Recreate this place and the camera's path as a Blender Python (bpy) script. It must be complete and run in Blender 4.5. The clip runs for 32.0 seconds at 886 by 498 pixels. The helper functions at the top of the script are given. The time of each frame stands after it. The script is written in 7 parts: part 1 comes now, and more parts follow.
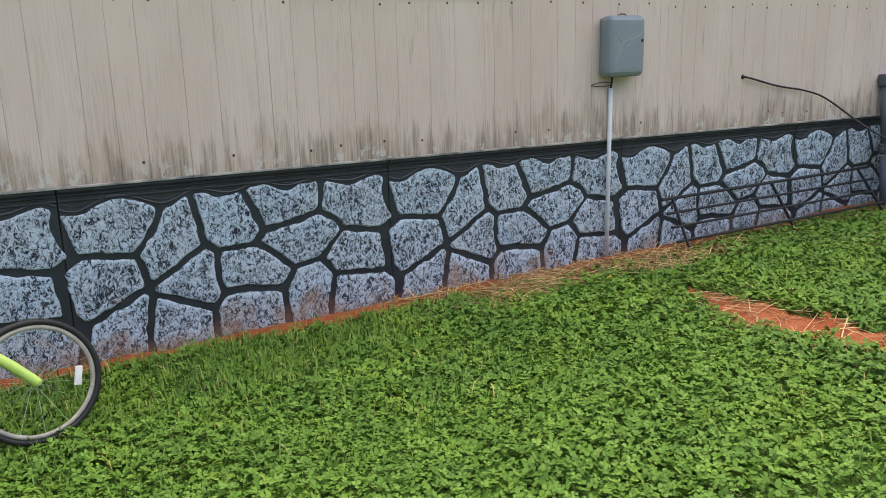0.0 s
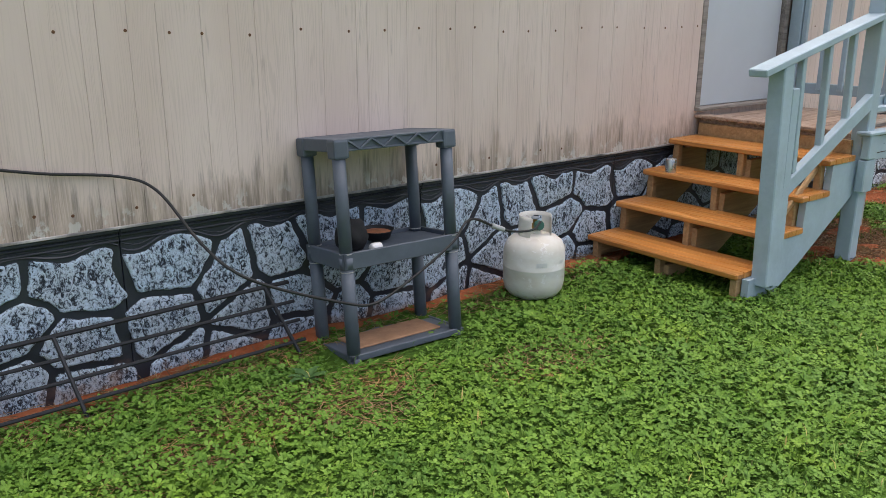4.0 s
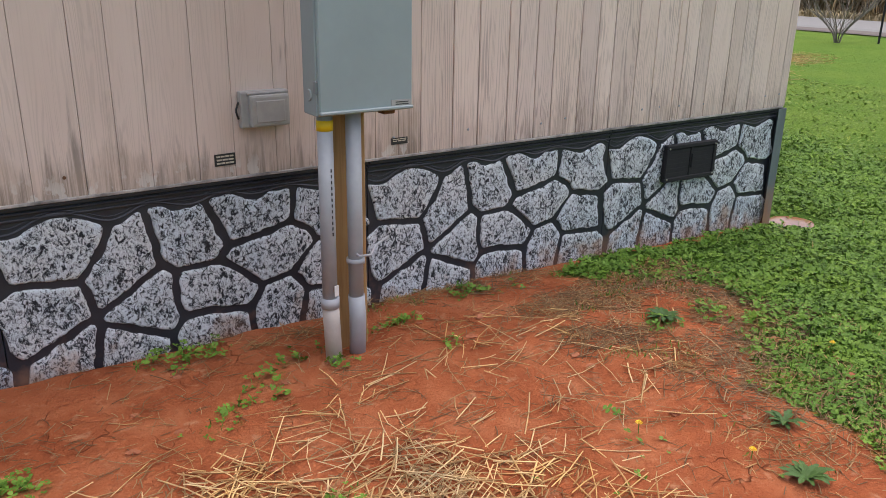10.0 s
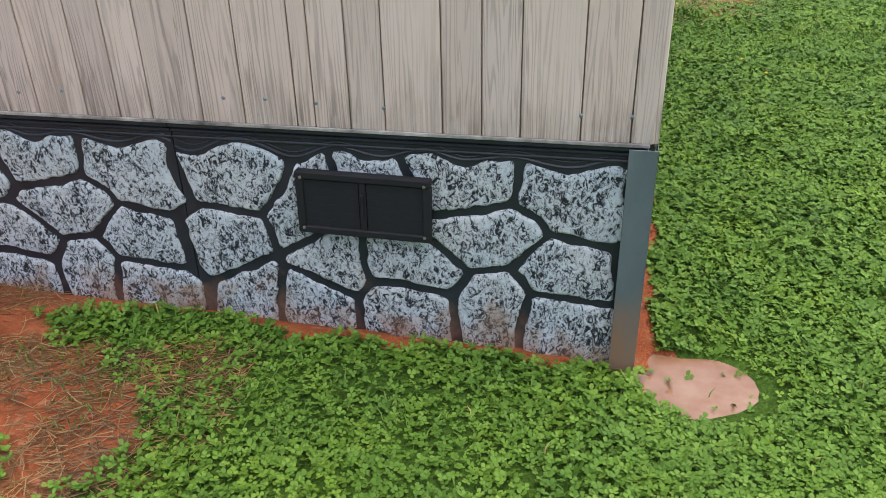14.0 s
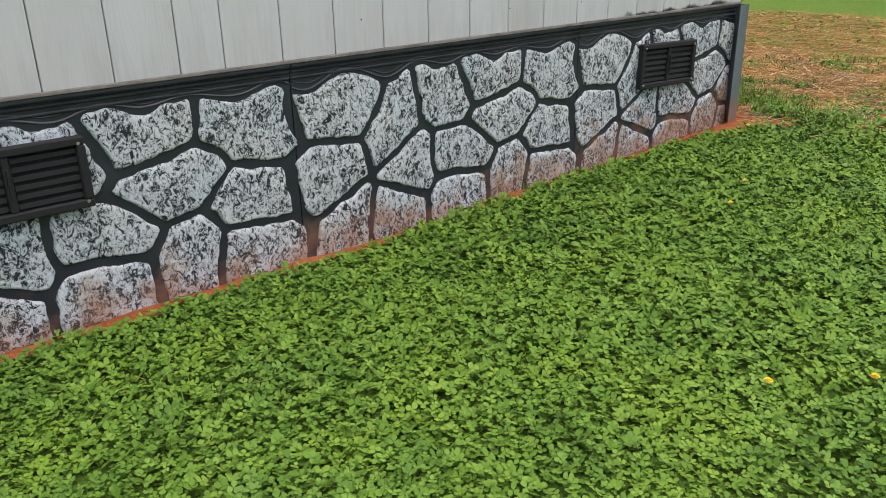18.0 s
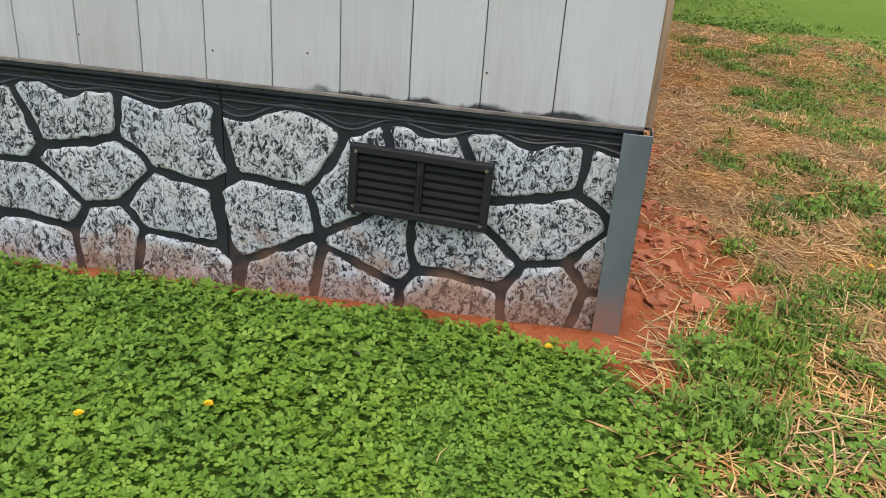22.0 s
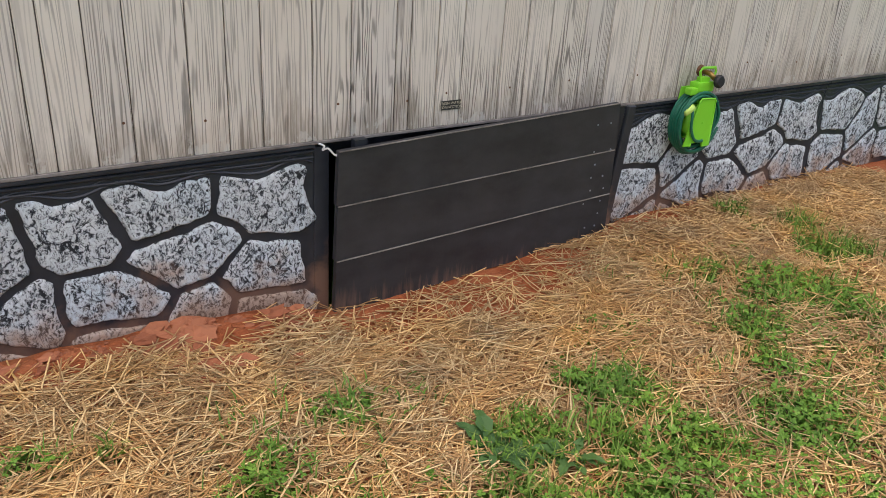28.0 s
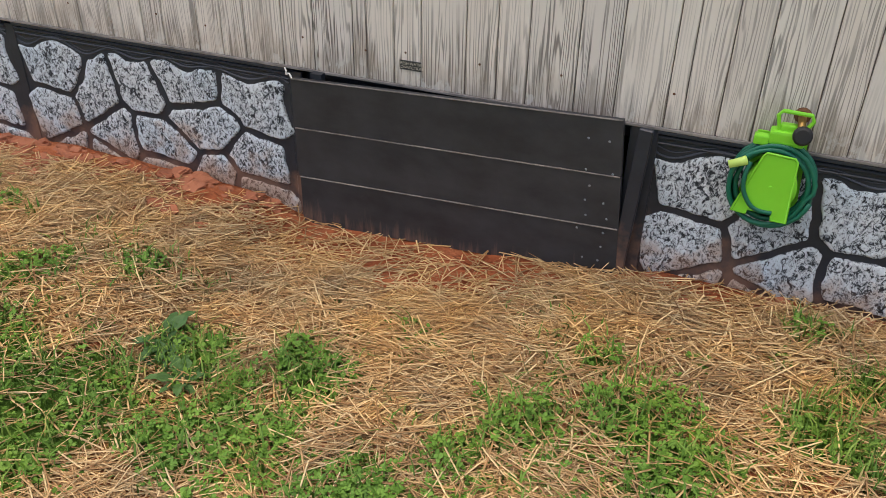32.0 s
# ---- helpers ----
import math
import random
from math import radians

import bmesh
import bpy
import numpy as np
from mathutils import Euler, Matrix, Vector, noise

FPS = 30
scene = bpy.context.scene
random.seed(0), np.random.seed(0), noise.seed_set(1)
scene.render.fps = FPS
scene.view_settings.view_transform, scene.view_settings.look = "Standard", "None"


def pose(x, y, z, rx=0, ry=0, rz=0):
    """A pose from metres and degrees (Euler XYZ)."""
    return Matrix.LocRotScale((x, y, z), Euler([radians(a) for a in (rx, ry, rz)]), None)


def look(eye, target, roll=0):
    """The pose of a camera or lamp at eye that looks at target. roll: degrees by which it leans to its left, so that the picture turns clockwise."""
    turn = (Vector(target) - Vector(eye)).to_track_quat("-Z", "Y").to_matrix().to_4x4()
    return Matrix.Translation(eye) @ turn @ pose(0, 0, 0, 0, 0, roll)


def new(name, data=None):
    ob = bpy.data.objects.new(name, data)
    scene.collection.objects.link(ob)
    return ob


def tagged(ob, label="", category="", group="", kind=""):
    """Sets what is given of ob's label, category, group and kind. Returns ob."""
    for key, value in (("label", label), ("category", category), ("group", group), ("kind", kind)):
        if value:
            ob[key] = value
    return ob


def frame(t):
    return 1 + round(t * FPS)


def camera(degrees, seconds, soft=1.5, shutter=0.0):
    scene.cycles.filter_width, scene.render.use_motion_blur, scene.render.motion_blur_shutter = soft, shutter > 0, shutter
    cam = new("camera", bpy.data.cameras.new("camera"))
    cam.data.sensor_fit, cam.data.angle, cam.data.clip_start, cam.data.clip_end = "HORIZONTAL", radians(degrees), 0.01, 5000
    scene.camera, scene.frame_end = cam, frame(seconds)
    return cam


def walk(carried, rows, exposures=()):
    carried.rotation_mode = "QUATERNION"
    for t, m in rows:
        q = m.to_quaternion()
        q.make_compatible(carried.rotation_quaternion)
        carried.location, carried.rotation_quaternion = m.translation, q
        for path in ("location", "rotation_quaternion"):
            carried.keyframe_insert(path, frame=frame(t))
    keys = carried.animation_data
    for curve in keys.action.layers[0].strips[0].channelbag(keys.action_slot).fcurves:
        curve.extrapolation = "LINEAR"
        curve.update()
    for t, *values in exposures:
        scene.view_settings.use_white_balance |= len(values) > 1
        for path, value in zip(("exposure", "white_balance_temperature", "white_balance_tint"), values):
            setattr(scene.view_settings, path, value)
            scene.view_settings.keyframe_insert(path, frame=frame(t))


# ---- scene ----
cam = camera(57.7, 32.0, soft=0.52)
PATH = [
    (0, (-15.417, -3.695, 1.224), (-14.497, -1.979, 0.766), -1.6),
    (0.5, (-14.97, -3.679, 1.24), (-13.944, -2.027, 0.772), -0.9),
    (1, (-14.539, -3.638, 1.31), (-13.486, -2.002, 0.844), -0.5),
    (1.5, (-14.103, -3.493, 1.337), (-12.975, -1.908, 0.875), -0.2),
    (2, (-13.638, -3.415, 1.367), (-12.418, -1.893, 0.924), -0.8),
    (2.5, (-13.194, -3.304, 1.406), (-11.966, -1.789, 0.966), -0.6),
    (4.5, (-11.015, -3.284, 1.616), (-9.841, -1.779, 1.02), 0.4),
    (5, (-10.432, -3.343, 1.644), (-9.259, -1.852, 1.01), 0.9),
    (5.5, (-9.873, -3.33, 1.622), (-8.435, -2.086, 1.0), 3.5),
    (6, (-9.284, -3.349, 1.603), (-7.818, -2.135, 0.987), 1.2),
    (6.5, (-8.748, -3.288, 1.616), (-7.279, -2.086, 0.988), 2.0),
    (7, (-8.203, -3.265, 1.622), (-6.727, -2.061, 1.012), 1.3),
    (7.5, (-7.638, -3.259, 1.629), (-6.193, -2.028, 0.998), 1.6),
    (8, (-7.102, -3.22, 1.587), (-5.696, -1.971, 0.909), 2.6),
    (8.5, (-6.526, -3.213, 1.577), (-5.172, -1.899, 0.914), 2.5),
    (9, (-5.996, -3.228, 1.597), (-4.759, -1.808, 0.923), 2.1),
    (9.5, (-5.413, -3.137, 1.567), (-4.181, -1.708, 0.906), 2.5),
    (10, (-4.787, -3.092, 1.555), (-3.713, -1.538, 0.898), 1.0),
    (10.5, (-4.227, -2.978, 1.535), (-3.301, -1.337, 0.863), 1.5),
    (11, (-3.626, -2.948, 1.538), (-2.75, -1.287, 0.852), 2.4),
    (11.5, (-3.103, -2.894, 1.519), (-2.282, -1.217, 0.801), 3.4),
    (12, (-2.546, -2.81, 1.508), (-1.815, -1.113, 0.743), 2.3),
    (12.5, (-2.039, -2.693, 1.49), (-1.365, -0.976, 0.716), 3.6),
    (13, (-1.461, -2.685, 1.465), (-1.123, -0.873, 0.689), -0.0),
    (13.5, (-0.694, -2.634, 1.507), (-0.821, -0.812, 0.694), -1.3),
    (14, (-0.142, -2.302, 1.624), (-0.506, -0.584, 0.666), -1.3),
    (14.5, (0.208, -1.981, 1.598), (-0.351, -0.352, 0.58), -2.3),
    (16.5, (1.602, -1.01, 1.35), (0.268, 0.255, 0.564), -1.0),
    (17, (1.916, -0.578, 1.274), (0.576, 0.71, 0.536), -2.4),
    (17.5, (2.312, -0.217, 1.259), (0.9, 1.001, 0.538), -2.2),
    (18, (2.579, 0.199, 1.187), (1.136, 1.363, 0.437), -1.2),
    (18.5, (2.823, 0.598, 1.157), (1.244, 1.561, 0.395), 0.5),
    (19, (2.944, 1.062, 1.125), (1.305, 1.932, 0.379), 0.8),
    (19.5, (2.964, 1.591, 1.156), (1.287, 2.393, 0.418), 1.4),
    (20, (2.968, 2.16, 1.214), (1.193, 2.647, 0.432), 2.3),
    (20.5, (2.865, 2.768, 1.251), (1.081, 3.166, 0.44), 1.5),
    (21, (2.766, 3.374, 1.322), (0.948, 3.426, 0.491), -0.4),
    (21.5, (2.576, 3.808, 1.329), (0.756, 3.686, 0.509), 2.4),
    (22, (2.356, 4.239, 1.35), (0.555, 3.953, 0.529), 4.1),
    (22.5, (2.176, 4.764, 1.449), (0.5, 4.108, 0.576), 0.7),
    (23, (1.957, 5.165, 1.452), (0.342, 4.361, 0.588), 0.5),
    (23.5, (1.692, 5.579, 1.472), (0.266, 4.436, 0.66), 0.9),
    (24, (1.374, 5.89, 1.47), (0.089, 4.587, 0.663), -0.3),
    (24.5, (0.986, 6.138, 1.485), (-0.287, 4.823, 0.68), 1.7),
    (25, (0.626, 6.414, 1.551), (-0.648, 5.104, 0.739), 3.6),
    (25.5, (0.184, 6.662, 1.657), (-0.951, 5.248, 0.813), 2.6),
    (26, (-0.35, 6.695, 1.578), (-1.564, 5.332, 0.76), 1.7),
    (26.5, (-0.778, 6.77, 1.659), (-1.987, 5.416, 0.818), 3.9),
    (28.5, (-2.48, 7.079, 1.646), (-3.21, 5.435, 0.77), 3.5),
    (29, (-2.908, 7.182, 1.68), (-3.244, 5.433, 0.77), 2.2),
    (29.5, (-3.329, 7.124, 1.656), (-3.642, 5.373, 0.741), 2.5),
    (30, (-3.763, 7.174, 1.679), (-3.943, 5.412, 0.751), 3.0),
    (30.5, (-4.111, 7.176, 1.728), (-4.116, 5.421, 0.768), 3.1),
    (31, (-4.396, 7.089, 1.769), (-4.259, 5.36, 0.774), 5.3),
    (31.5, (-4.742, 7.158, 1.813), (-4.138, 5.561, 0.771), 2.1),
    (32, (-4.983, 7.151, 1.812), (-4.331, 5.565, 0.782), 1.3),
]
walk(cam, [(t, look(eye, target, roll)) for t, eye, target, roll in PATH],
     exposures=[(0, 0.89, 6700, 13), (6, 0.82, 6720, 13), (8, 0.80, 6830, 15), (10, 0.70, 6820, 15.5), (12, 0.82, 6730, 14), (13.5, 0.83, 6600, 12.5), (16.5, 0.64, 6800, 12), (18, 0.68, 7050, 13.5), (19, 0.80, 7150, 13.5), (20, 0.76, 7050, 14), (22, 0.78, 7050, 14), (23, 0.77, 7050, 14.5), (24, 0.64, 7000, 16), (25, 0.68, 6980, 16), (26, 0.60, 6820, 13), (32, 0.62, 6750, 12)])

# ---------------------------------------------------------------- light
world = bpy.data.worlds.new("overcast_sky")
scene.world = world
world.use_nodes = True
_wn = world.node_tree.nodes
_wl = world.node_tree.links
_sky = _wn.new("ShaderNodeTexSky")
_sky.sky_type = "NISHITA"
_sky.sun_disc = False
_sky.sun_elevation = radians(80)
_sky.sun_rotation = radians(60)
_sky.air_density = 1.0
_sky.dust_density = 4.0
_sky.ozone_density = 1.0
_bg = _wn["Background"]
_bg.inputs["Strength"].default_value = 0.15
_wl.new(_sky.outputs[0], _bg.inputs[0])
sun_data = bpy.data.lights.new("sun", "SUN")
sun_data.energy = 1.5
sun_data.angle = radians(110)
sun_data.color = (1.0, 0.95, 0.88)
sun = new("sun", sun_data)
sun.matrix_world = look((3.0, -0.6, 16), (0, 0, 0))

# ---------------------------------------------------------------- plan
P = 1.524            # width of one skirting panel
ZS = 0.752           # lower edge of the siding
WY = 4.43            # depth of the house
XL = -18.9           # far end of the long walls
WALL_H = 2.35


# ---------------------------------------------------------------- small tools
def smooth_noise(x, y, seed=0):
    """Value noise on numpy arrays, about -1 to 1."""
    xi, yi = np.floor(x).astype(np.int64), np.floor(y).astype(np.int64)
    fx, fy = x - xi, y - yi
    fx, fy = fx * fx * (3 - 2 * fx), fy * fy * (3 - 2 * fy)

    def corner(a, b):
        h = (a * 374761393 + b * 668265263 + seed * 1442695041) & 0xFFFFFFFF
        h = ((h ^ (h >> 13)) * 1274126177) & 0xFFFFFFFF
        return ((h ^ (h >> 16)) & 0xFFFF) / 32767.5 - 1
    top = corner(xi, yi) * (1 - fx) + corner(xi + 1, yi) * fx
    low = corner(xi, yi + 1) * (1 - fx) + corner(xi + 1, yi + 1) * fx
    return top * (1 - fy) + low * fy


def fbm(x, y, scale, seed=0, octaves=3):
    total, gain, size = 0.0, 1.0, 0.0
    for k in range(octaves):
        total = total + gain * smooth_noise(x * scale + 17.3 * k, y * scale - 9.1 * k, seed + k)
        size += gain
        gain, scale = gain * 0.5, scale * 2.03
    return total / size


def step01(v, a, b):
    s = np.clip((v - a) / (b - a), 0, 1)
    return s * s * (3 - 2 * s)


def obj(name, bm, material, parent=None, label="", smooth=False):
    me = bpy.data.meshes.new(name)
    bm.to_mesh(me)
    bm.free()
    if smooth:
        for p in me.polygons:
            p.use_smooth = True
    me.materials.append(material)
    ob = new(name, me)
    if parent is not None:
        ob.parent = parent
    if label:
        ob["label"] = label
    return ob


def part(name, bm, material, parent, label="", smooth=False):
    return obj(name, bm, material, parent, label, smooth)


def thing(name, m, label, category, group="", kind=""):
    ob = new(name)
    ob.empty_display_size = 0.05
    ob.matrix_world = m
    return tagged(ob, label, category, group, kind)


def box(size, at=(0, 0, 0), rot=None, bevel=0.0, segs=1, bm=None, taper=None):
    """A box of that size round a centre; rot: a Matrix or degrees XYZ; appended to bm where given."""
    own = bmesh.new()
    made = bmesh.ops.create_cube(own, size=1.0)["verts"]
    for v in made:
        v.co = Vector((v.co.x * size[0], v.co.y * size[1], v.co.z * size[2]))
        if taper and v.co.z > 0:
            v.co.x *= taper
            v.co.y *= taper
    if bevel:
        bmesh.ops.bevel(own, geom=own.edges[:], offset=min(bevel, min(size) * 0.45), segments=segs, profile=0.6, affect="EDGES")
    if rot is not None:
        r = rot if isinstance(rot, Matrix) else Euler([radians(a) for a in rot]).to_matrix().to_4x4()
        bmesh.ops.transform(own, matrix=r, verts=own.verts[:])
    bmesh.ops.translate(own, vec=Vector(at), verts=own.verts[:])
    if bm is None:
        return own
    me = bpy.data.meshes.new("tmp")
    own.to_mesh(me)
    own.free()
    bm.from_mesh(me)
    bpy.data.meshes.remove(me)
    return bm


def beam(a, b, w, h, bevel=0.004, bm=None, up=(0, 0, 1)):
    """A board from a to b, w across and h along up."""
    a, b = Vector(a), Vector(b)
    x = (b - a).normalized()
    y = Vector(up).cross(x).normalized()
    z = x.cross(y)
    r = Matrix((x, y, z)).transposed().to_4x4()
    return box(((b - a).length, w, h), (a + b) / 2, r, bevel, bm=bm)


def tube(points, radius, sides=10, bm=None, closed=False, taper=1.0):
    """A round bar through the points."""
    bm = bm or bmesh.new()
    pts = [Vector(p) for p in points]
    rings, n = [], len(pts)
    side = None
    for i, p in enumerate(pts):
        d = (pts[(i + 1) % n] - pts[i - 1]) if closed else (pts[min(i + 1, n - 1)] - pts[max(i - 1, 0)])
        d.normalize()
        if side is None:
            side = d.orthogonal().normalized()
        side = (side - d * side.dot(d)).normalized()
        other = d.cross(side)
        r = radius * (1 + (taper - 1) * i / max(n - 1, 1))
        rings.append([bm.verts.new(p + side * math.cos(2 * math.pi * k / sides) * r + other * math.sin(2 * math.pi * k / sides) * r) for k in range(sides)])
    pairs = list(zip(rings, rings[1:])) + ([(rings[-1], rings[0])] if closed else [])
    for ra, rb in pairs:
        for k in range(sides):
            bm.faces.new((ra[k], ra[(k + 1) % sides], rb[(k + 1) % sides], rb[k]))
    if not closed:
        bm.faces.new(rings[0][::-1])
        bm.faces.new(rings[-1])
    return bm


def lathe(profile, sides=32, bm=None):
    """A turned body about z from (radius, z) pairs."""
    bm = bm or bmesh.new()
    rings = []
    for r, z in profile:
        if r < 1e-5:
            rings.append([bm.verts.new((0, 0, z))])
        else:
            rings.append([bm.verts.new((r * math.cos(2 * math.pi * k / sides), r * math.sin(2 * math.pi * k / sides), z)) for k in range(sides)])
    for ra, rb in zip(rings, rings[1:]):
        for k in range(sides):
            j = (k + 1) % sides
            quad = [ra[k % len(ra)], ra[j % len(ra)], rb[j % len(rb)], rb[k % len(rb)]]
            quad = list(dict.fromkeys(quad))
            if len(quad) > 2:
                bm.faces.new(quad)
    return bm


def curve_points(points, steps=8):
    """A Catmull-Rom line through the points."""
    pts = [Vector(p) for p in points]
    out = []
    for i in range(len(pts) - 1):
        p0, p1, p2, p3 = pts[max(i - 1, 0)], pts[i], pts[i + 1], pts[min(i + 2, len(pts) - 1)]
        for k in range(steps):
            t = k / steps
            out.append(0.5 * (2 * p1 + (p2 - p0) * t + (2 * p0 - 5 * p1 + 4 * p2 - p3) * t * t + (3 * p1 - p0 - 3 * p2 + p3) * t ** 3))
    return out + [pts[-1]]


def plate(outline, thick, bm=None, axis="y"):
    """A flat piece: an outline in (x, z), thick along y."""
    bm = bm or bmesh.new()
    front = [bm.verts.new((x, -thick / 2, z)) for x, z in outline]
    back = [bm.verts.new((x, thick / 2, z)) for x, z in outline]
    n = len(outline)
    bm.faces.new(front)
    bm.faces.new(back[::-1])
    for k in range(n):
        bm.faces.new((front[k], back[k], back[(k + 1) % n], front[(k + 1) % n]))
    bmesh.ops.recalc_face_normals(bm, faces=bm.faces[:])
    return bm


# ---------------------------------------------------------------- materials
class Nodes:
    def __init__(self, name, rough=0.7, metal=0.0, spec=0.5):
        self.mat = bpy.data.materials.new(name)
        self.mat.use_nodes = True
        self.t = self.mat.node_tree
        self.out = self.t.nodes["Principled BSDF"]
        self.out.inputs["Roughness"].default_value = rough
        self.out.inputs["Metallic"].default_value = metal
        self.out.inputs["Specular IOR Level"].default_value = spec
        self.co = self.t.nodes.new("ShaderNodeTexCoord").outputs["Object"]
        self.info = self.t.nodes.new("ShaderNodeObjectInfo")

    def link(self, a, b):
        self.t.links.new(a, b)

    def place(self, scale=(1, 1, 1), world_space=False, jitter=0.0):
        src = self.co
        if world_space:
            src = self.t.nodes.new("ShaderNodeNewGeometry").outputs["Position"]
        if jitter:
            add = self.t.nodes.new("ShaderNodeVectorMath")
            add.operation = "ADD"
            mul = self.t.nodes.new("ShaderNodeMath")
            mul.operation = "MULTIPLY"
            mul.inputs[1].default_value = jitter
            self.link(self.info.outputs["Random"], mul.inputs[0])
            self.link(src, add.inputs[0])
            self.link(mul.outputs[0], add.inputs[1])
            src = add.outputs[0]
        m = self.t.nodes.new("ShaderNodeMapping")
        m.inputs["Scale"].default_value = scale
        self.link(src, m.inputs["Vector"])
        return m.outputs[0]

    def noise(self, vec, scale, detail=4, rough=0.6, warp=0.0):
        n = self.t.nodes.new("ShaderNodeTexNoise")
        n.inputs["Scale"].default_value, n.inputs["Detail"].default_value = scale, detail
        n.inputs["Roughness"].default_value, n.inputs["Distortion"].default_value = rough, warp
        self.link(vec, n.inputs["Vector"])
        return n.outputs["Fac"]

    def ramp(self, fac, *stops):
        r = self.t.nodes.new("ShaderNodeValToRGB")
        while len(r.color_ramp.elements) < len(stops):
            r.color_ramp.elements.new(0.5)
        for e, (p, c) in zip(r.color_ramp.elements, stops):
            e.position = p
            e.color = (*c, 1) if len(c) == 3 else c
        self.link(fac, r.inputs[0])
        return r.outputs[0]

    def span(self, fac, a, b, lo=0.0, hi=1.0):
        r = self.t.nodes.new("ShaderNodeMapRange")
        for k, v in zip(("From Min", "From Max", "To Min", "To Max"), (a, b, lo, hi)):
            r.inputs[k].default_value = v
        self.link(fac, r.inputs[0])
        return r.outputs[0]

    def math(self, op, a, b):
        n = self.t.nodes.new("ShaderNodeMath")
        n.operation = op
        for k, v in ((0, a), (1, b)):
            if isinstance(v, (int, float)):
                n.inputs[k].default_value = v
            else:
                self.link(v, n.inputs[k])
        return n.outputs[0]

    def mix(self, fac, a, b, kind="MIX"):
        n = self.t.nodes.new("ShaderNodeMix")
        n.data_type, n.blend_type = "RGBA", kind
        for k, v in ((0, fac), (6, a), (7, b)):
            if isinstance(v, (int, float)):
                n.inputs[k].default_value = v
            elif isinstance(v, tuple):
                n.inputs[k].default_value = (*v, 1)
            else:
                self.link(v, n.inputs[k])
        return n.outputs[2]

    def axis(self, k, world_space=True):
        s = self.t.nodes.new("ShaderNodeSeparateXYZ")
        self.link(self.t.nodes.new("ShaderNodeNewGeometry").outputs["Position"] if world_space else self.co, s.inputs[0])
        return s.outputs[k]

    def attr(self, name):
        a = self.t.nodes.new("ShaderNodeAttribute")
        a.attribute_name = name
        return a.outputs["Fac"]

    def color(self, c):
        if isinstance(c, tuple):
            self.out.inputs["Base Color"].default_value = (*c, 1)
        else:
            self.link(c, self.out.inputs["Base Color"])
        return self

    def rough(self, v):
        self.link(v, self.out.inputs["Roughness"])
        return self

    def bump(self, height, strength=0.4, dist=0.01):
        b = self.t.nodes.new("ShaderNodeBump")
        b.inputs["Strength"].default_value, b.inputs["Distance"].default_value = strength, dist
        self.link(height, b.inputs["Height"])
        self.link(b.outputs[0], self.out.inputs["Normal"])
        return self


def plain(name, c, rough=0.6, metal=0.0, vary=0.12, scale=14, relief=0.15):
    """A surface of one colour with slight blotches, scuffs and relief."""
    n = Nodes(name, rough, metal)
    v = n.place()
    a, b = n.noise(v, scale, 5), n.noise(v, scale * 6, 3)
    lo, hi = tuple(x * (1 - vary) for x in c), tuple(min(1, x * (1 + vary)) for x in c)
    n.color(n.mix(n.span(b, 0.3, 0.7, 0, 0.35), n.ramp(a, (0.3, lo), (0.7, hi)), lo))
    n.rough(n.span(a, 0.3, 0.7, rough - 0.08, min(1, rough + 0.1)))
    n.bump(b, relief, 0.004)
    return n.mat


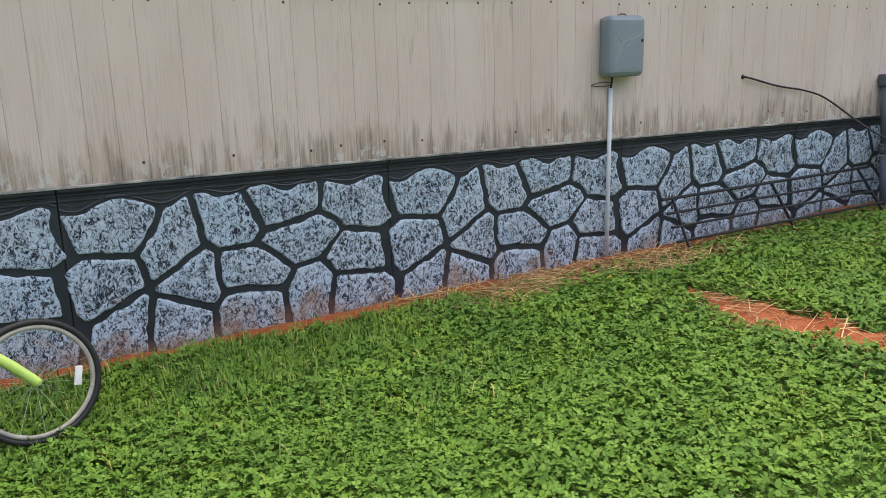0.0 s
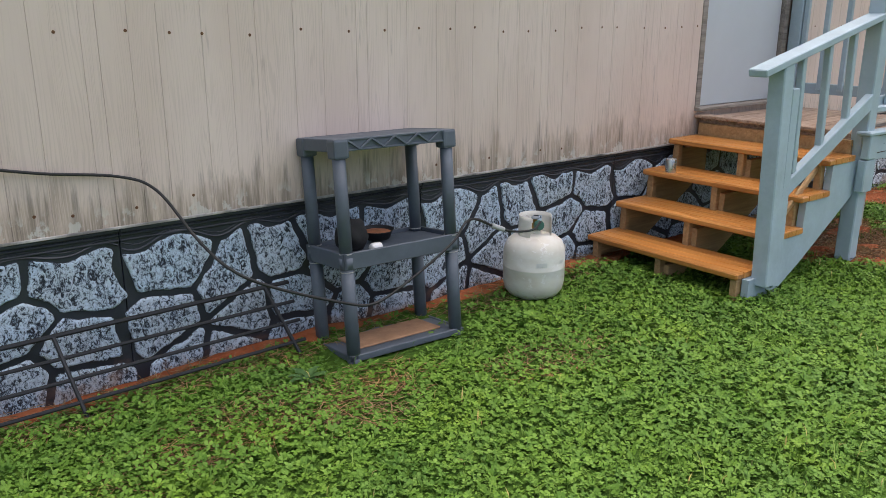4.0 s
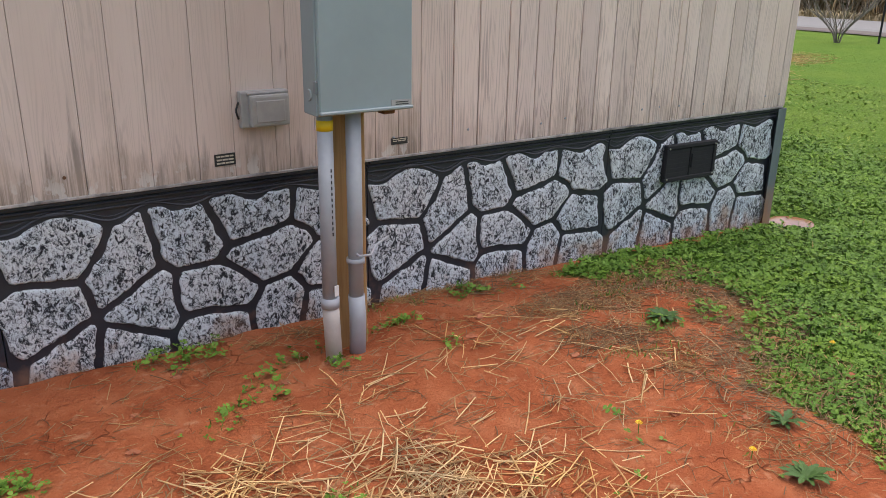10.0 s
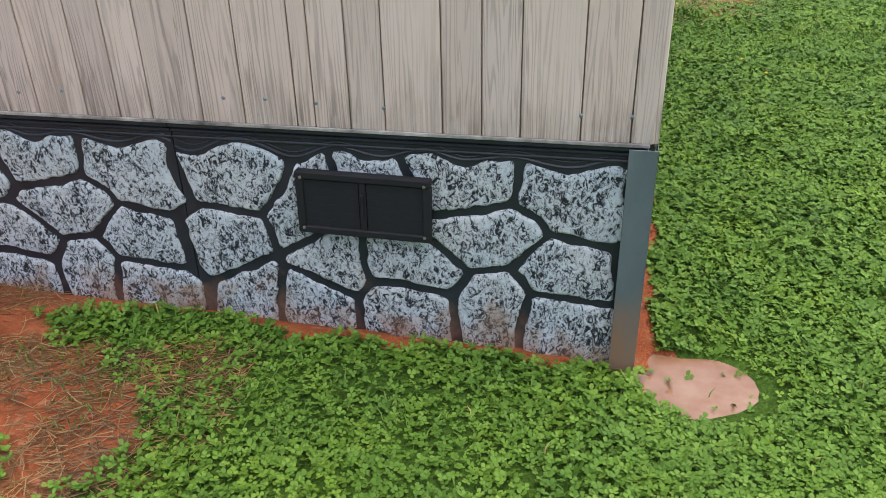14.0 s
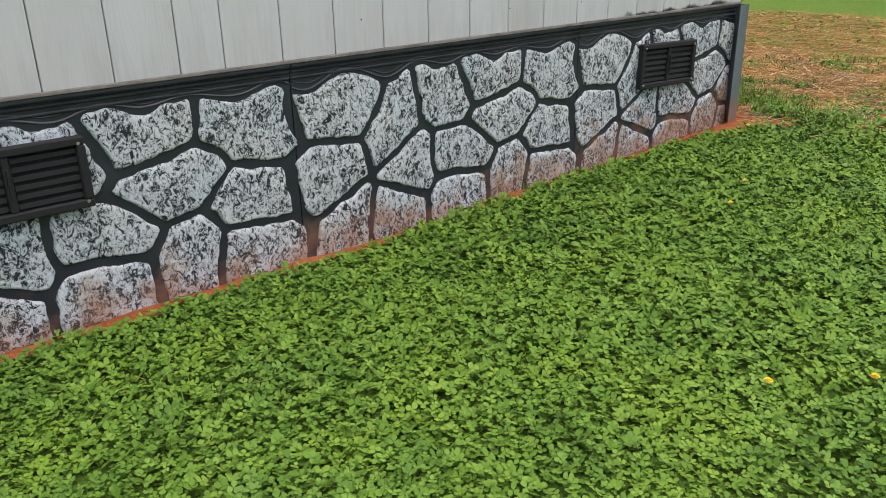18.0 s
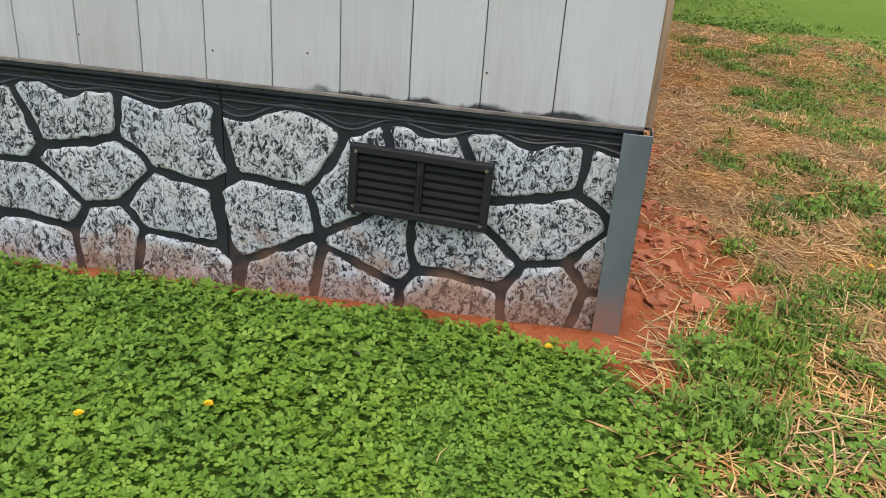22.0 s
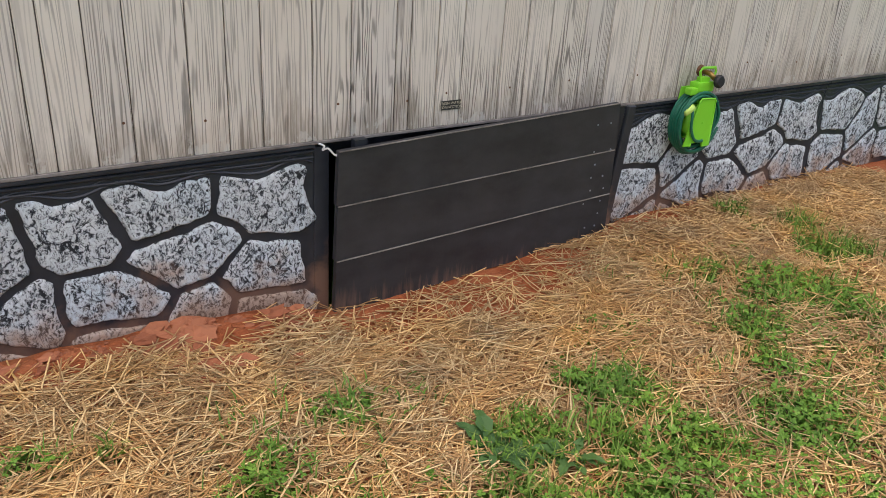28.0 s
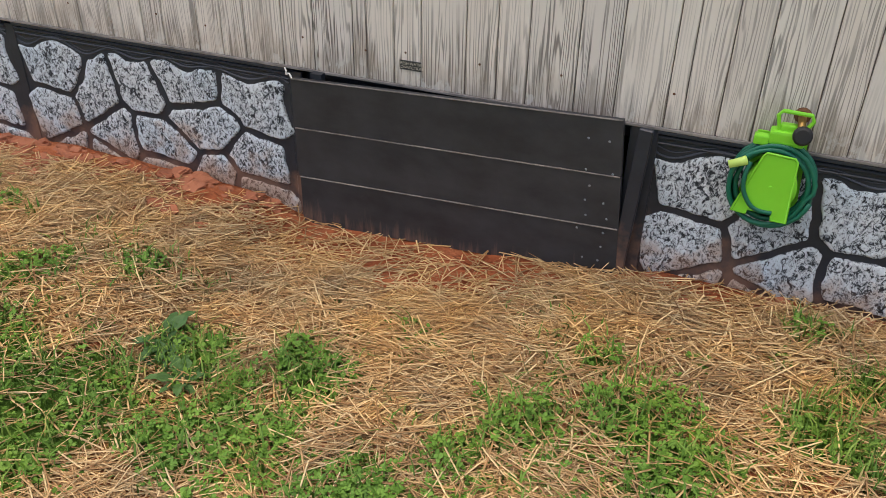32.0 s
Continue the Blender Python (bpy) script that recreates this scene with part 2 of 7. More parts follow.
def siding(name, paint, bare, grain, wear, stain, spread, jitter=9.0, sheltered=None, even=1.0, overspray=None):
    """Painted grooved plywood: flame-shaped combed grain, flaking towards bare grey wood, dark streaks that rise from the lower edge.
    grain: how far the grain shows; wear: bare wood; stain: dark foot; spread: shade from board to board."""
    n = Nodes(name, 0.75)
    flat = jitter == 0
    rise = n.noise(n.place((15, 15, 0.75), flat, jitter), 1.0, 3, 0.55, 0.4)
    lines = n.span(n.math("SINE", n.math("ADD", n.math("MULTIPLY", rise, 62.0), n.math("MULTIPLY", n.axis(0, False), 430.0)), 0), 0.15, 0.9)
    own = n.math("FRACT", n.math("MULTIPLY", n.info.outputs["Random"], 13.7), 0)
    fine = n.noise(n.place((110, 110, 2.4), flat, jitter), 1.0, 4, 0.7, 0.3)
    broad = n.noise(n.place((2.2, 2.2, 0.8), flat, jitter), 1.0, 4)
    patch = n.noise(n.place((4.5, 4.5, 1.3), flat, jitter), 1.3, 5)
    low = n.span(n.axis(2), ZS, ZS + 0.42, 1, 0)
    col = n.ramp(broad, (0.3, (paint[0] * 0.91, paint[1] * 0.89, paint[2] * 0.885)), (0.7, (paint[0] * 1.05, paint[1] * 1.07, paint[2] * 1.09)))
    shade = n.span(n.info.outputs["Random"], 0, 1, 1 - spread, 1 + spread * 0.5)
    col = n.mix(1.0, col, n.ramp(shade, (0.0, (0, 0, 0)), (1.0, (1, 1, 1))), "MULTIPLY")
    if not flat:
        col = n.mix(n.span(own, 0.55, 1.0, 0, 0.35 * even), col, (paint[0] * 0.80, paint[1] * 0.82, paint[2] * 0.90))
    comb = n.math("MULTIPLY", lines, n.span(fine, 0.22, 0.48, 0.35, 1.0))
    show = n.math("MULTIPLY", n.span(n.math("ADD", patch, n.math("MULTIPLY", low, 0.16)), 0.36, 0.60, 0.06, 1.0), n.span(own, 0.0, 1.0, grain * (1.0 if flat else 0.55), grain))
    if sheltered:
        show = n.math("MULTIPLY", show, n.span(n.math("ADD", n.axis(0), n.span(patch, 0.3, 0.7, -0.5, 0.5)), *sheltered, 1.0, 0.22))
    col = n.mix(n.math("MULTIPLY", comb, show), col, bare)
    flake = n.math("MULTIPLY", n.span(fine, 0.42, 0.58), n.span(n.math("ADD", patch, n.math("MULTIPLY", low, 0.20)), 0.66 - wear, 0.82 - wear))
    col = n.mix(n.math("MULTIPLY", flake, 0.8), col, bare)
    ragged = n.noise(n.place((26, 26, 2.6), flat, jitter), 1.0, 5)
    foot = n.math("MULTIPLY", n.span(n.math("ADD", ragged, n.math("MULTIPLY", n.span(n.axis(2), ZS, ZS + 0.26, 1, 0), 0.26)), 0.64, 0.80), n.math("MULTIPLY", n.span(fine, 0.30, 0.52), stain))
    col = n.mix(foot, col, (0.11, 0.095, 0.08))
    tan = n.math("MULTIPLY", n.span(n.math("ADD", n.span(n.axis(2), ZS, ZS + 0.24, 1, 0), n.span(patch, 0.3, 0.7, -0.5, 0.5)), 0.45, 0.7), stain)
    col = n.mix(n.math("MULTIPLY", tan, 0.38), col, (0.34, 0.25, 0.165))
    chip = n.math("MULTIPLY", n.span(n.noise(n.place((14, 14, 9), flat, jitter), 1.5, 6), 0.56, 0.60), n.span(n.axis(2), ZS + 0.03, ZS + 0.10, 1, 0))
    col = n.mix(n.math("MULTIPLY", chip, stain), col, (0.60, 0.58, 0.54))
    if overspray:
        lo, hi = overspray
        near = n.math("MULTIPLY", n.span(n.axis(1), lo, lo + 0.15), n.span(n.axis(1), hi, hi + 0.12, 1, 0))
        smear = n.span(n.math("SUBTRACT", n.noise(n.place((1, 5, 3), True), 1.6, 3), n.span(n.axis(2), ZS, ZS + 0.05, -0.10, 0.45)), 0.42, 0.56)
        col = n.mix(n.math("MULTIPLY", near, smear), col, (0.035, 0.038, 0.043))
    relief = n.math("ADD", n.math("MULTIPLY", n.math("MULTIPLY", comb, show), -0.8), n.math("MULTIPLY", patch, 0.5))
    n.color(col).bump(relief, 0.45, 0.004)
    return n.mat


def painted_stone(name, light, mid, dark):
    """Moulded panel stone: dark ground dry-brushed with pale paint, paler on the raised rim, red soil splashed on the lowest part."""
    n = Nodes(name, 0.75)
    v = n.place((1.08, 1, 0.80), jitter=6)
    a = n.noise(v, 44, 6, 0.68, 1.4)
    b = n.noise(v, 11, 4, 0.6, 0.5)
    vein = n.noise(n.place((1, 1, 0.70), jitter=4), 30, 3, 0.62, 2.4)
    crack = n.span(n.math("ABSOLUTE", n.math("SUBTRACT", vein, 0.5), 0), 0.004, 0.045, 0, 1)
    field = n.math("ADD", n.math("MULTIPLY", a, 0.84), n.math("MULTIPLY", b, 0.16))
    field = n.math("ADD", field, n.math("MULTIPLY", n.math("MULTIPLY", n.attr("rim"), n.span(a, 0.36, 0.56, 0.1, 1.0)), 0.090))
    field = n.math("ADD", field, n.math("MULTIPLY", crack, 0.085))
    col = n.ramp(field, (0.502, dark), (0.538, mid), (0.580, light), (0.70, tuple(min(1, x * 1.30) for x in light)))
    tint = n.mix(n.span(n.noise(n.place(jitter=11), 3.5, 2), 0.4, 0.65, 0, 0.35), (1.0, 1.0, 1.0), (0.82, 1.0, 1.12))
    col = n.mix(1.0, col, tint, "MULTIPLY")
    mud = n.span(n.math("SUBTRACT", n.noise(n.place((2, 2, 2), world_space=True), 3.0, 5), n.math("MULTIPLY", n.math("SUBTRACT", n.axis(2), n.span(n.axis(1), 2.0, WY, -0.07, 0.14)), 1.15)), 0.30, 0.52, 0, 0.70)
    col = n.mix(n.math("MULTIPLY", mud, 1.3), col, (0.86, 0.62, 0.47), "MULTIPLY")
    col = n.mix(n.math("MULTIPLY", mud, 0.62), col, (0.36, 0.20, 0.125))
    n.color(col).bump(field, 0.9, 0.016)
    return n.mat


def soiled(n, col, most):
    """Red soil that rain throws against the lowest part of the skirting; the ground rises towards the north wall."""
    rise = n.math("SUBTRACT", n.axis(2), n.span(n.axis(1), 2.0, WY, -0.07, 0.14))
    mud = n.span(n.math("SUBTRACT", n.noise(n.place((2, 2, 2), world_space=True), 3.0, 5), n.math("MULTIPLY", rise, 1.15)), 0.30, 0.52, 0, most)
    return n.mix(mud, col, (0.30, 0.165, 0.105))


def skirting_paint():
    n = Nodes("black_skirting_paint", 0.42)
    a = n.noise(n.place((1, 1, 1), world_space=True), 9, 5)
    col = n.ramp(a, (0.3, (0.016, 0.019, 0.026)), (0.7, (0.030, 0.035, 0.046)))
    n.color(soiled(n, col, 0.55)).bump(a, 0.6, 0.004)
    return n.mat


def door_paint():
    """Black painted planks, scuffed grey, the foot worn brown by splashing."""
    n = Nodes("worn_black_plank_paint", 0.55)
    streak = n.noise(n.place((40, 40, 3)), 1.0, 5, 0.65)
    cloud = n.noise(n.place((4, 4, 7)), 1.0, 5)
    col = n.ramp(cloud, (0.35, (0.019, 0.020, 0.023)), (0.70, (0.043, 0.044, 0.048)))
    worn = n.span(n.math("ADD", n.math("MULTIPLY", streak, 0.8), n.span(n.axis(2), 0.10, 0.28, 0.32, 0.0)), 0.66, 0.86, 0, 0.75)
    n.color(n.mix(worn, col, (0.185, 0.115, 0.082))).bump(streak, 0.3, 0.004)
    return n.mat


def wood(name, lo, hi, axis_scale=(2, 30, 30), rough=0.55, crack=0.0, splash=0.0):
    n = Nodes(name, rough)
    v = n.place(axis_scale, jitter=8)
    a, b = n.noise(v, 1.4, 6, 0.6, 0.9), n.noise(n.place((3, 3, 3), jitter=3), 1.2, 3)
    col = n.ramp(a, (0.3, lo), (0.62, hi), (0.8, tuple(min(1, x * 1.25) for x in hi)))
    col = n.mix(n.span(b, 0.45, 0.75, 0, 0.45), col, lo)
    if crack:
        col = n.mix(n.span(a, 0.28, 0.36, crack, 0), col, tuple(x * 0.3 for x in lo))
    col = n.mix(1.0, col, n.ramp(n.span(n.info.outputs["Random"], 0, 1, 0.78, 1.1), (0, (0, 0, 0)), (1, (1, 1, 1))), "MULTIPLY")
    if splash:
        col = splashed(n, col, splash)
    n.color(col).bump(a, 0.35, 0.005)
    return n.mat


def splashed(n, col, top):
    """Red soil thrown up by rain on the lowest part."""
    ragged = n.span(n.noise(n.place((1, 1, 0.5), world_space=True), 22, 4), 0.3, 0.7, -0.05, 0.05)
    return n.mix(n.span(n.math("ADD", n.axis(2), ragged), -0.02, top, 0.85, 0.0), col, (0.40, 0.19, 0.10))


def post_paint():
    n = Nodes("blue_grey_post_paint", 0.55)
    a = n.noise(n.place((30, 30, 3), world_space=True), 1.0, 5, 0.65)
    cloud = n.noise(n.place((1, 1, 1), world_space=True), 7, 4)
    col = n.ramp(cloud, (0.3, (0.30, 0.385, 0.435)), (0.7, (0.36, 0.45, 0.50)))
    bare = n.math("MULTIPLY", n.span(n.axis(2), 0.05, 0.22, 1, 0), n.span(a, 0.52, 0.60))
    n.color(splashed(n, n.mix(bare, col, (0.42, 0.40, 0.37)), 0.15)).bump(a, 0.3, 0.003)
    return n.mat


def leaf(name, lo, mid, hi, dry=None):
    """Leaves that differ from one to the next."""
    n = Nodes(name, 0.6, 0.0, 0.22)
    g = n.t.nodes.new("ShaderNodeNewGeometry").outputs["Random Per Island"]
    big = n.noise(n.place((1, 1, 1), world_space=True), 1.3, 3)
    stops = [(0.0, lo), (0.5, mid), (0.93, hi)] + ([(0.97, dry)] if dry else [])
    col = n.ramp(g, *stops)
    col = n.mix(n.span(big, 0.40, 0.70, 0.0, 0.30), col, mid)
    drift = n.noise(n.place((1, 1, 1), world_space=True), 3.2, 4, 0.65)
    n.color(n.mix(1.0, col, n.ramp(drift, (0.33, (0.74, 0.80, 0.86)), (0.50, (0.96, 0.97, 0.92)), (0.68, (1.14, 1.06, 0.82))), "MULTIPLY"))
    n.out.inputs["Subsurface Weight"].default_value = 0.0
    return n.mat


M_TAN = siding("tan_siding_paint", (0.650, 0.528, 0.458), (0.30, 0.24, 0.20), 0.20, 0.0, 0.62, 0.02, 0.0)
M_TAN_OLD = siding("weathered_siding_paint", (0.735, 0.595, 0.515), (0.23, 0.17, 0.15), 0.56, 0.02, 0.22, 0.12)
M_WHITE = siding("white_siding_paint", (0.565, 0.585, 0.60), (0.40, 0.39, 0.37), 0.16, -0.10, 0.10, 0.02, even=0.3, overspray=(3.35, 4.25))
M_PALE = siding("offwhite_siding_paint", (0.72, 0.655, 0.575), (0.085, 0.070, 0.060), 0.90, 0.0, 0.55, 0.08, sheltered=(-3.2, -0.6))
# darker, bluer copy for the south-west panels; partly cool shade put into the colour
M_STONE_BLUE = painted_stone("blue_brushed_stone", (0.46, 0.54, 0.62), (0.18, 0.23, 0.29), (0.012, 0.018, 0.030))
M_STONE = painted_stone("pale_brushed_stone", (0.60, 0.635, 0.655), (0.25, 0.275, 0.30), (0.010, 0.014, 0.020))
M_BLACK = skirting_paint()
M_VENT = plain("black_vent_plastic", (0.011, 0.012, 0.014), 0.8, 0, 0.2, 9, 0.2)
M_PLANK = door_paint()
M_GAP = plain("dark_groove", (0.05, 0.042, 0.038), 0.9)
M_BLUE = plain("blue_grey_deck_paint", (0.335, 0.425, 0.475), 0.55, 0, 0.12, 7, 0.3)
M_BLUEPOST = post_paint()
M_CEDAR = wood("stained_tread_wood", (0.43, 0.160, 0.036), (0.66, 0.295, 0.080), (26, 0.9, 26), 0.33)
M_RAW = wood("raw_lumber", (0.30, 0.17, 0.075), (0.47, 0.30, 0.14), (2, 24, 24), 0.7)
M_DECK = wood("weathered_deck_boards", (0.20, 0.125, 0.085), (0.42, 0.31, 0.235), (2, 26, 26), 0.7, 0.6)
M_GREYPOST = wood("grey_bare_post", (0.27, 0.255, 0.24), (0.46, 0.445, 0.42), (24, 24, 1.2), 0.85, 0.7, splash=0.13)
M_GREYWOOD = wood("grey_bare_wood", (0.16, 0.135, 0.115), (0.34, 0.30, 0.26), (2, 26, 26), 0.8, 0.5)
M_POST = wood("treated_post", (0.34, 0.19, 0.07), (0.50, 0.30, 0.125), (24, 24, 1.4), 0.65)
M_GALV = plain("galvanised_sheet", (0.27, 0.31, 0.345), 0.42, 0.55, 0.12, 5, 0.1)
n = Nodes("weathered_galvanised_angle", 0.5, 0.35)
_cl = n.noise(n.place((6, 6, 2)), 1.0, 5)
_ft = n.span(n.math("ADD", n.axis(2), n.span(_cl, 0.3, 0.7, -0.12, 0.12)), 0.03, 0.24, 0.85, 0)
n.color(n.mix(_ft, n.ramp(_cl, (0.3, (0.135, 0.170, 0.195)), (0.7, (0.20, 0.240, 0.265))), (0.36, 0.20, 0.125))).bump(_cl, 0.2, 0.004)
M_ANGLE = n.mat
M_GREYBOX = plain("grey_enamel", (0.27, 0.33, 0.345), 0.42, 0.0, 0.06, 5, 0.08)
M_PVC = plain("grey_conduit", (0.38, 0.40, 0.43), 0.45, 0, 0.12, 9, 0.1)
M_PVC_DUSTY = plain("clay_dusted_conduit", (0.50, 0.46, 0.42), 0.7)
M_WHITEPVC = plain("white_conduit", (0.62, 0.64, 0.66), 0.5)
M_YELLOW = plain("yellow_tape", (0.80, 0.55, 0.01), 0.5)
M_BOXGREY = plain("grey_utility_plastic", (0.21, 0.255, 0.285), 0.5, 0, 0.07, 6, 0.1)
M_JBOX = plain("pale_grey_box", (0.36, 0.355, 0.345), 0.5)
M_SHELF = plain("slate_shelf_plastic", (0.082, 0.100, 0.124), 0.5, 0, 0.2, 9, 0.15)
n = Nodes("chalky_white_tank_paint", 0.5)
_cl, _fn = n.noise(n.place((3, 3, 5)), 1.6, 5), n.noise(n.place((9, 9, 14)), 2.0, 5, 0.65)
_tk = n.ramp(_cl, (0.35, (0.58, 0.54, 0.46)), (0.62, (0.70, 0.69, 0.64)))
_tk = n.mix(n.span(_fn, 0.60, 0.64, 0, 0.55), _tk, (0.80, 0.80, 0.78))
_tk = n.mix(n.span(n.math("ADD", _fn, n.span(n.axis(2, False), 0.0, 0.12, 0.22, 0.0)), 0.66, 0.76, 0, 0.7), _tk, (0.30, 0.19, 0.11))
n.color(_tk).bump(_fn, 0.15, 0.003)
M_TANK = n.mat
M_RUST = plain("rusty_steel", (0.17, 0.075, 0.035), 0.85, 0.2, 0.4, 20, 0.4)
M_BUCKET = plain("dull_zinc", (0.135, 0.14, 0.135), 0.5, 0.5, 0.3, 8, 0.2)
M_RUBBER = plain("black_rubber", (0.014, 0.014, 0.015), 0.6)
M_STEEL = plain("black_bar_steel", (0.018, 0.019, 0.022), 0.5, 0.3)
M_CHROME = plain("bright_rim_steel", (0.55, 0.55, 0.53), 0.3, 0.9, 0.08)
M_LIME = plain("lime_plastic", (0.22, 0.66, 0.035), 0.38, 0, 0.06, 6, 0.05)
M_LIMEFRAME = plain("lime_bike_paint", (0.52, 0.72, 0.16), 0.35, 0, 0.06)
M_HOSE = plain("green_hose", (0.006, 0.13, 0.075), 0.4, 0, 0.15)
M_BRASS = plain("dull_brass", (0.30, 0.19, 0.06), 0.4, 0.9)
M_DOOR = plain("pale_grey_door_paint", (0.50, 0.53, 0.56), 0.45, 0, 0.04, 3, 0.05)
M_LABEL = plain("black_label", (0.03, 0.03, 0.03), 0.5)
M_LABELTEXT = plain("cream_label_print", (0.55, 0.50, 0.40), 0.6)
M_WHITEPLASTIC = plain("white_plastic", (0.75, 0.75, 0.73), 0.4)
M_FABRIC = plain("black_fabric", (0.012, 0.012, 0.013), 0.9)
M_PELLET = plain("brown_pellets", (0.30, 0.115, 0.05), 0.85, 0, 0.4, 40)
M_SOIL = plain("dry_tan_soil", (0.36, 0.20, 0.11), 0.95, 0, 0.25, 12, 0.6)
M_CONCRETE = plain("grey_block", (0.33, 0.30, 0.26), 0.9, 0, 0.2, 9, 0.5)
M_SHINGLE = plain("roof_sheet", (0.30, 0.30, 0.31), 0.6)

# ---------------------------------------------------------------- lie of the ground
def ground_height(x, y):
    """Height of the bare ground: level along each wall, with the small mounds and hollows of the plot."""
    x, y = np.asarray(x, float), np.asarray(y, float)
    south = np.interp(x, [-18, -15, -13.8, -12.3, -9.8, -8, -5.1, -2.4, -1, 0], [-0.06, -0.03, 0.01, 0.06, 0.12, 0.12, 0.08, 0.06, 0.0, -0.045])
    east = np.interp(y, [0, 1, 2, 3, 4.4], [-0.035, 0.0, 0.02, 0.045, 0.085])
    north = np.interp(x, [-8, -5.5, -4.75, -4.5, -4.0, -3.4, -3.2, -3.0, -2.6, -1.9, -1.2, 0], [0.19, 0.175, 0.165, 0.135, 0.10, 0.065, 0.07, 0.125, 0.15, 0.15, 0.115, 0.085])
    ds, de, dn = np.maximum(0, -y), np.maximum(0, x), np.maximum(0, y - WY)
    near = 1e-4
    h = (south * (ds + near) + east * (de + near) * (dn < 1e-9) * (ds >= 0) + north * dn) / (ds + near + (de + near) * (dn < 1e-9) + dn)
    h = np.where((dn > 0) & (de > 0), (east * de + north * dn) / (de + dn + 1e-9), h)
    h = np.where((x <= 0) & (y > 0) & (y < WY), -0.05, h)
    far = step01(np.maximum(np.maximum(ds, de), dn), 3, 14)
    h = h * (1 - far) - 0.06 * far
    h = h + 0.055 * np.exp(-(((x + 6.5) / 0.5) ** 2 + ((y + 1.15) / 0.35) ** 2))
    h = h + 0.05 * np.exp(-(((x + 2.9) / 0.9) ** 2 + ((y + 0.75) / 0.45) ** 2))
    h = h - 0.052 * np.exp(-(((x - 0.25) / 0.30) ** 2 + ((y + 0.045) / 0.23) ** 2))
    h = h - 0.045 * np.exp(-(((x + 9.58) / 0.45) ** 2 + ((y + 0.36) / 0.28) ** 2))
    rough = fbm(x, y, 1.1, 3) * 0.016 + fbm(x, y, 6.0, 8) * 0.006
    return h + rough * (1 - far * 0.6)


def blob(x, y, cx, cy, rx, ry, turn=0.0, soft=0.35):
    """1 inside an ellipse, falling to 0 over its soft margin."""
    c, s = math.cos(radians(turn)), math.sin(radians(turn))
    u, v = ((x - cx) * c + (y - cy) * s) / rx, (-(x - cx) * s + (y - cy) * c) / ry
    return 1 - step01(np.sqrt(u * u + v * v), 1 - soft, 1 + soft)


def clay_cover(x, y):
    """How bare the red clay lies, 0 to 1."""
    n = fbm(x, y, 2.3, 21, 4)
    fine = fbm(x, y, 9.0, 25, 3)
    ds, de, dn = -y, x, y - WY
    strip = np.interp(x, [-17, -14, -12.8, -11.5, -9.5, -8.6, -7, -4.9, -4.3, -3.4, -2.5, -1.5, -0.4], [0.13, 0.17, 0.24, 0.16, 0.14, 0.17, 0.3, 0.22, 0.48, 0.48, 0.20, 0.06, 0.03])
    c = 1 - step01(ds + 0.10 * n + 0.06 * fine, strip * 0.6, strip * 1.3)
    c = np.where((ds > -0.1) & (x < 0.2), c, 0)
    se = np.interp(y, [0, 0.4, 3.2, 4.4], [0.16, 0.11, 0.10, 0.22])
    c = np.maximum(c, np.where((de > -0.1) & (y > 0) & (y < WY + 0.3), 1 - step01(de + 0.07 * n + 0.05 * fine, se * 0.6, se * 1.25), 0))
    sn = np.interp(x, [-9, -4.8, -4.3, -3.3, -3.0, 0.0], [0.14, 0.16, 0.45, 0.55, 0.40, 0.40])
    c = np.maximum(c, np.where((dn > -0.1) & (x < 0.1), 1 - step01(dn + 0.15 * n + 0.06 * fine, sn * 0.55, sn * 1.3), 0))
    for args in ((-3.95, -1.85, 1.75, 1.30, 0), (-2.8, -0.85, 1.15, 0.70, 0), (-1.95, -0.78, 0.58, 0.36, 12), (-2.55, -1.65, 0.55, 0.45, 20), (-6.30, -0.75, 0.6, 0.35, 10),
                 (-0.05, WY + 0.15, 0.34, 0.32, 0), (-4.40, -0.42, 0.52, 0.30, -12), (-6.15, -0.98, 0.44, 0.46, -20), (-5.72, -1.12, 0.20, 0.16, 0), (-5.72, -0.66, 0.16, 0.12, 0), (-0.35, WY + 0.32, 0.75, 0.34, 0), (-12.47, -1.4, 0.15, 0.58, 4), (-5.80, -1.17, 0.17, 0.12, 0), (-6.66, -1.17, 0.16, 0.12, 0),
                 (5.5, 4.75, 0.8, 0.35, 25)):
        c = np.maximum(c, blob(x + 0.30 * n + 0.12 * fine, y + 0.26 * n + 0.14 * fine, *args))
    # a thin growth breaks up the large patches
    broken = step01(fbm(x, y, 1.9, 61, 4), 0.12, 0.30)
    inside = blob(x, y, -3.7, -1.75, 1.6, 1.0, 0) 
    under = np.where((y > WY + 0.15) & (x < 0.9), 0.75 * step01(straw_cover(x, y), 0.15, 0.5), 0)
    return np.clip(np.maximum(c - 0.3 * broken * inside, under), 0, 1)


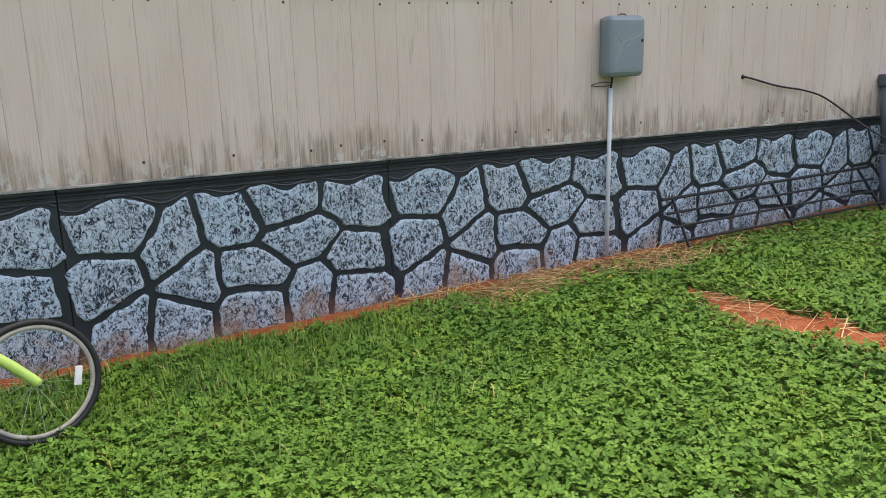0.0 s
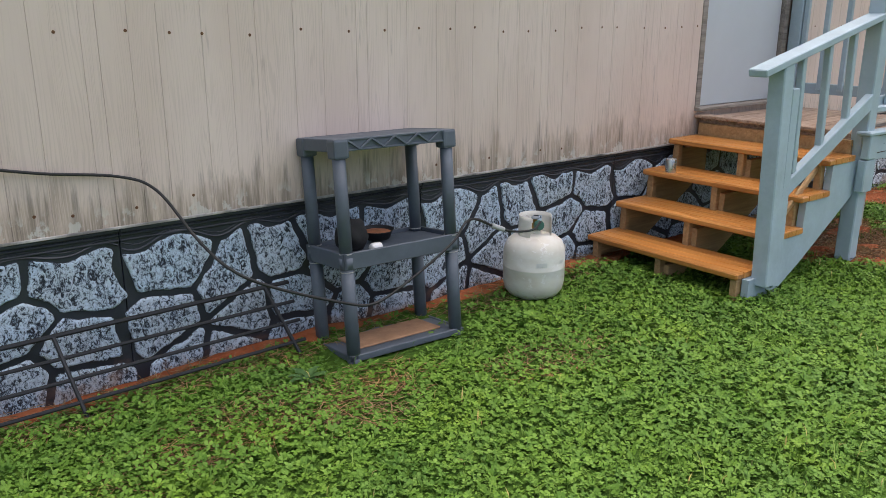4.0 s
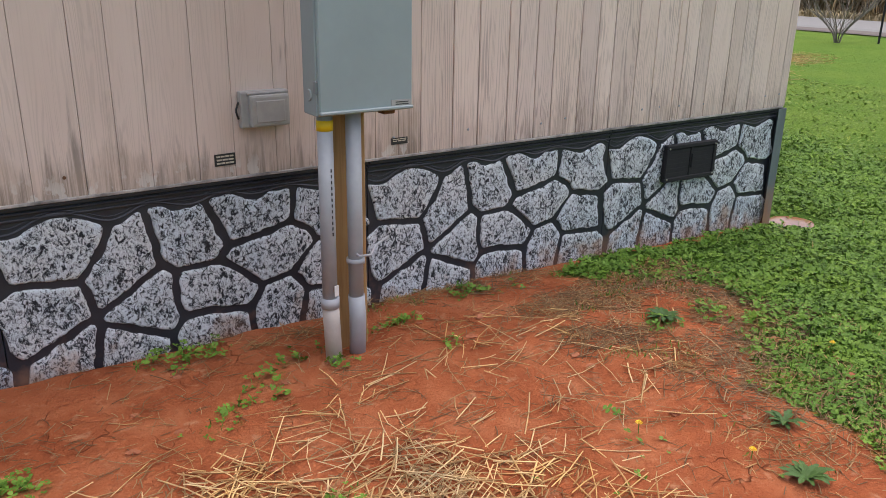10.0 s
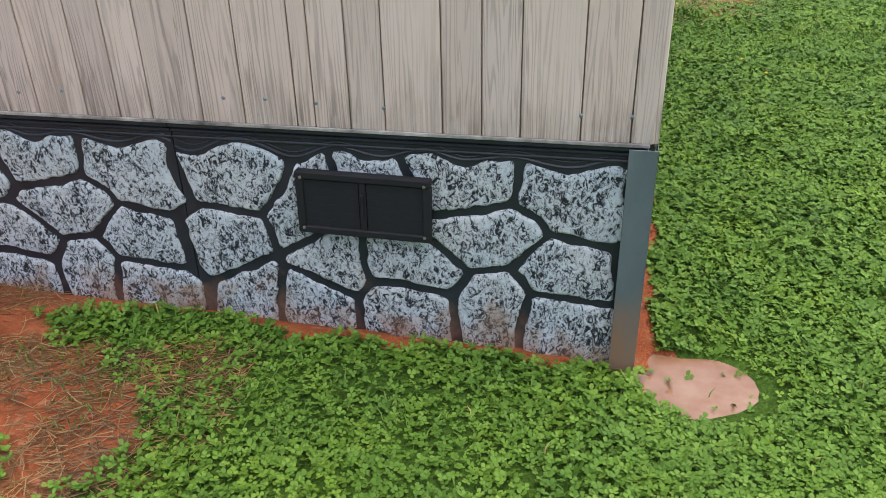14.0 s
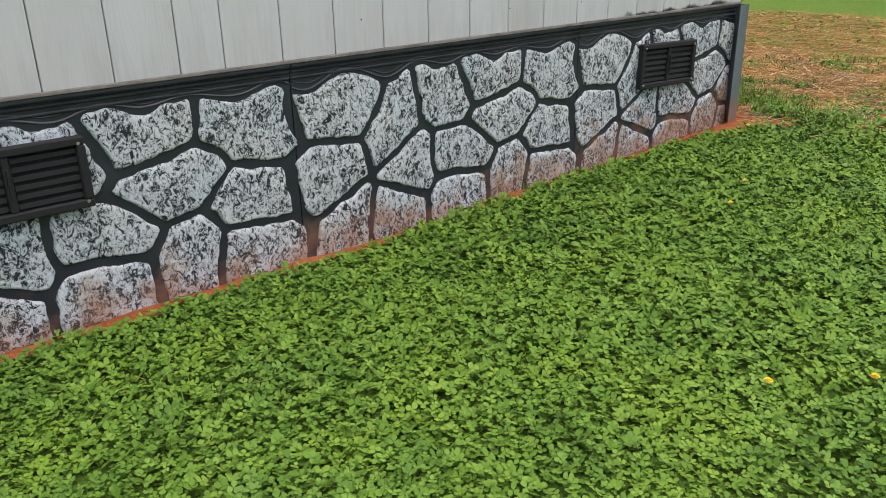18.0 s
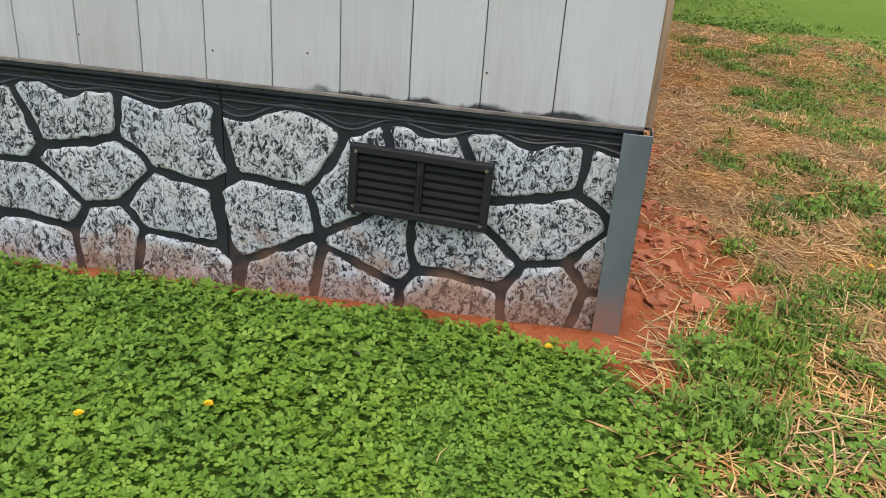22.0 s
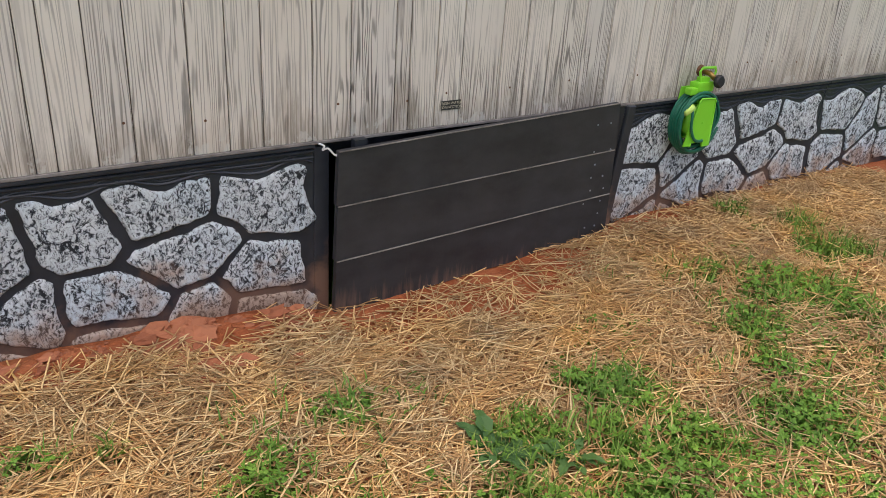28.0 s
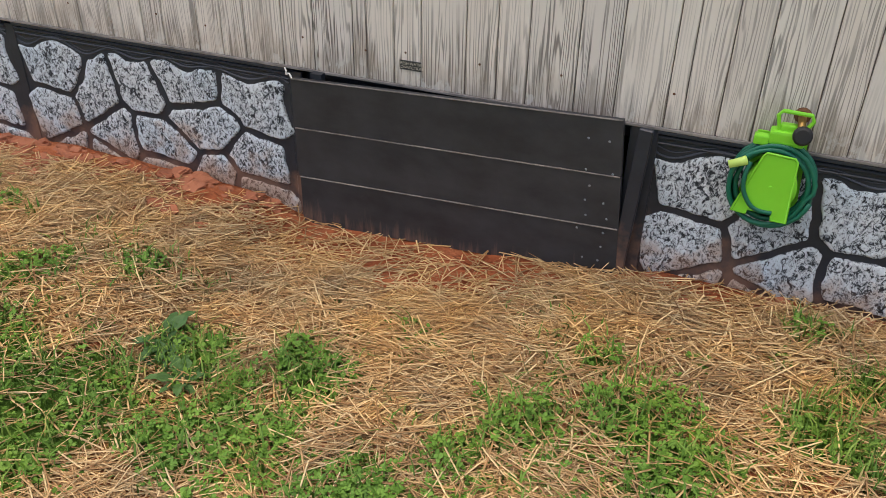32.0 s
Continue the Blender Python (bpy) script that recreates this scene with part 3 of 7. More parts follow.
def straw_cover(x, y):
    """How thick the scattered straw lies, 0 to 1."""
    n = fbm(x, y, 1.7, 33, 4)
    dn = y - WY
    heap = np.maximum(blob(x + 0.3 * n, y + 0.25 * n, -4.15, -1.80, 1.05, 0.80, 0), blob(x + 0.3 * n, y + 0.25 * n, -3.70, -2.35, 0.95, 0.62, -20))
    s = (0.48 + 0.85 * fbm(x, y, 2.6, 39, 3)) * heap
    s = np.maximum(s, 0.5 * np.maximum(blob(x + 0.5 * n, y + 0.4 * n, 6.4, 5.2, 1.9, 0.9, 30), blob(x + 0.5 * n, y + 0.4 * n, 9.4, 6.6, 2.2, 0.9, 10)))
    s = np.maximum(s, 0.45 * blob(x + 0.2 * n, y + 0.15 * n, -12.55, -0.3, 0.9, 0.22, -3))
    s = np.maximum(s, 0.18 * blob(x + 0.2 * n, y, -13.9, -0.2, 1.0, 0.14, 0))
    s = np.maximum(s, 0.07 * blob(x, y, -12.45, -1.5, 0.28, 0.6, 4))
    s = np.maximum(s, 0.03 * blob(x + 0.3 * n, y + 0.3 * n, -2.9, -1.0, 1.0, 0.45, 10))
    edge = np.where(x < -2.9, 0.0, 0.10)
    band = step01(dn + 0.12 * n, edge, edge + 0.26) * (1 - step01(dn + 0.5 * n, 1.0, 3.4))
    s = np.maximum(s, np.where((x < 0.9 + 0.4 * n) & (y > WY), band * (0.72 + 0.5 * n) * step01(x + 0.8 * n, -7.4, -5.9), 0))
    s = s * (1 - 0.80 * blob(x + 0.2 * n, y + 0.1 * n, -3.75, WY + 0.22, 0.62, 0.22, 0))
    s = s * (1 - 0.88 * blob(x + 0.2 * n, y + 0.1 * n, -0.35, WY + 0.30, 0.75, 0.28, 0))
    s = np.maximum(s, 0.55 * blob(x + 0.3 * n, y + 0.3 * n, 0.55, 5.5, 0.75, 0.9, 0))
    s = np.maximum(s, 0.35 * blob(x + 0.4 * n, y + 0.3 * n, -1.5, 8.4, 2.6, 2.2, 0))
    s = s * (1 - 0.75 * step01(x + 0.3 * n, -0.15, 0.35) * (x < 2.5) * (y > 4.0))
    return np.clip(s, 0, 1)


# clumps of growth in the bare ground: place, size
CLUMPS = ((-5.24, -1.68, 0.26), (-5.2, -2.13, 0.15), (-4.27, -1.48, 0.17), (-4.05, -2.2, 0.2), (-3.91, -1.38, 0.1), (-4.39, -2.63, 0.2), (-4.86, -1.07, 0.09), (-5.45, -1.8, 0.13), (-4.78, -2.08, 0.13), (-5.33, -1.99, 0.2), (-5.26, -2.2, 0.14), (-4.13, -2.21, 0.14), (-3.93, -1.4, 0.10), (-4.17, -1.66, 0.18),
          (-4.14, -2.06, 0.12), (-3.43, -1.85, 0.09), (-5.06, -0.62, 0.32), (-4.02, -0.12, 0.16), (-3.81, -0.5, 0.07),
          (-3.5, -0.55, 0.06), (-2.6, -0.2, 0.12), (-2.06, -0.92, 0.09), (-3.84, -2.4, 0.14), (-3.08, -0.65, 0.05), (-1.75, -0.9, 0.10))
CLUMPS_NORTH = ((-1.73, 5.0, 0.13), (-1.83, 5.36, 0.18), (-2.46, 5.71, 0.2), (-2.6, 5.9, 0.18), (-2.6, 5.37, 0.09), (-3.43, 5.51, 0.13), (-1.27, 5.3, 0.15),
                (-3.0, 5.8, 0.16), (-2.92, 5.24, 0.06), (-1.45, 5.55, 0.2), (-2.27, 5.1, 0.08), (-1.15, 5.1, 0.08), (-0.75, 4.94, 0.06), (-0.45, 5.0, 0.10),
                (-2.95, 5.18, 0.08), (-4.66, 5.02, 0.08), (-4.84, 5.26, 0.14), (-5.0, 5.46, 0.18), (-4.57, 5.43, 0.07), (-3.4, 5.5, 0.18), (-3.87, 5.42, 0.14),
                (-4.32, 5.3, 0.06), (-5.5, 4.9, 0.14), (-3.97, 5.12, 0.05), (-3.68, 5.62, 0.12), (-5.4, 5.2, 0.12), (-0.05, 4.92, 0.15), (0.18, 4.80, 0.19), (0.48, 4.72, 0.2), (-0.20, 5.12, 0.18), (-0.52, 5.36, 0.18), (0.1, 5.2, 0.13), (-0.40, 5.2, 0.12), (-0.95, 5.08, 0.07), (-1.13, 5.28, 0.08), (-1.5, 5.14, 0.08), (-1.8, 4.92, 0.07), (-4.52, 5.4, 0.06), (-5.22, 4.83, 0.05), (-2.64, 5.32, 0.08), (-0.9, 5.6, 0.2), (-1.9, 5.9, 0.2),
                (-2.77, 5.71, 0.2), (-3.12, 6.01, 0.2), (-2.94, 5.71, 0.15), (-3.22, 5.79, 0.2), (-3.57, 5.82, 0.2), (-3.32, 5.46, 0.12), (-3.84, 5.76, 0.17), (-3.78, 5.4, 0.12), (-4.41, 5.56, 0.12), (-4.54, 5.39, 0.15), (-4.6, 5.0, 0.08), (-4.8, 5.22, 0.15), (-5.3, 4.65, 0.12), (-5.32, 5.11, 0.15), (-2.07, 5.05, 0.1), (-2.61, 5.39, 0.12), (-1.52, 5.21, 0.14), (-1.76, 5.4, 0.18), (-2.55, 5.48, 0.15), (-3.2, 6.0, 0.25), (-4.2, 5.9, 0.22), (-5.3, 5.8, 0.25), (-0.2, 5.6, 0.18))


def clump_cover(x, y):
    wx, wy = x + 0.10 * fbm(x, y, 6, 41, 2), y + 0.10 * fbm(x, y, 6, 43, 2)
    g = np.zeros_like(x)
    for cx, cy, r in CLUMPS + CLUMPS_NORTH:
        near = (abs(wx - cx) < 2 * r) & (abs(wy - cy) < 2 * r)
        weight = 1.0 if cy > 0 or r >= 0.25 else 0.5
        g[near] = np.maximum(g[near], weight * (1 - step01(np.hypot(wx[near] - cx, wy[near] - cy), r * 0.5, r * 1.15)))
    return g


def thatch_cover(x, y):
    """Dead brown grass that lies on the clay."""
    n = fbm(x, y, 2.9, 87, 3)
    s = np.zeros_like(x)
    for amount, *args in ((0.9, -1.95, -0.50, 0.70, 0.16, 8), (0.7, -1.62, -0.92, 0.26, 0.40, 0), (0.8, -2.45, -0.95, 0.32, 0.17, 15), (0.7, -2.1, -1.28, 0.4, 0.22, 10),
                          (1.0, -6.15, -0.85, 0.72, 0.52, 10), (0.8, -6.2, -0.25, 0.7, 0.18, 0), (0.9, -5.62, -0.72, 0.35, 0.32, 0), (0.5, -2.9, -0.16, 0.8, 0.10, 0), (0.45, -1.45, -0.62, 0.35, 0.2, 20), (0.4, -0.95, -0.30, 0.5, 0.09, 0), (0.35, -1.1, -1.1, 0.3, 0.2, 30), (0.3, -0.5, -0.7, 0.25, 0.15, 0), (0.5, -10.35, -0.75, 0.6, 0.25, 0), (0.45, -11.2, -0.2, 1.6, 0.12, 0),
                          (0.35, -8.3, -0.2, 0.9, 0.14, 0), (0.35, -2.2, -1.75, 0.5, 0.3, 20), (0.4, -9.2, -1.0, 0.35, 0.2, 0)):
        s = np.maximum(s, amount * blob(x + 0.22 * n, y + 0.16 * n, *args))
    return s


def green_cover(x, y):
    """How thick clover and grass grow, 0 to 1."""
    n = fbm(x, y, 1.35, 47, 4)
    clump = fbm(x, y, 2.3, 53, 4)
    dn = y - WY
    g = np.where((dn > 0) & (x < 0.9), 1.0, step01(1 - clay_cover(x, y) * 1.12, 0.18, 0.62))
    patchy = step01(clump + 0.20 * (dn - 1.75), 0.0, 0.14)
    lush = np.clip(1 - 2.5 * straw_cover(x, y) - 1.2 * clay_cover(x, y), 0, 1)
    g = np.where((dn > 0) & (x < 0.9), np.minimum(g, np.maximum(lush, patchy * step01(dn, 0.3, 0.9))), g)
    g = g * (1 - 0.85 * np.clip(straw_cover(x, y) * 1.3, 0, 1) * (dn <= 0)) * (1 - 0.75 * thatch_cover(x, y))
    g = np.maximum(g, np.where(y > 0, 0.50, 0.8) * clump_cover(x, y))
    g = g * (1 - 0.97 * blob(x + 0.05 * n, y + 0.05 * clump, 0.25, -0.045, 0.235, 0.185, 0, 0.15))
    g = g * (1 - 0.9 * blob(x, y, -9.58, -0.36, 0.48, 0.26, 0)) * (1 - 0.7 * blob(x + 0.2 * n, y, -8.95, -0.25, 0.5, 0.2, 0))
    g = g * (1 - 0.9 * blob(x + 0.12 * n, y + 0.1 * clump, -6.12, -1.02, 0.40, 0.46, -20))
    g = g * (1 - 0.55 * blob(x, y, -10.4, -0.9, 0.9, 0.35, 0) * step01(n, -0.2, 0.2))
    return np.clip(g, 0, 1)


# ---------------------------------------------------------------- ground materials
def ground_material():
    n = Nodes("lawn_and_red_clay", 0.95, 0.0, 0.12)
    v = n.place((1, 1, 1), world_space=True)
    a, b, c = n.noise(v, 5, 6), n.noise(v, 38, 5, 0.7), n.noise(v, 0.6, 3)
    clay = n.ramp(a, (0.25, (0.28, 0.074, 0.029)), (0.5, (0.38, 0.114, 0.047)), (0.75, (0.47, 0.175, 0.083)))
    clay = n.mix(n.span(b, 0.55, 0.75, 0, 0.5), clay, (0.15, 0.050, 0.022))
    clay = n.mix(n.span(n.noise(v, 16, 4), 0.60, 0.72, 0, 0.6), clay, (0.50, 0.27, 0.155))
    vor = n.t.nodes.new("ShaderNodeTexVoronoi")
    vor.feature = "DISTANCE_TO_EDGE"
    vor.inputs["Scale"].default_value = 8.0
    shift = n.t.nodes.new("ShaderNodeVectorMath")
    shift.operation = "MULTIPLY_ADD"
    shift.inputs[1].default_value = (0.20, 0.20, 0.20)
    wob = n.t.nodes.new("ShaderNodeTexNoise")
    wob.inputs["Scale"].default_value = 7.0
    n.link(v, wob.inputs["Vector"])
    n.link(wob.outputs["Color"], shift.inputs[0])
    n.link(v, shift.inputs[2])
    n.link(shift.outputs[0], vor.inputs["Vector"])
    split = n.math("MULTIPLY", n.span(vor.outputs["Distance"], 0.003, 0.020, 1, 0), n.span(n.noise(v, 3.1, 4), 0.55, 0.66))
    clay = n.mix(n.math("MULTIPLY", split, 0.55), clay, (0.11, 0.038, 0.018))
    crumb = n.noise(v, 120, 3, 0.7)
    clay = n.mix(n.span(crumb, 0.60, 0.72, 0, 0.5), clay, (0.46, 0.22, 0.12))
    green = n.ramp(b, (0.3, (0.036, 0.080, 0.010)), (0.50, (0.082, 0.168, 0.020)), (0.75, (0.16, 0.25, 0.042)))
    green = n.mix(n.span(c, 0.35, 0.65, 0, 0.45), green, (0.150, 0.222, 0.036))
    # under the clover, shade between the leaves is put into the ground colour
    green = n.mix(n.attr("open"), n.ramp(b, (0.3, (0.036, 0.080, 0.011)), (0.6, (0.072, 0.145, 0.020)), (0.8, (0.12, 0.19, 0.03))), green)
    green = n.mix(n.span(n.math("SUBTRACT", n.axis(0), n.math("MULTIPLY", n.axis(1), 0.035)), 24.6, 25.6), green, n.ramp(b, (0.3, (0.10, 0.075, 0.045)), (0.7, (0.21, 0.165, 0.10))))
    edge = n.math("ADD", n.attr("clay"), n.span(b, 0.3, 0.7, -0.18, 0.18))
    col = n.mix(n.span(edge, 0.35, 0.6), green, clay)
    col = n.mix(n.span(n.math("ADD", n.attr("straw"), n.span(b, 0.3, 0.7, -0.25, 0.25)), 0.35, 0.9, 0, 0.75), col, (0.46, 0.240, 0.122))
    lift = n.math("SUBTRACT", n.math("MULTIPLY", crumb, 0.25), n.math("MULTIPLY", split, 0.5))
    n.color(col).bump(n.math("ADD", lift, n.math("ADD", n.math("MULTIPLY", a, 0.8), n.math("MULTIPLY", b, 0.6))), 1.0, 0.03)
    return n.mat


M_GROUND = ground_material()
M_CLOVER = leaf("clover_leaf", (0.078, 0.168, 0.020), (0.112, 0.226, 0.027), (0.160, 0.285, 0.045))
M_GRASS = leaf("grass_blade", (0.055, 0.125, 0.016), (0.11, 0.215, 0.029), (0.205, 0.31, 0.065), (0.46, 0.36, 0.14))
M_LAWN = leaf("lawn_blade", (0.085, 0.150, 0.020), (0.135, 0.220, 0.032), (0.21, 0.30, 0.055))
M_STRAW = leaf("dry_straw", (0.31, 0.160, 0.070), (0.58, 0.36, 0.168), (0.86, 0.63, 0.355))
M_THATCH = leaf("dead_thatch", (0.13, 0.070, 0.034), (0.27, 0.155, 0.076), (0.48, 0.31, 0.16))
M_FARLEAF = leaf("tree_leaf", (0.018, 0.032, 0.010), (0.032, 0.055, 0.015), (0.060, 0.088, 0.025))
M_DRYGRASS = leaf("dry_verge_grass", (0.20, 0.16, 0.09), (0.33, 0.27, 0.16), (0.44, 0.37, 0.24))
M_BROWNLEAF = leaf("brown_scrub", (0.075, 0.055, 0.03), (0.14, 0.10, 0.055), (0.24, 0.17, 0.09))
M_BARK = wood("grey_bark", (0.11, 0.098, 0.086), (0.24, 0.215, 0.19), (10, 10, 2), 0.9)
M_ASPHALT = plain("worn_asphalt", (0.20, 0.205, 0.205), 0.9, 0, 0.12, 6, 0.5)
M_GRAVEL = plain("dark_gravel_edge", (0.12, 0.105, 0.095), 0.95, 0, 0.2, 20, 0.6)


def mesh_from(name, verts, loops, counts, material, kind="stuff"):
    """A mesh from numpy arrays: verts (n, 3), the corner indices and the corners of each face."""
    me = bpy.data.meshes.new(name)
    me.vertices.add(len(verts))
    me.vertices.foreach_set("co", np.ascontiguousarray(verts, np.float32).ravel())
    me.loops.add(len(loops))
    me.loops.foreach_set("vertex_index", np.ascontiguousarray(loops, np.int32))
    me.polygons.add(len(counts))
    me.polygons.foreach_set("loop_start", np.ascontiguousarray(np.r_[0, np.cumsum(counts)[:-1]], np.int32))
    me.update(calc_edges=True)
    me.materials.append(material)
    ob = new(name, me)
    ob["kind"] = kind
    return ob


def ground_sheet():
    def lines(lo, hi, step, reach):
        inner = np.arange(lo, hi + step / 2, step)
        grow = np.cumsum(step * 1.32 ** np.arange(1, 32))
        grow = np.append(grow[grow < reach], reach)
        return np.r_[(lo - grow)[::-1], inner, hi + grow]
    xs, ys = lines(-17.5, 5.0, 0.05, 700), lines(-4.2, 9.0, 0.05, 700)
    gx, gy = np.meshgrid(xs, ys)
    x, y = gx.ravel(), gy.ravel()
    clay, straw = clay_cover(x, y), straw_cover(x, y)
    grown = 1 - 0.85 * clump_cover(x, y) * (y > WY)
    clay, straw = clay * grown, straw * grown
    z = ground_height(x, y) + clay * fbm(x, y, 9, 71, 3) * 0.014 + clay * np.maximum(0, fbm(x, y, 4.5, 77, 2)) * 0.02
    w, h = len(xs), len(ys)
    i = (np.arange(h - 1)[:, None] * w + np.arange(w - 1)[None]).ravel()
    quads = np.stack([i, i + 1, i + 1 + w, i + w], 1)
    ob = mesh_from("ground", np.stack([x, y, z], 1), quads.ravel(), np.full(len(quads), 4), M_GROUND, "structure")
    # open lawn grass beyond the clover, where no leaf shade darkens the ground colour
    beyond = np.maximum(np.maximum(step01(x, 1.3, 3.4), step01(-y, 2.9, 3.4)), np.maximum(np.maximum(step01(y, 6.2, 6.8), step01(-x, 6.4, 7.8) * (y > WY)), np.maximum(step01(-x, 15.7, 16.8), step01(x, -0.1, 0.6) * step01(-y, 0.8, 2.4))))
    for key, values in (("clay", clay), ("straw", straw), ("open", beyond)):
        ob.data.attributes.new(key, "FLOAT", "POINT").data.foreach_set("value", values.astype(np.float32))
    ob.data.polygons.foreach_set("use_smooth", np.ones(len(quads), bool))
    return tagged(ob, "clover lawn with bare red clay patches", "ground")


ground_sheet()


# ---------------------------------------------------------------- growth and straw
rng = np.random.default_rng(11)


def scatter(box_xy, per_m2, cover):
    x0, x1, y0, y1 = box_xy
    n = int((x1 - x0) * (y1 - y0) * per_m2)
    x, y = rng.uniform(x0, x1, n), rng.uniform(y0, y1, n)
    keep = rng.uniform(0, 1, n) < cover(x, y)
    keep &= ~((x < 0.03) & (x > XL) & (y > -0.03) & (y < WY + 0.03))
    return x[keep], y[keep]


def clover_field(name, spots, size, label, material=None):
    x, y = np.concatenate([s[0] for s in spots]), np.concatenate([s[1] for s in spots])
    n = len(x)
    lush = np.clip(0.6 + 0.7 * fbm(x, y, 2.2, 91, 3), 0.25, 1.3)
    z = ground_height(x, y) + rng.uniform(0.004, 0.050, n) * lush + 0.02 * clump_cover(x, y)
    r = size * rng.uniform(0.55, 1.2, n) * (0.75 + 0.3 * lush)
    turn = rng.uniform(0, 2 * np.pi, n)
    lean, lean_dir = rng.normal(0, 0.50, n), rng.uniform(0, 2 * np.pi, n)
    verts = np.empty((n, 16, 3))
    verts[:, 0] = 0
    for k in range(3):
        a = turn + k * 2 * np.pi / 3
        ca, sa = np.cos(a), np.sin(a)
        cup = rng.uniform(-0.15, 0.50, n)
        for j, (along, across) in enumerate(((0.40, 0.42), (0.82, 0.46), (1.05, 0.0), (0.82, -0.46), (0.40, -0.42))):
            v = verts[:, 1 + 5 * k + j]
            v[:, 0] = (along * ca - across * sa) * r
            v[:, 1] = (along * sa + across * ca) * r
            v[:, 2] = (cup * along + 0.10 * abs(across)) * r
    slope = lean[:, None] * (verts[..., 0] * np.cos(lean_dir)[:, None] + verts[..., 1] * np.sin(lean_dir)[:, None])
    verts[..., 2] += slope
    verts += np.stack([x, y, z], 1)[:, None]
    leaflets = np.array([[0, 5, 4, 3, 2, 1], [0, 10, 9, 8, 7, 6], [0, 15, 14, 13, 12, 11]])
    loops = (np.arange(n)[:, None, None] * 16 + leaflets[None]).ravel()
    return tagged(mesh_from(name, verts.reshape(-1, 3), loops, np.full(3 * n, 6), material or M_CLOVER), label, "clover")


def blade_field(name, x, y, tall, label, material=None, wide=0.0032):
    n = len(x)
    z = ground_height(x, y) - 0.005
    hgt = tall * rng.uniform(0.5, 1.4, n)
    a, bend = rng.uniform(0, 2 * np.pi, n), rng.uniform(0.15, 0.95, n) * hgt
    w = wide * rng.uniform(0.7, 1.5, n)
    dx, dy, px, py = np.cos(a), np.sin(a), -np.sin(a), np.cos(a)
    verts = np.empty((n, 5, 3))
    for k, (side, up, out) in enumerate(((1, 0, 0), (-1, 0, 0), (-0.8, 0.62, 0.3), (0.8, 0.62, 0.3), (0, 1, 1))):
        verts[:, k, 0] = x + px * w * side + dx * bend * out
        verts[:, k, 1] = y + py * w * side + dy * bend * out
        verts[:, k, 2] = z + hgt * up * (1 - 0.25 * out)
    loops = (np.arange(n)[:, None] * 5 + np.array([0, 1, 2, 3, 3, 2, 4])[None]).ravel()
    return tagged(mesh_from(name, verts.reshape(-1, 3), loops, np.tile([4, 3], n), material or M_GRASS), label, "grass")


def straw_field(name, x, y, label, material=None, scale=1.0):
    n = len(x)
    lay = straw_cover(x, y)
    half = rng.uniform(0.03, 0.135, n)
    a = rng.normal(0.25, 0.75, n) + np.where(rng.uniform(0, 1, n) < 0.35, rng.uniform(0, np.pi, n), 0)
    pitch = rng.normal(0, 0.10, n)
    half = half * scale
    r = rng.uniform(0.0010, 0.0025, n) * scale ** 0.5
    z = ground_height(x, y) + 0.004 + rng.uniform(0, 1, n) ** 1.6 * 0.034 * (0.35 + lay) * scale
    d = np.stack([np.cos(a) * np.cos(pitch), np.sin(a) * np.cos(pitch), np.sin(pitch)], 1)
    s = np.stack([-np.sin(a), np.cos(a), 0 * a], 1)
    u = np.cross(d, s)
    c = np.stack([x, y, z], 1)
    bow = rng.normal(0, 0.10, n)[:, None] * half[:, None] * s
    verts = np.empty((n, 9, 3))
    for i, t in enumerate((-1, 0, 1)):
        centre = c + d * (half * t)[:, None] + bow * (1 - abs(t))
        for k in range(3):
            ang = 2 * np.pi * k / 3 + 0.5
            verts[:, 3 * i + k] = centre + (s * math.cos(ang) * 1.4 + u * math.sin(ang)) * r[:, None]
    quads = np.array([[3 * i + k, 3 * i + (k + 1) % 3, 3 * i + 3 + (k + 1) % 3, 3 * i + 3 + k] for i in range(2) for k in range(3)])
    loops = (np.arange(n)[:, None, None] * 9 + quads[None]).ravel()
    return tagged(mesh_from(name, verts.reshape(-1, 3), loops, np.full(6 * n, 4), material or M_STRAW), label, "straw")


clover_field("clover_south", [scatter((-16.8, 0.2, -2.3, 0.0), 4300, lambda x, y: green_cover(x, y) * (1 - step01(-x, 15.6, 16.8))), scatter((-16.8, 0.2, -3.4, -2.3), 1900, lambda x, y: green_cover(x, y) * (1 - step01(-x, 15.6, 16.8)) * (1 - step01(-y, 2.75, 3.4)))], 0.0152, "low green clover carpet beside the south wall")
clover_field("clover_east", [scatter((0.0, 3.3, -2.4, 6.4), 5200, lambda x, y: green_cover(x, y) * (1 - step01(x, 1.5, 3.3)) * (1 - step01(-y, 0.9, 2.4)))], 0.0156, "low green clover carpet beside the east wall")
clover_field("clover_north", [scatter((-7.5, 0.0, WY, 6.6), 4600, green_cover)], 0.0130, "clover clumps pushing through the straw")
clover_field("clover_far", [scatter((2.3, 7.0, -4.0, 7.5), 300, green_cover), scatter((0.2, 2.3, -4.0, -1.6), 900, green_cover), scatter((-19, 0.2, -4.6, -2.9), 420, lambda x, y: green_cover(x, y) * (1 - step01(-y, 3.4, 4.6))), scatter((-19, -15.6, -2.9, 0), 700, green_cover), scatter((-10.5, -6.2, WY, 6.6), 400, lambda x, y: green_cover(x, y) * step01(x, -10.5, -8.5)), scatter((-7.0, 3.0, 6.4, 9.5), 260, green_cover)], 0.0175, "coarser clover on the open lawn", M_LAWN)


def tufts(x, y):
    return green_cover(x, y) * step01(fbm(x, y, 1.6, 121, 3), 0.15, 0.42)


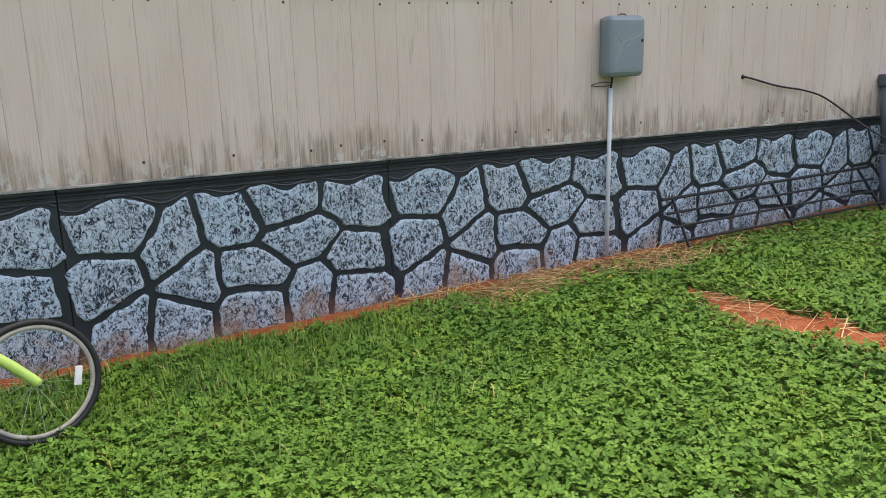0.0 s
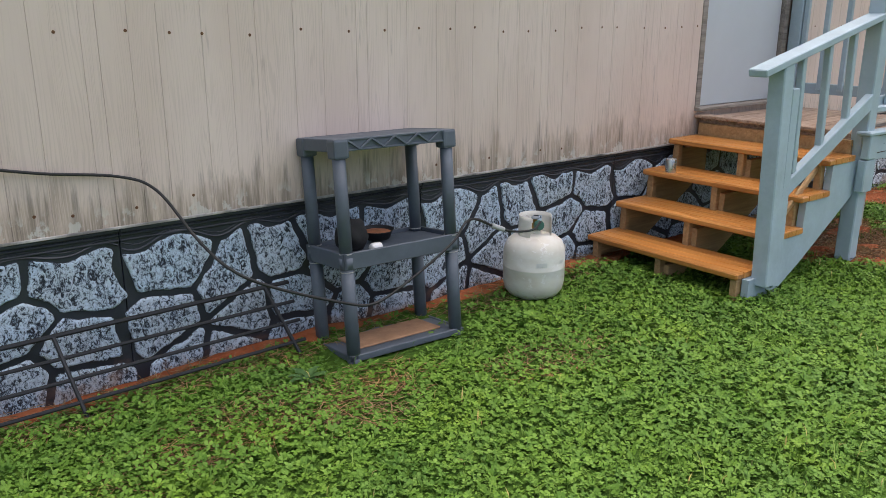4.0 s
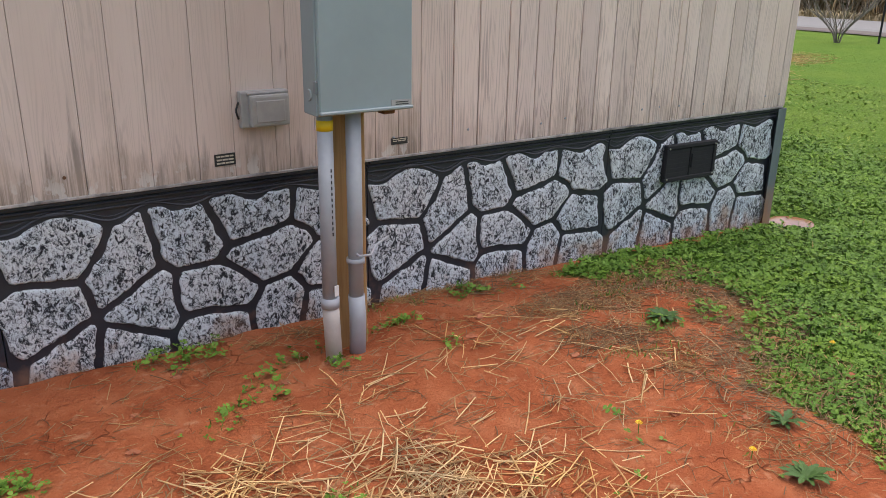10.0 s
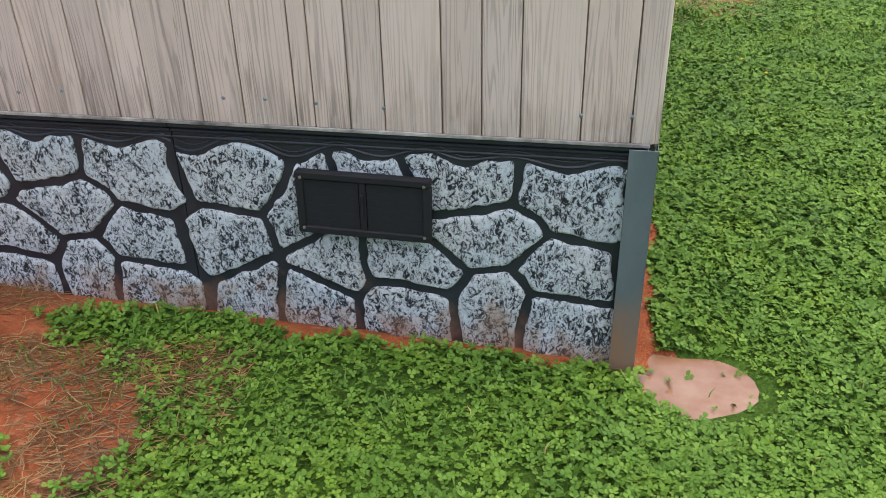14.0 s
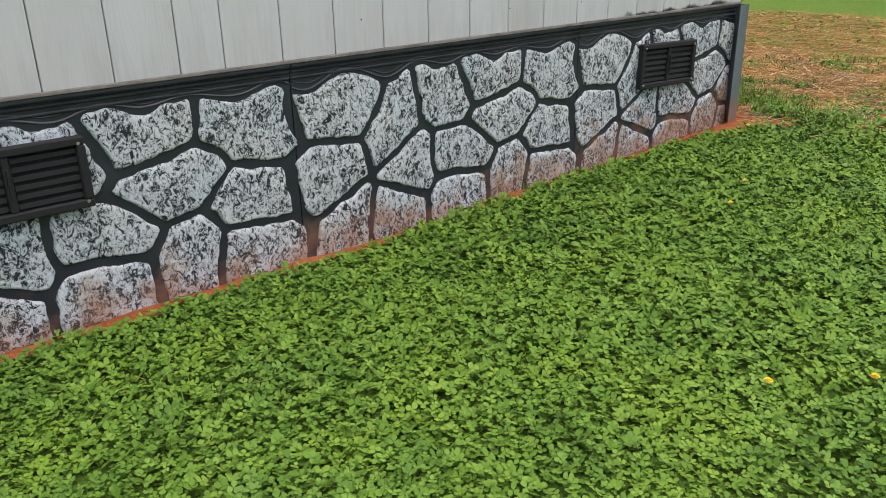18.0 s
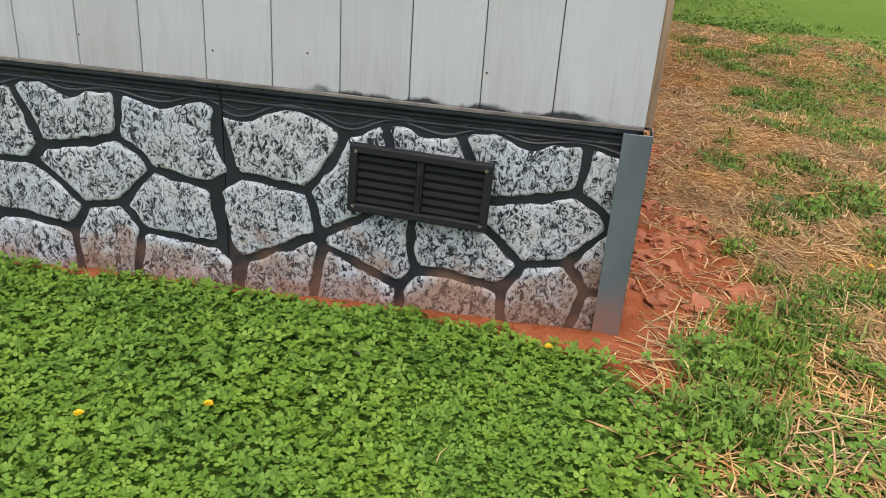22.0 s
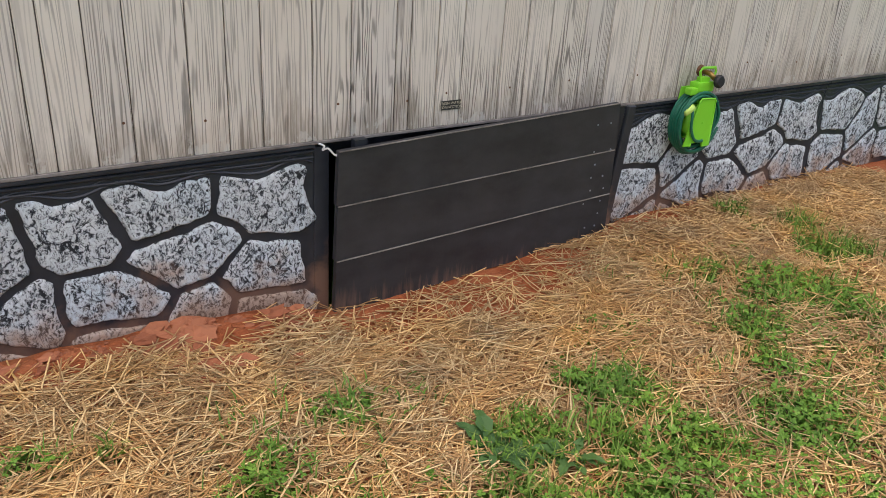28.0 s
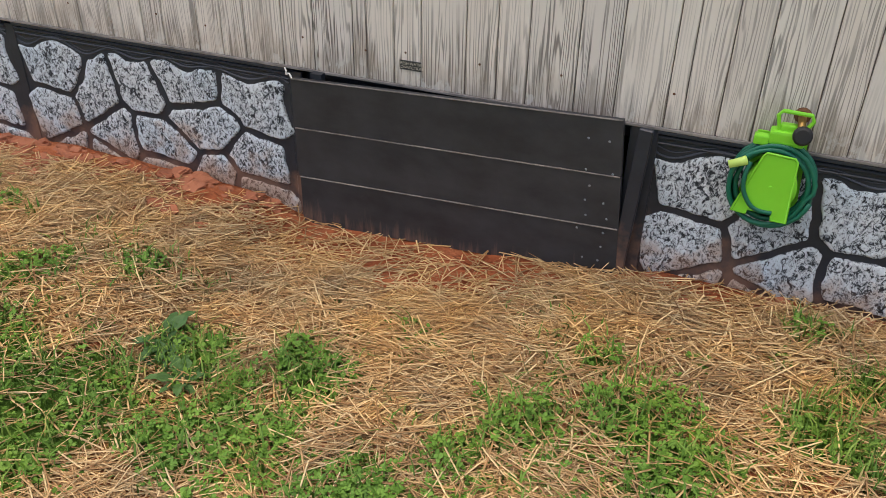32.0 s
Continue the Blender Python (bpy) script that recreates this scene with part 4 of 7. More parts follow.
bx, by = scatter((-17.0, 2.3, -2.9, 0.0), 1100, lambda x, y: np.maximum(tufts(x, y), 0.25 * green_cover(x, y)))
blade_field("grass_south", bx, by, 0.056, "short grass tufts among the clover", wide=0.0022)
bx, by = scatter((-17.0, -13.0, -1.5, 0.0), 2600, lambda x, y: green_cover(x, y) * (1 - step01(x, -13.9, -13.2)) * (0.15 + 0.85 * step01(y, -1.2, -0.3)))
blade_field("grass_long", bx, by, 0.075, "longer soft grass beside the skirting", wide=0.0021)
bx, by = scatter((0.0, 2.3, -1.6, 6.2), 900, tufts)
blade_field("grass_east", bx, by, 0.062, "short grass tufts among the clover", wide=0.0018)
bx, by = scatter((-7.5, 1.2, WY, 7.0), 900, lambda x, y: step01(fbm(x, y, 3.1, 141, 3), 0.22, 0.42) * step01(y - WY, 0.25, 0.7))
blade_field("grass_north", bx, by, 0.075, "fresh grass tufts in the straw")
bx, by = scatter((-5.6, -1.4, -2.7, -0.05), 3200, lambda x, y: 0.8 * step01(fbm(x, y, 4.3, 161, 3), 0.22, 0.40) * step01(clump_cover(x + 0.05, y) + thatch_cover(x, y), 0.1, 0.6))
blade_field("grass_patch", bx, by, 0.032, "short thin grass tufts on the bare clay", wide=0.0022)
bx, by = scatter((-7.2, -5.2, -1.3, -0.1), 900, lambda x, y: step01(fbm(x, y, 3.3, 163, 3), 0.10, 0.35))
blade_field("grass_porch", bx, by, 0.05, "thin grass in the shade of the porch", wide=0.0025)
bx, by = scatter((-6.6, 1.2, WY, 7.0), 5200, lambda x, y: clump_cover(x, y) * (y > WY) * (0.35 + 0.65 * step01(fbm(x, y, 2.0, 171, 2), -0.1, 0.2)))
blade_field("grass_clumps", bx, by, 0.085, "fresh green grass clumps in the straw", wide=0.0024)
bx, by = scatter((2.0, 13.0, -6.0, 10.0), 90, lambda x, y: green_cover(x, y) * (1 - 0.8 * straw_cover(x, y)))
blade_field("grass_far", bx, by, 0.018, "rough lawn grass towards the road", M_LAWN, wide=0.005)

sx, sy = scatter((-13.8, -1.6, -3.0, 0.0), 4000, lambda x, y: straw_cover(x, y) * (1 - 0.8 * clump_cover(x, y)))
straw_field("straw_south", sx, sy, "loose golden straw strewn over red clay")
sx, sy = np.hstack([scatter((-6.6, 1.4, WY, 6.9), 6800, lambda x, y: straw_cover(x, y) * (1 - 0.85 * clump_cover(x, y))), scatter((-8.0, 1.8, 6.9, 9.5), 700, straw_cover), scatter((3.5, 12.5, 3.5, 8.5), 500, straw_cover)])
straw_field("straw_north", sx, sy, "loose golden straw mulch along the north wall")


sx, sy = scatter((-12.8, -1.2, -2.2, 0.0), 4200, thatch_cover)
straw_field("thatch_south", sx, sy, "dead brown grass lying on the clay", M_THATCH, 0.5)
sx, sy = scatter((-5.6, -1.4, -2.8, -0.05), 420, lambda x, y: clay_cover(x, y))
straw_field("litter_south", sx, sy, "scattered bits of dry stalk on the red clay", M_THATCH, 0.42)


def clods():
    """Small lumps of dried clay along the north wall and round the posts."""
    bm = bmesh.new()
    local = random.Random(5)
    for _ in range(650):
        zone = local.random()
        if zone < 0.72:
            x, y, s = local.uniform(-3.1, -0.2), WY + 0.05 + local.random() ** 2 * 0.42, 0.006 + 0.042 * local.random() ** 3
        elif zone < 0.84:
            x, y, s = local.uniform(-6.0, -4.7), WY + 0.05 + local.random() * 0.2, local.uniform(0.008, 0.028)
        else:
            x, y, s = local.uniform(-4.4, -1.4), -local.uniform(0.2, 2.2), local.uniform(0.006, 0.02)
        made = bmesh.ops.create_icosphere(bm, subdivisions=2, radius=s)["verts"]
        z = float(ground_height(x, y)) + s * 0.35
        for v in made:
            v.co *= 1 + 0.9 * noise.noise(v.co / s * 1.5 + Vector((x * 7, y * 7, 0))) + local.uniform(-0.12, 0.12)
            v.co = Vector((v.co.x * 1.25 + x, v.co.y + y, v.co.z * 0.5 + z - s * 0.25))
    ob = obj("clay_clods", bm, M_CLODS)
    tagged(ob, "small crumbled lumps of red clay", "soil", kind="stuff")


def clay_lump_material():
    n = Nodes("red_clay_lump", 0.95)
    g = n.t.nodes.new("ShaderNodeNewGeometry").outputs["Random Per Island"]
    n.color(n.ramp(g, (0, (0.27, 0.088, 0.040)), (1, (0.40, 0.150, 0.075)))).bump(n.noise(n.place(), 60, 4), 0.5, 0.01)
    return n.mat


M_CLODS = clay_lump_material()
clods()

# ---------------------------------------------------------------- stone skirting
# a stone lies where its own quadratic field is the highest: coefficients of a*a, b*b, a*b, a, b, 1
STONE_FORM = ((-1.49, -1.68, -5.33, -0.38, 3.34, -3.94),
              (-4.86, 0.59, -1.67, -4.11, 1.03, 0.44),
              (-9.55, 0.02, -1.47, 0.41, 4.02, 3.75),
              (-6.67, 1.91, 4.08, 2.64, 3.89, 1.5),
              (-1.12, 3.29, 2, 0.88, 3.19, -4.1),
              (-0.96, -1.5, 2.19, -1.66, 4.01, -4.64),
              (-5.72, -2.18, 1.75, -1.78, -2.04, 3.52),
              (-8.94, -6.44, -0.94, 1.15, -4.09, 5.33),
              (-4.46, -5.91, 2.24, 2.47, 1.31, 3.64),
              (-1.88, -4.38, -1.93, 2.48, 0.63, -1.85),
              (-2.17, 1.98, 2.93, -1.29, -0.6, -3.38),
              (-5.37, 1.07, 2.23, -3.47, -4.06, -0.96),
              (-10, 1.28, 0.72, 1.61, -4.47, 2.96),
              (-4.07, 1.66, -0.65, 2.84, -2.06, 0.81),
              (-1.68, 0.89, -2.04, 1.02, -2.6, -3.09))
# waves of the line along which the stones end below the upper band
CREST = (-0.0911, -0.0029, -0.0044, 0.0009, 0.0044, -0.0038, 0.0021, -0.0048, -0.0051, 0.0052, -0.0181, -0.0019, 0.0013, -0.0004, -0.0027, -0, -0.0027)
NEXT_DOOR = ((4, -P), (9, -P), (14, -P), (0, P), (5, P), (10, P))


def crest(u):
    """Height of the stones' upper edge along the panel."""
    v = CREST[0] + 0 * u
    for h in range(1, 9):
        v = v + CREST[2 * h - 1] * np.cos(2 * math.pi * h * u / P) + CREST[2 * h] * np.sin(2 * math.pi * h * u / P)
    return v


def field(k, u, v):
    """Field of stone k and its slope."""
    q = STONE_FORM[k]
    a, b = (u - 0.76) / 0.3, (v + 0.4) / 0.3
    return (q[0] * a * a + q[1] * b * b + q[2] * a * b + q[3] * a + q[4] * b + q[5],
            (2 * q[0] * a + q[2] * b + q[3]) / 0.3, (2 * q[1] * b + q[2] * a + q[4]) / 0.3)


def stone_depth(k, u, v, u1):
    """How far inside stone k a point lies; below 0 outside."""
    s, su, sv = field(k, u, v)
    deep = np.minimum(crest(u) - v, v + 1.0)
    deep = np.minimum(deep, np.minimum(u + 0.02, u1 + (0.02 if u1 == P else -0.008) - u))
    others = [(j, 0.0, 0.0138) for j in range(len(STONE_FORM)) if j != k] + [(j, off, 0.0225) for j, off in NEXT_DOOR]
    for j, off, half in others:
        t, tu, tv = field(j, u - off, v)
        deep = np.minimum(deep, (s - t) / np.maximum(np.hypot(su - tu, sv - tv), 1e-6) - half)
    return deep


def stone_outline(k, u0, u1):
    """The outline of stone k, followed outwards from its middle, slightly wavering."""
    gu, gv = np.meshgrid(np.arange(u0 - 0.02, u1 + 0.02, 0.016), np.arange(-1.0, -0.04, 0.016))
    inside = stone_depth(k, gu.ravel(), gv.ravel(), u1) > 0
    if inside.sum() < 8:
        return []
    cu, cv = gu.ravel()[inside].mean(), gv.ravel()[inside].mean()
    ang = np.linspace(0, 2 * math.pi, 181)[:-1]
    reach = np.zeros(len(ang))
    alive = np.ones(len(ang), bool)
    for _ in range(210):
        ahead = reach + 0.003
        alive &= stone_depth(k, cu + ahead * np.cos(ang), cv + ahead * np.sin(ang), u1) > 0
        reach = np.where(alive, ahead, reach)
    reach = (np.roll(reach, 1) + 2 * reach + np.roll(reach, -1)) / 4
    xs, ys = cu + reach * np.cos(ang), cv + reach * np.sin(ang)
    along = np.r_[0, np.cumsum(np.hypot(np.diff(np.r_[xs, xs[0]]), np.diff(np.r_[ys, ys[0]])))]
    at = np.linspace(0, along[-1], max(24, int(along[-1] / 0.015)) + 1)[:-1]
    xs, ys = np.interp(at, along, np.r_[xs, xs[0]]), np.interp(at, along, np.r_[ys, ys[0]])
    wx, wy = 0.012 * fbm(xs, ys, 18.0, 15 + k, 3), 0.012 * fbm(xs, ys, 18.0, 55 + k, 3)
    return list(zip(xs + wx, ys + wy))


def stone_mesh(k, u0, u1, material):
    ring = stone_outline(k, u0, u1)
    if len(ring) < 6 or max(p[0] for p in ring) - min(p[0] for p in ring) < 0.03:
        return None
    bm = bmesh.new()
    rim_layer = bm.verts.layers.float.new("rim")
    cx, cy = sum(p[0] for p in ring) / len(ring), sum(p[1] for p in ring) / len(ring)
    rings = []
    for inset, out, rim in ((0.0, 0.0, 0.1), (0.002, 0.006, 0.6), (0.006, 0.0095, 1.0), (0.013, 0.0110, 0.7), (0.024, 0.0105, 0.1), (0.060, 0.0125, 0.0)):
        row = []
        for x, y in ring:
            dx, dy = cx - x, cy - y
            far = math.hypot(dx, dy)
            f = min(inset / max(far, 1e-4), 0.72)
            px, py = x + dx * f, y + dy * f
            bumpy = 0.0045 * float(fbm(np.array([px]), np.array([py]), 19, 31 + k, 2)[0]) if out > 0.012 else 0
            v = bm.verts.new((px, -out - bumpy, py))
            v[rim_layer] = rim
            row.append(v)
        rings.append(row)
    n = len(ring)
    for ra, rb in zip(rings, rings[1:]):
        for i in range(n):
            bm.faces.new((ra[i], ra[(i + 1) % n], rb[(i + 1) % n], rb[i]))
    mid = bm.verts.new((cx, -0.013, cy))
    for i in range(n):
        bm.faces.new((rings[-1][i], rings[-1][(i + 1) % n], mid))
    bmesh.ops.recalc_face_normals(bm, faces=bm.faces[:])
    me = bpy.data.meshes.new("stone")
    bm.to_mesh(me)
    bm.free()
    for p in me.polygons:
        p.use_smooth = True
    me.materials.append(material)
    return me


def panel_back(u0, u1):
    """The dark moulded sheet behind the stones, with its ribbed upper band."""
    bm = box((u1 - u0 - 0.003, 0.03, 1.05), ((u0 + u1) / 2, 0.015, -0.525), bevel=0.002)
    for z, out, h in ((-0.012, 0.020, 0.016), (-0.034, 0.010, 0.012), (-0.058, 0.007, 0.010)):
        box((u1 - u0 - 0.003, out, h), ((u0 + u1) / 2, -out / 2, z), bevel=0.004, bm=bm)
    # moulded beads that follow the tops of the stones
    for lift, rad, seed in ((0.015, 0.0046, 2), (0.034, 0.0022, 6)):
        us = np.arange(u0 + 0.004, u1 - 0.002, 0.024)
        tube([(u, -0.001, min(-0.040 + lift * 0.2, float(crest(u)) * (1.0 - 4 * lift) - 0.42 * lift + lift) + 0.007 * float(smooth_noise(np.array([u * 9.0]), np.array([0.5]), seed)[0])) for u in us], rad, 5, bm)
    return bm


STONES = {}


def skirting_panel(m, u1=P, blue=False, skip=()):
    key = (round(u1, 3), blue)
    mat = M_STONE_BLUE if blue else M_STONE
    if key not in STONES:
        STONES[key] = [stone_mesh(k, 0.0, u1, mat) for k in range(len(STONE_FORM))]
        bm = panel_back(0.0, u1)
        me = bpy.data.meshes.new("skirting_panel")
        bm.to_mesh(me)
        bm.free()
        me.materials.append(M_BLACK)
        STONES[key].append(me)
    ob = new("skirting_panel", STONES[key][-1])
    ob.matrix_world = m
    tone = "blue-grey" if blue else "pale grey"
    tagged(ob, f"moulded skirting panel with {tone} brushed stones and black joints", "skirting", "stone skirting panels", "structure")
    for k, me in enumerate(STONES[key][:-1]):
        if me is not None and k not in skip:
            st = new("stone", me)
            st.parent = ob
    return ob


ZP = ZS - 0.006
SOUTH_END = -0.022
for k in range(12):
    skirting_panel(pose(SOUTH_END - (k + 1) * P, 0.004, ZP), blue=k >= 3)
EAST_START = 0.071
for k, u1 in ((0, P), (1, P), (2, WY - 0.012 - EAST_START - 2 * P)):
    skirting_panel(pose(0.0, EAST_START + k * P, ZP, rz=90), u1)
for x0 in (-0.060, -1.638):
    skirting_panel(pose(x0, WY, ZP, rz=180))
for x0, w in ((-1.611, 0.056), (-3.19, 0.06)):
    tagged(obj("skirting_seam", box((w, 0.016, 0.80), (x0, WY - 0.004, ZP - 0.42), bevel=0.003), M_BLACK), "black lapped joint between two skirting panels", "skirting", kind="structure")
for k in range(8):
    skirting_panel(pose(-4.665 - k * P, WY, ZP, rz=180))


# ---------------------------------------------------------------- house walls
BOARDS = {}


def board_mesh(width, top, material, gap=0.0042):
    key = (round(width, 3), round(top, 3), material.name, gap)
    if key not in BOARDS:
        bm = box((width - gap, 0.012, top), (width / 2, -0.006, top / 2), bevel=gap * 0.66)
        me = bpy.data.meshes.new("siding_board")
        bm.to_mesh(me)
        bm.free()
        me.materials.append(material)
        BOARDS[key] = me
    return BOARDS[key]


def groove_width(name, u):
    """Grooves are filled with paint on the sheltered stretches."""
    if name == "wall_north":
        return 0.0016 if u < 1.5 else 0.0040
    if name == "wall_south":
        return 0.0010 if u + XL < -7.0 else 0.0018 if u + XL < -2.9 else 0.0042
    return 0.0034


def sided_wall(name, m, length, widths, material_of, label, gap, holes=()):
    """A wall slab with siding boards hung on it. holes: (from, to, sill, head) of openings."""
    bm = bmesh.new()
    cuts = sorted(holes)
    at = 0.0
    for a, b, sill, head in cuts:
        box((a - at, 0.09, WALL_H), ((at + a) / 2, 0.045, WALL_H / 2), bm=bm)
        if sill > 0.01:
            box((b - a, 0.09, sill), ((a + b) / 2, 0.045, sill / 2), bm=bm)
        box((b - a, 0.09, WALL_H - head), ((a + b) / 2, 0.045, (WALL_H + head) / 2), bm=bm)
        at = b
    box((length - at, 0.09, WALL_H), ((at + length) / 2, 0.045, WALL_H / 2), bm=bm)
    wall = obj(name, bm, gap)
    wall.matrix_world = m
    tagged(wall, label, "wall", kind="structure")
    local = random.Random(name)
    joints = [j for j in widths if 0.012 < j < length - 0.012]
    for u, end in zip([0.0] + joints, joints + [length]):
        w = end - u
        inside = [h for h in cuts if h[0] - 0.01 < u + w / 2 < h[1] + 0.01]
        spans = [(0.0, WALL_H)] if not inside else [(inside[0][3], WALL_H)] + ([(0.0, inside[0][2])] if inside[0][2] > 0.02 else [])
        for lo, hi in spans:
            ob = new("siding_board", board_mesh(w, hi - lo, material_of(u), groove_width(name, u)))
            ob.parent = wall
            ob.location = (u, -0.0008 * local.random(), lo)
    return wall


SHEET = (0.180, 0.121, 0.117, 0.179, 0.146, 0.177, 0.060, 0.116, 0.112)


def sheet_joints(first, length):
    """Grooves of the plywood sheets along a wall, one of them at first."""
    at = first - sum(SHEET) * math.ceil(first / sum(SHEET))
    out = []
    while at < length:
        out.append(at)
        at += SHEET[(len(out) - 1) % len(SHEET)]
    return out


DOOR_A = (-6.81, -5.86)
# south wall, seen with x to the right
sided_wall("wall_south", pose(XL, -0.004, ZS), -XL + 0.012, sheet_joints(-0.800 - XL, -XL), lambda u: M_TAN if u + XL < -2.9 else M_TAN_OLD,
           "tan painted grooved siding, flaking and streaked at the foot", plain("tan_groove", (0.30, 0.235, 0.195), 0.9), holes=((DOOR_A[0] - XL - 0.06, DOOR_A[1] - XL + 0.06, 0.20, 2.27),))
sided_wall("wall_east", pose(0.004, -0.004, ZS, rz=90), WY + 0.008, [0.148 + 0.2108 * k for k in range(6)] + [1.356 + 0.2162 * k for k in range(14)], lambda u: M_WHITE, "white painted siding with evenly spaced grooves", plain("white_groove", (0.24, 0.24, 0.24), 0.9))
sided_wall("wall_north", pose(0.012, WY + 0.004, ZS, rz=180), -XL + 0.012, sheet_joints(0.012 + 2.555, -XL), lambda u: M_PALE, "off-white weathered siding with dark combed grain", plain("pale_groove", (0.19, 0.165, 0.145), 0.9))
bm = box((0.09, WY - 0.2, WALL_H), (XL + 0.05, WY / 2, ZS + WALL_H / 2))
tagged(obj("wall_west", bm, M_WHITE), "plain end wall of the house", "wall", kind="structure")
bm = box((0.04, WY, 1.05), (XL + 0.05, WY / 2, ZS - 0.53))
tagged(obj("skirting_west", bm, M_BLACK), "plain black end skirting", "skirting", kind="structure")
bm = box((-XL + 0.3, WY + 0.3, 0.06), (XL / 2, WY / 2, ZS + WALL_H + 0.03), bevel=0.01)
tagged(obj("ceiling", bm, M_SHINGLE), "flat closing deck under the roof", "ceiling", kind="structure")
bm = bmesh.new()
roof = [bm.verts.new(c) for c in ((XL - 0.2, -0.25, 0), (0.25, -0.25, 0), (0.25, WY + 0.25, 0), (XL - 0.2, WY + 0.25, 0), (XL - 0.2, WY / 2, 0.5), (0.25, WY / 2, 0.5))]
for f in ((0, 1, 5, 4), (2, 3, 4, 5), (1, 2, 5), (3, 0, 4), (0, 3, 2, 1)):
    bm.faces.new([roof[i] for i in f])
bmesh.ops.translate(bm, vec=(0, 0, ZS + WALL_H + 0.065), verts=bm.verts[:])
tagged(obj("roof", bm, M_SHINGLE), "low metal roof of the house", "roof", kind="structure")
bm = box((-XL - 0.25, WY - 0.25, 0.05), (XL / 2, WY / 2, ZS + 0.03))
tagged(obj("floor", bm, M_GREYWOOD), "plain floor deck of the house", "floor", kind="structure")


def drip_edge(name, m, length, material=None):
    """The thin bent metal edge under the siding."""
    bm = box((length, 0.010, 0.012), (length / 2, -0.015, -0.005), bevel=0.002)
    ob = obj(name, bm, material or M_EDGE)
    ob.matrix_world = m
    tagged(ob, "thin flaking edge strip below the siding", "trim", kind="structure")


M_EDGE = plain("edge_strip_paint", (0.22, 0.20, 0.185), 0.7, 0.0, 0.5, 9, 0.4)
drip_edge("trim_south", pose(XL, -0.002, ZS), -XL, plain("flaking_edge_paint", (0.36, 0.34, 0.32), 0.8, 0.0, 0.8, 7, 0.6))
drip_edge("trim_east", pose(0.002, 0, ZS, rz=90), WY)
drip_edge("trim_north", pose(0, WY + 0.002, ZS, rz=180), -XL)


def corner_angle(name, m, low, material, label, lean=0.0, side=0.082):
    """A folded sheet-metal angle over the skirting corner; its flanges run along local x and y."""
    bm = bmesh.new()
    h = ZS - 0.012 - low
    box((0.082, 0.003, h), (-0.041, -0.0325, low + h / 2), bevel=0.0012, bm=bm)
    box((0.003, side, h), (0.0015, side / 2 - 0.0325, low + h / 2), bevel=0.0012, bm=bm)
    ob = obj(name, bm, material)
    ob.matrix_world = m @ pose(0, 0, 0, 0, lean, 0)
    tagged(ob, label, "corner trim", kind="structure")


corner_angle("trim_corner_1", pose(0.024, 0.0, 0), -0.15, M_ANGLE, "grey sheet-metal angle over the skirting corner")
corner_angle("trim_corner_2", pose(0.024, WY + 0.024, 0, rz=90), -0.05, M_ANGLE, "galvanised sheet-metal angle over the skirting corner, clay at its foot", side=0.108)
bm = box((0.025, 0.02, WALL_H), (0.012, -0.004, ZS + WALL_H / 2), bevel=0.003)
tagged(obj("trim_corner_south", bm, M_TAN_OLD), "weathered corner strip of the siding", "corner trim", kind="structure")
M_EDGEWOOD = wood("brown_bare_edge", (0.20, 0.125, 0.075), (0.40, 0.28, 0.19), (30, 30, 2), 0.8, 0.5)
bm = box((0.022, 0.022, WALL_H), (0.008, WY + 0.012, ZS + WALL_H / 2), bevel=0.003)
tagged(obj("trim_corner_north", bm, M_EDGEWOOD), "bare brown wood edge at the siding corner", "corner trim", kind="structure")


def vent(m, closed, label):
    """A framed foundation vent with two leaves of slats, screwed over the stones. Local x to the right, y into the wall."""
    th = thing("foundation_vent", m, label, "vent", "skirting vents")
    w, h, b = 0.452, 0.222, 0.026
    bm = bmesh.new()
    for sx, sz, x, z in ((w, b, 0, h / 2 - b / 2), (w, b, 0, -h / 2 + b / 2), (b, h - 2 * b, -w / 2 + b / 2, 0), (b, h - 2 * b, w / 2 - b / 2, 0)):
        box((sx, 0.034, sz), (x, -0.017, z), bevel=0.004, bm=bm)
    part("frame", bm, M_VENT, th)
    part("backing", box((w - 0.04, 0.006, h - 0.04), (0, -0.006, 0)), M_VENT, th)
    part("divider", box((0.022, 0.020, h - 2 * b), (0, -0.020, 0), bevel=0.003), M_VENT, th)
    part("slide_lever", box((0.007, 0.012, 0.085), (0.0, -0.034, 0.005), bevel=0.002), M_VENT, th)
    slat = None
    for side in (-1, 1):
        for k in range(6):
            z = -h / 2 + b + 0.014 + k * (h - 2 * b - 0.02) / 5.4
            if slat is None:
                slat = part("slat", box((w / 2 - b - 0.014, 0.016, 0.004 if not closed else 0.028), (0, 0, 0), (82 if not closed else 0, 0, 0), bevel=0.001), M_VENT, th)
                one = slat
            else:
                one = new("slat", slat.data)
                one.parent = th
            one.location = (side * (w / 4 - b / 4), -0.018, z)
    for x, z in ((-1, -1), (-1, 1), (1, -1), (1, 1)):
        s = part("screw", lathe([(0, 0.004), (0.005, 0.003), (0.006, 0)], 8), M_CHROME, th)
        s.matrix_local = pose(x * (w / 2 - 0.02), -0.034, z * (h / 2 - 0.02), 90)
    return th


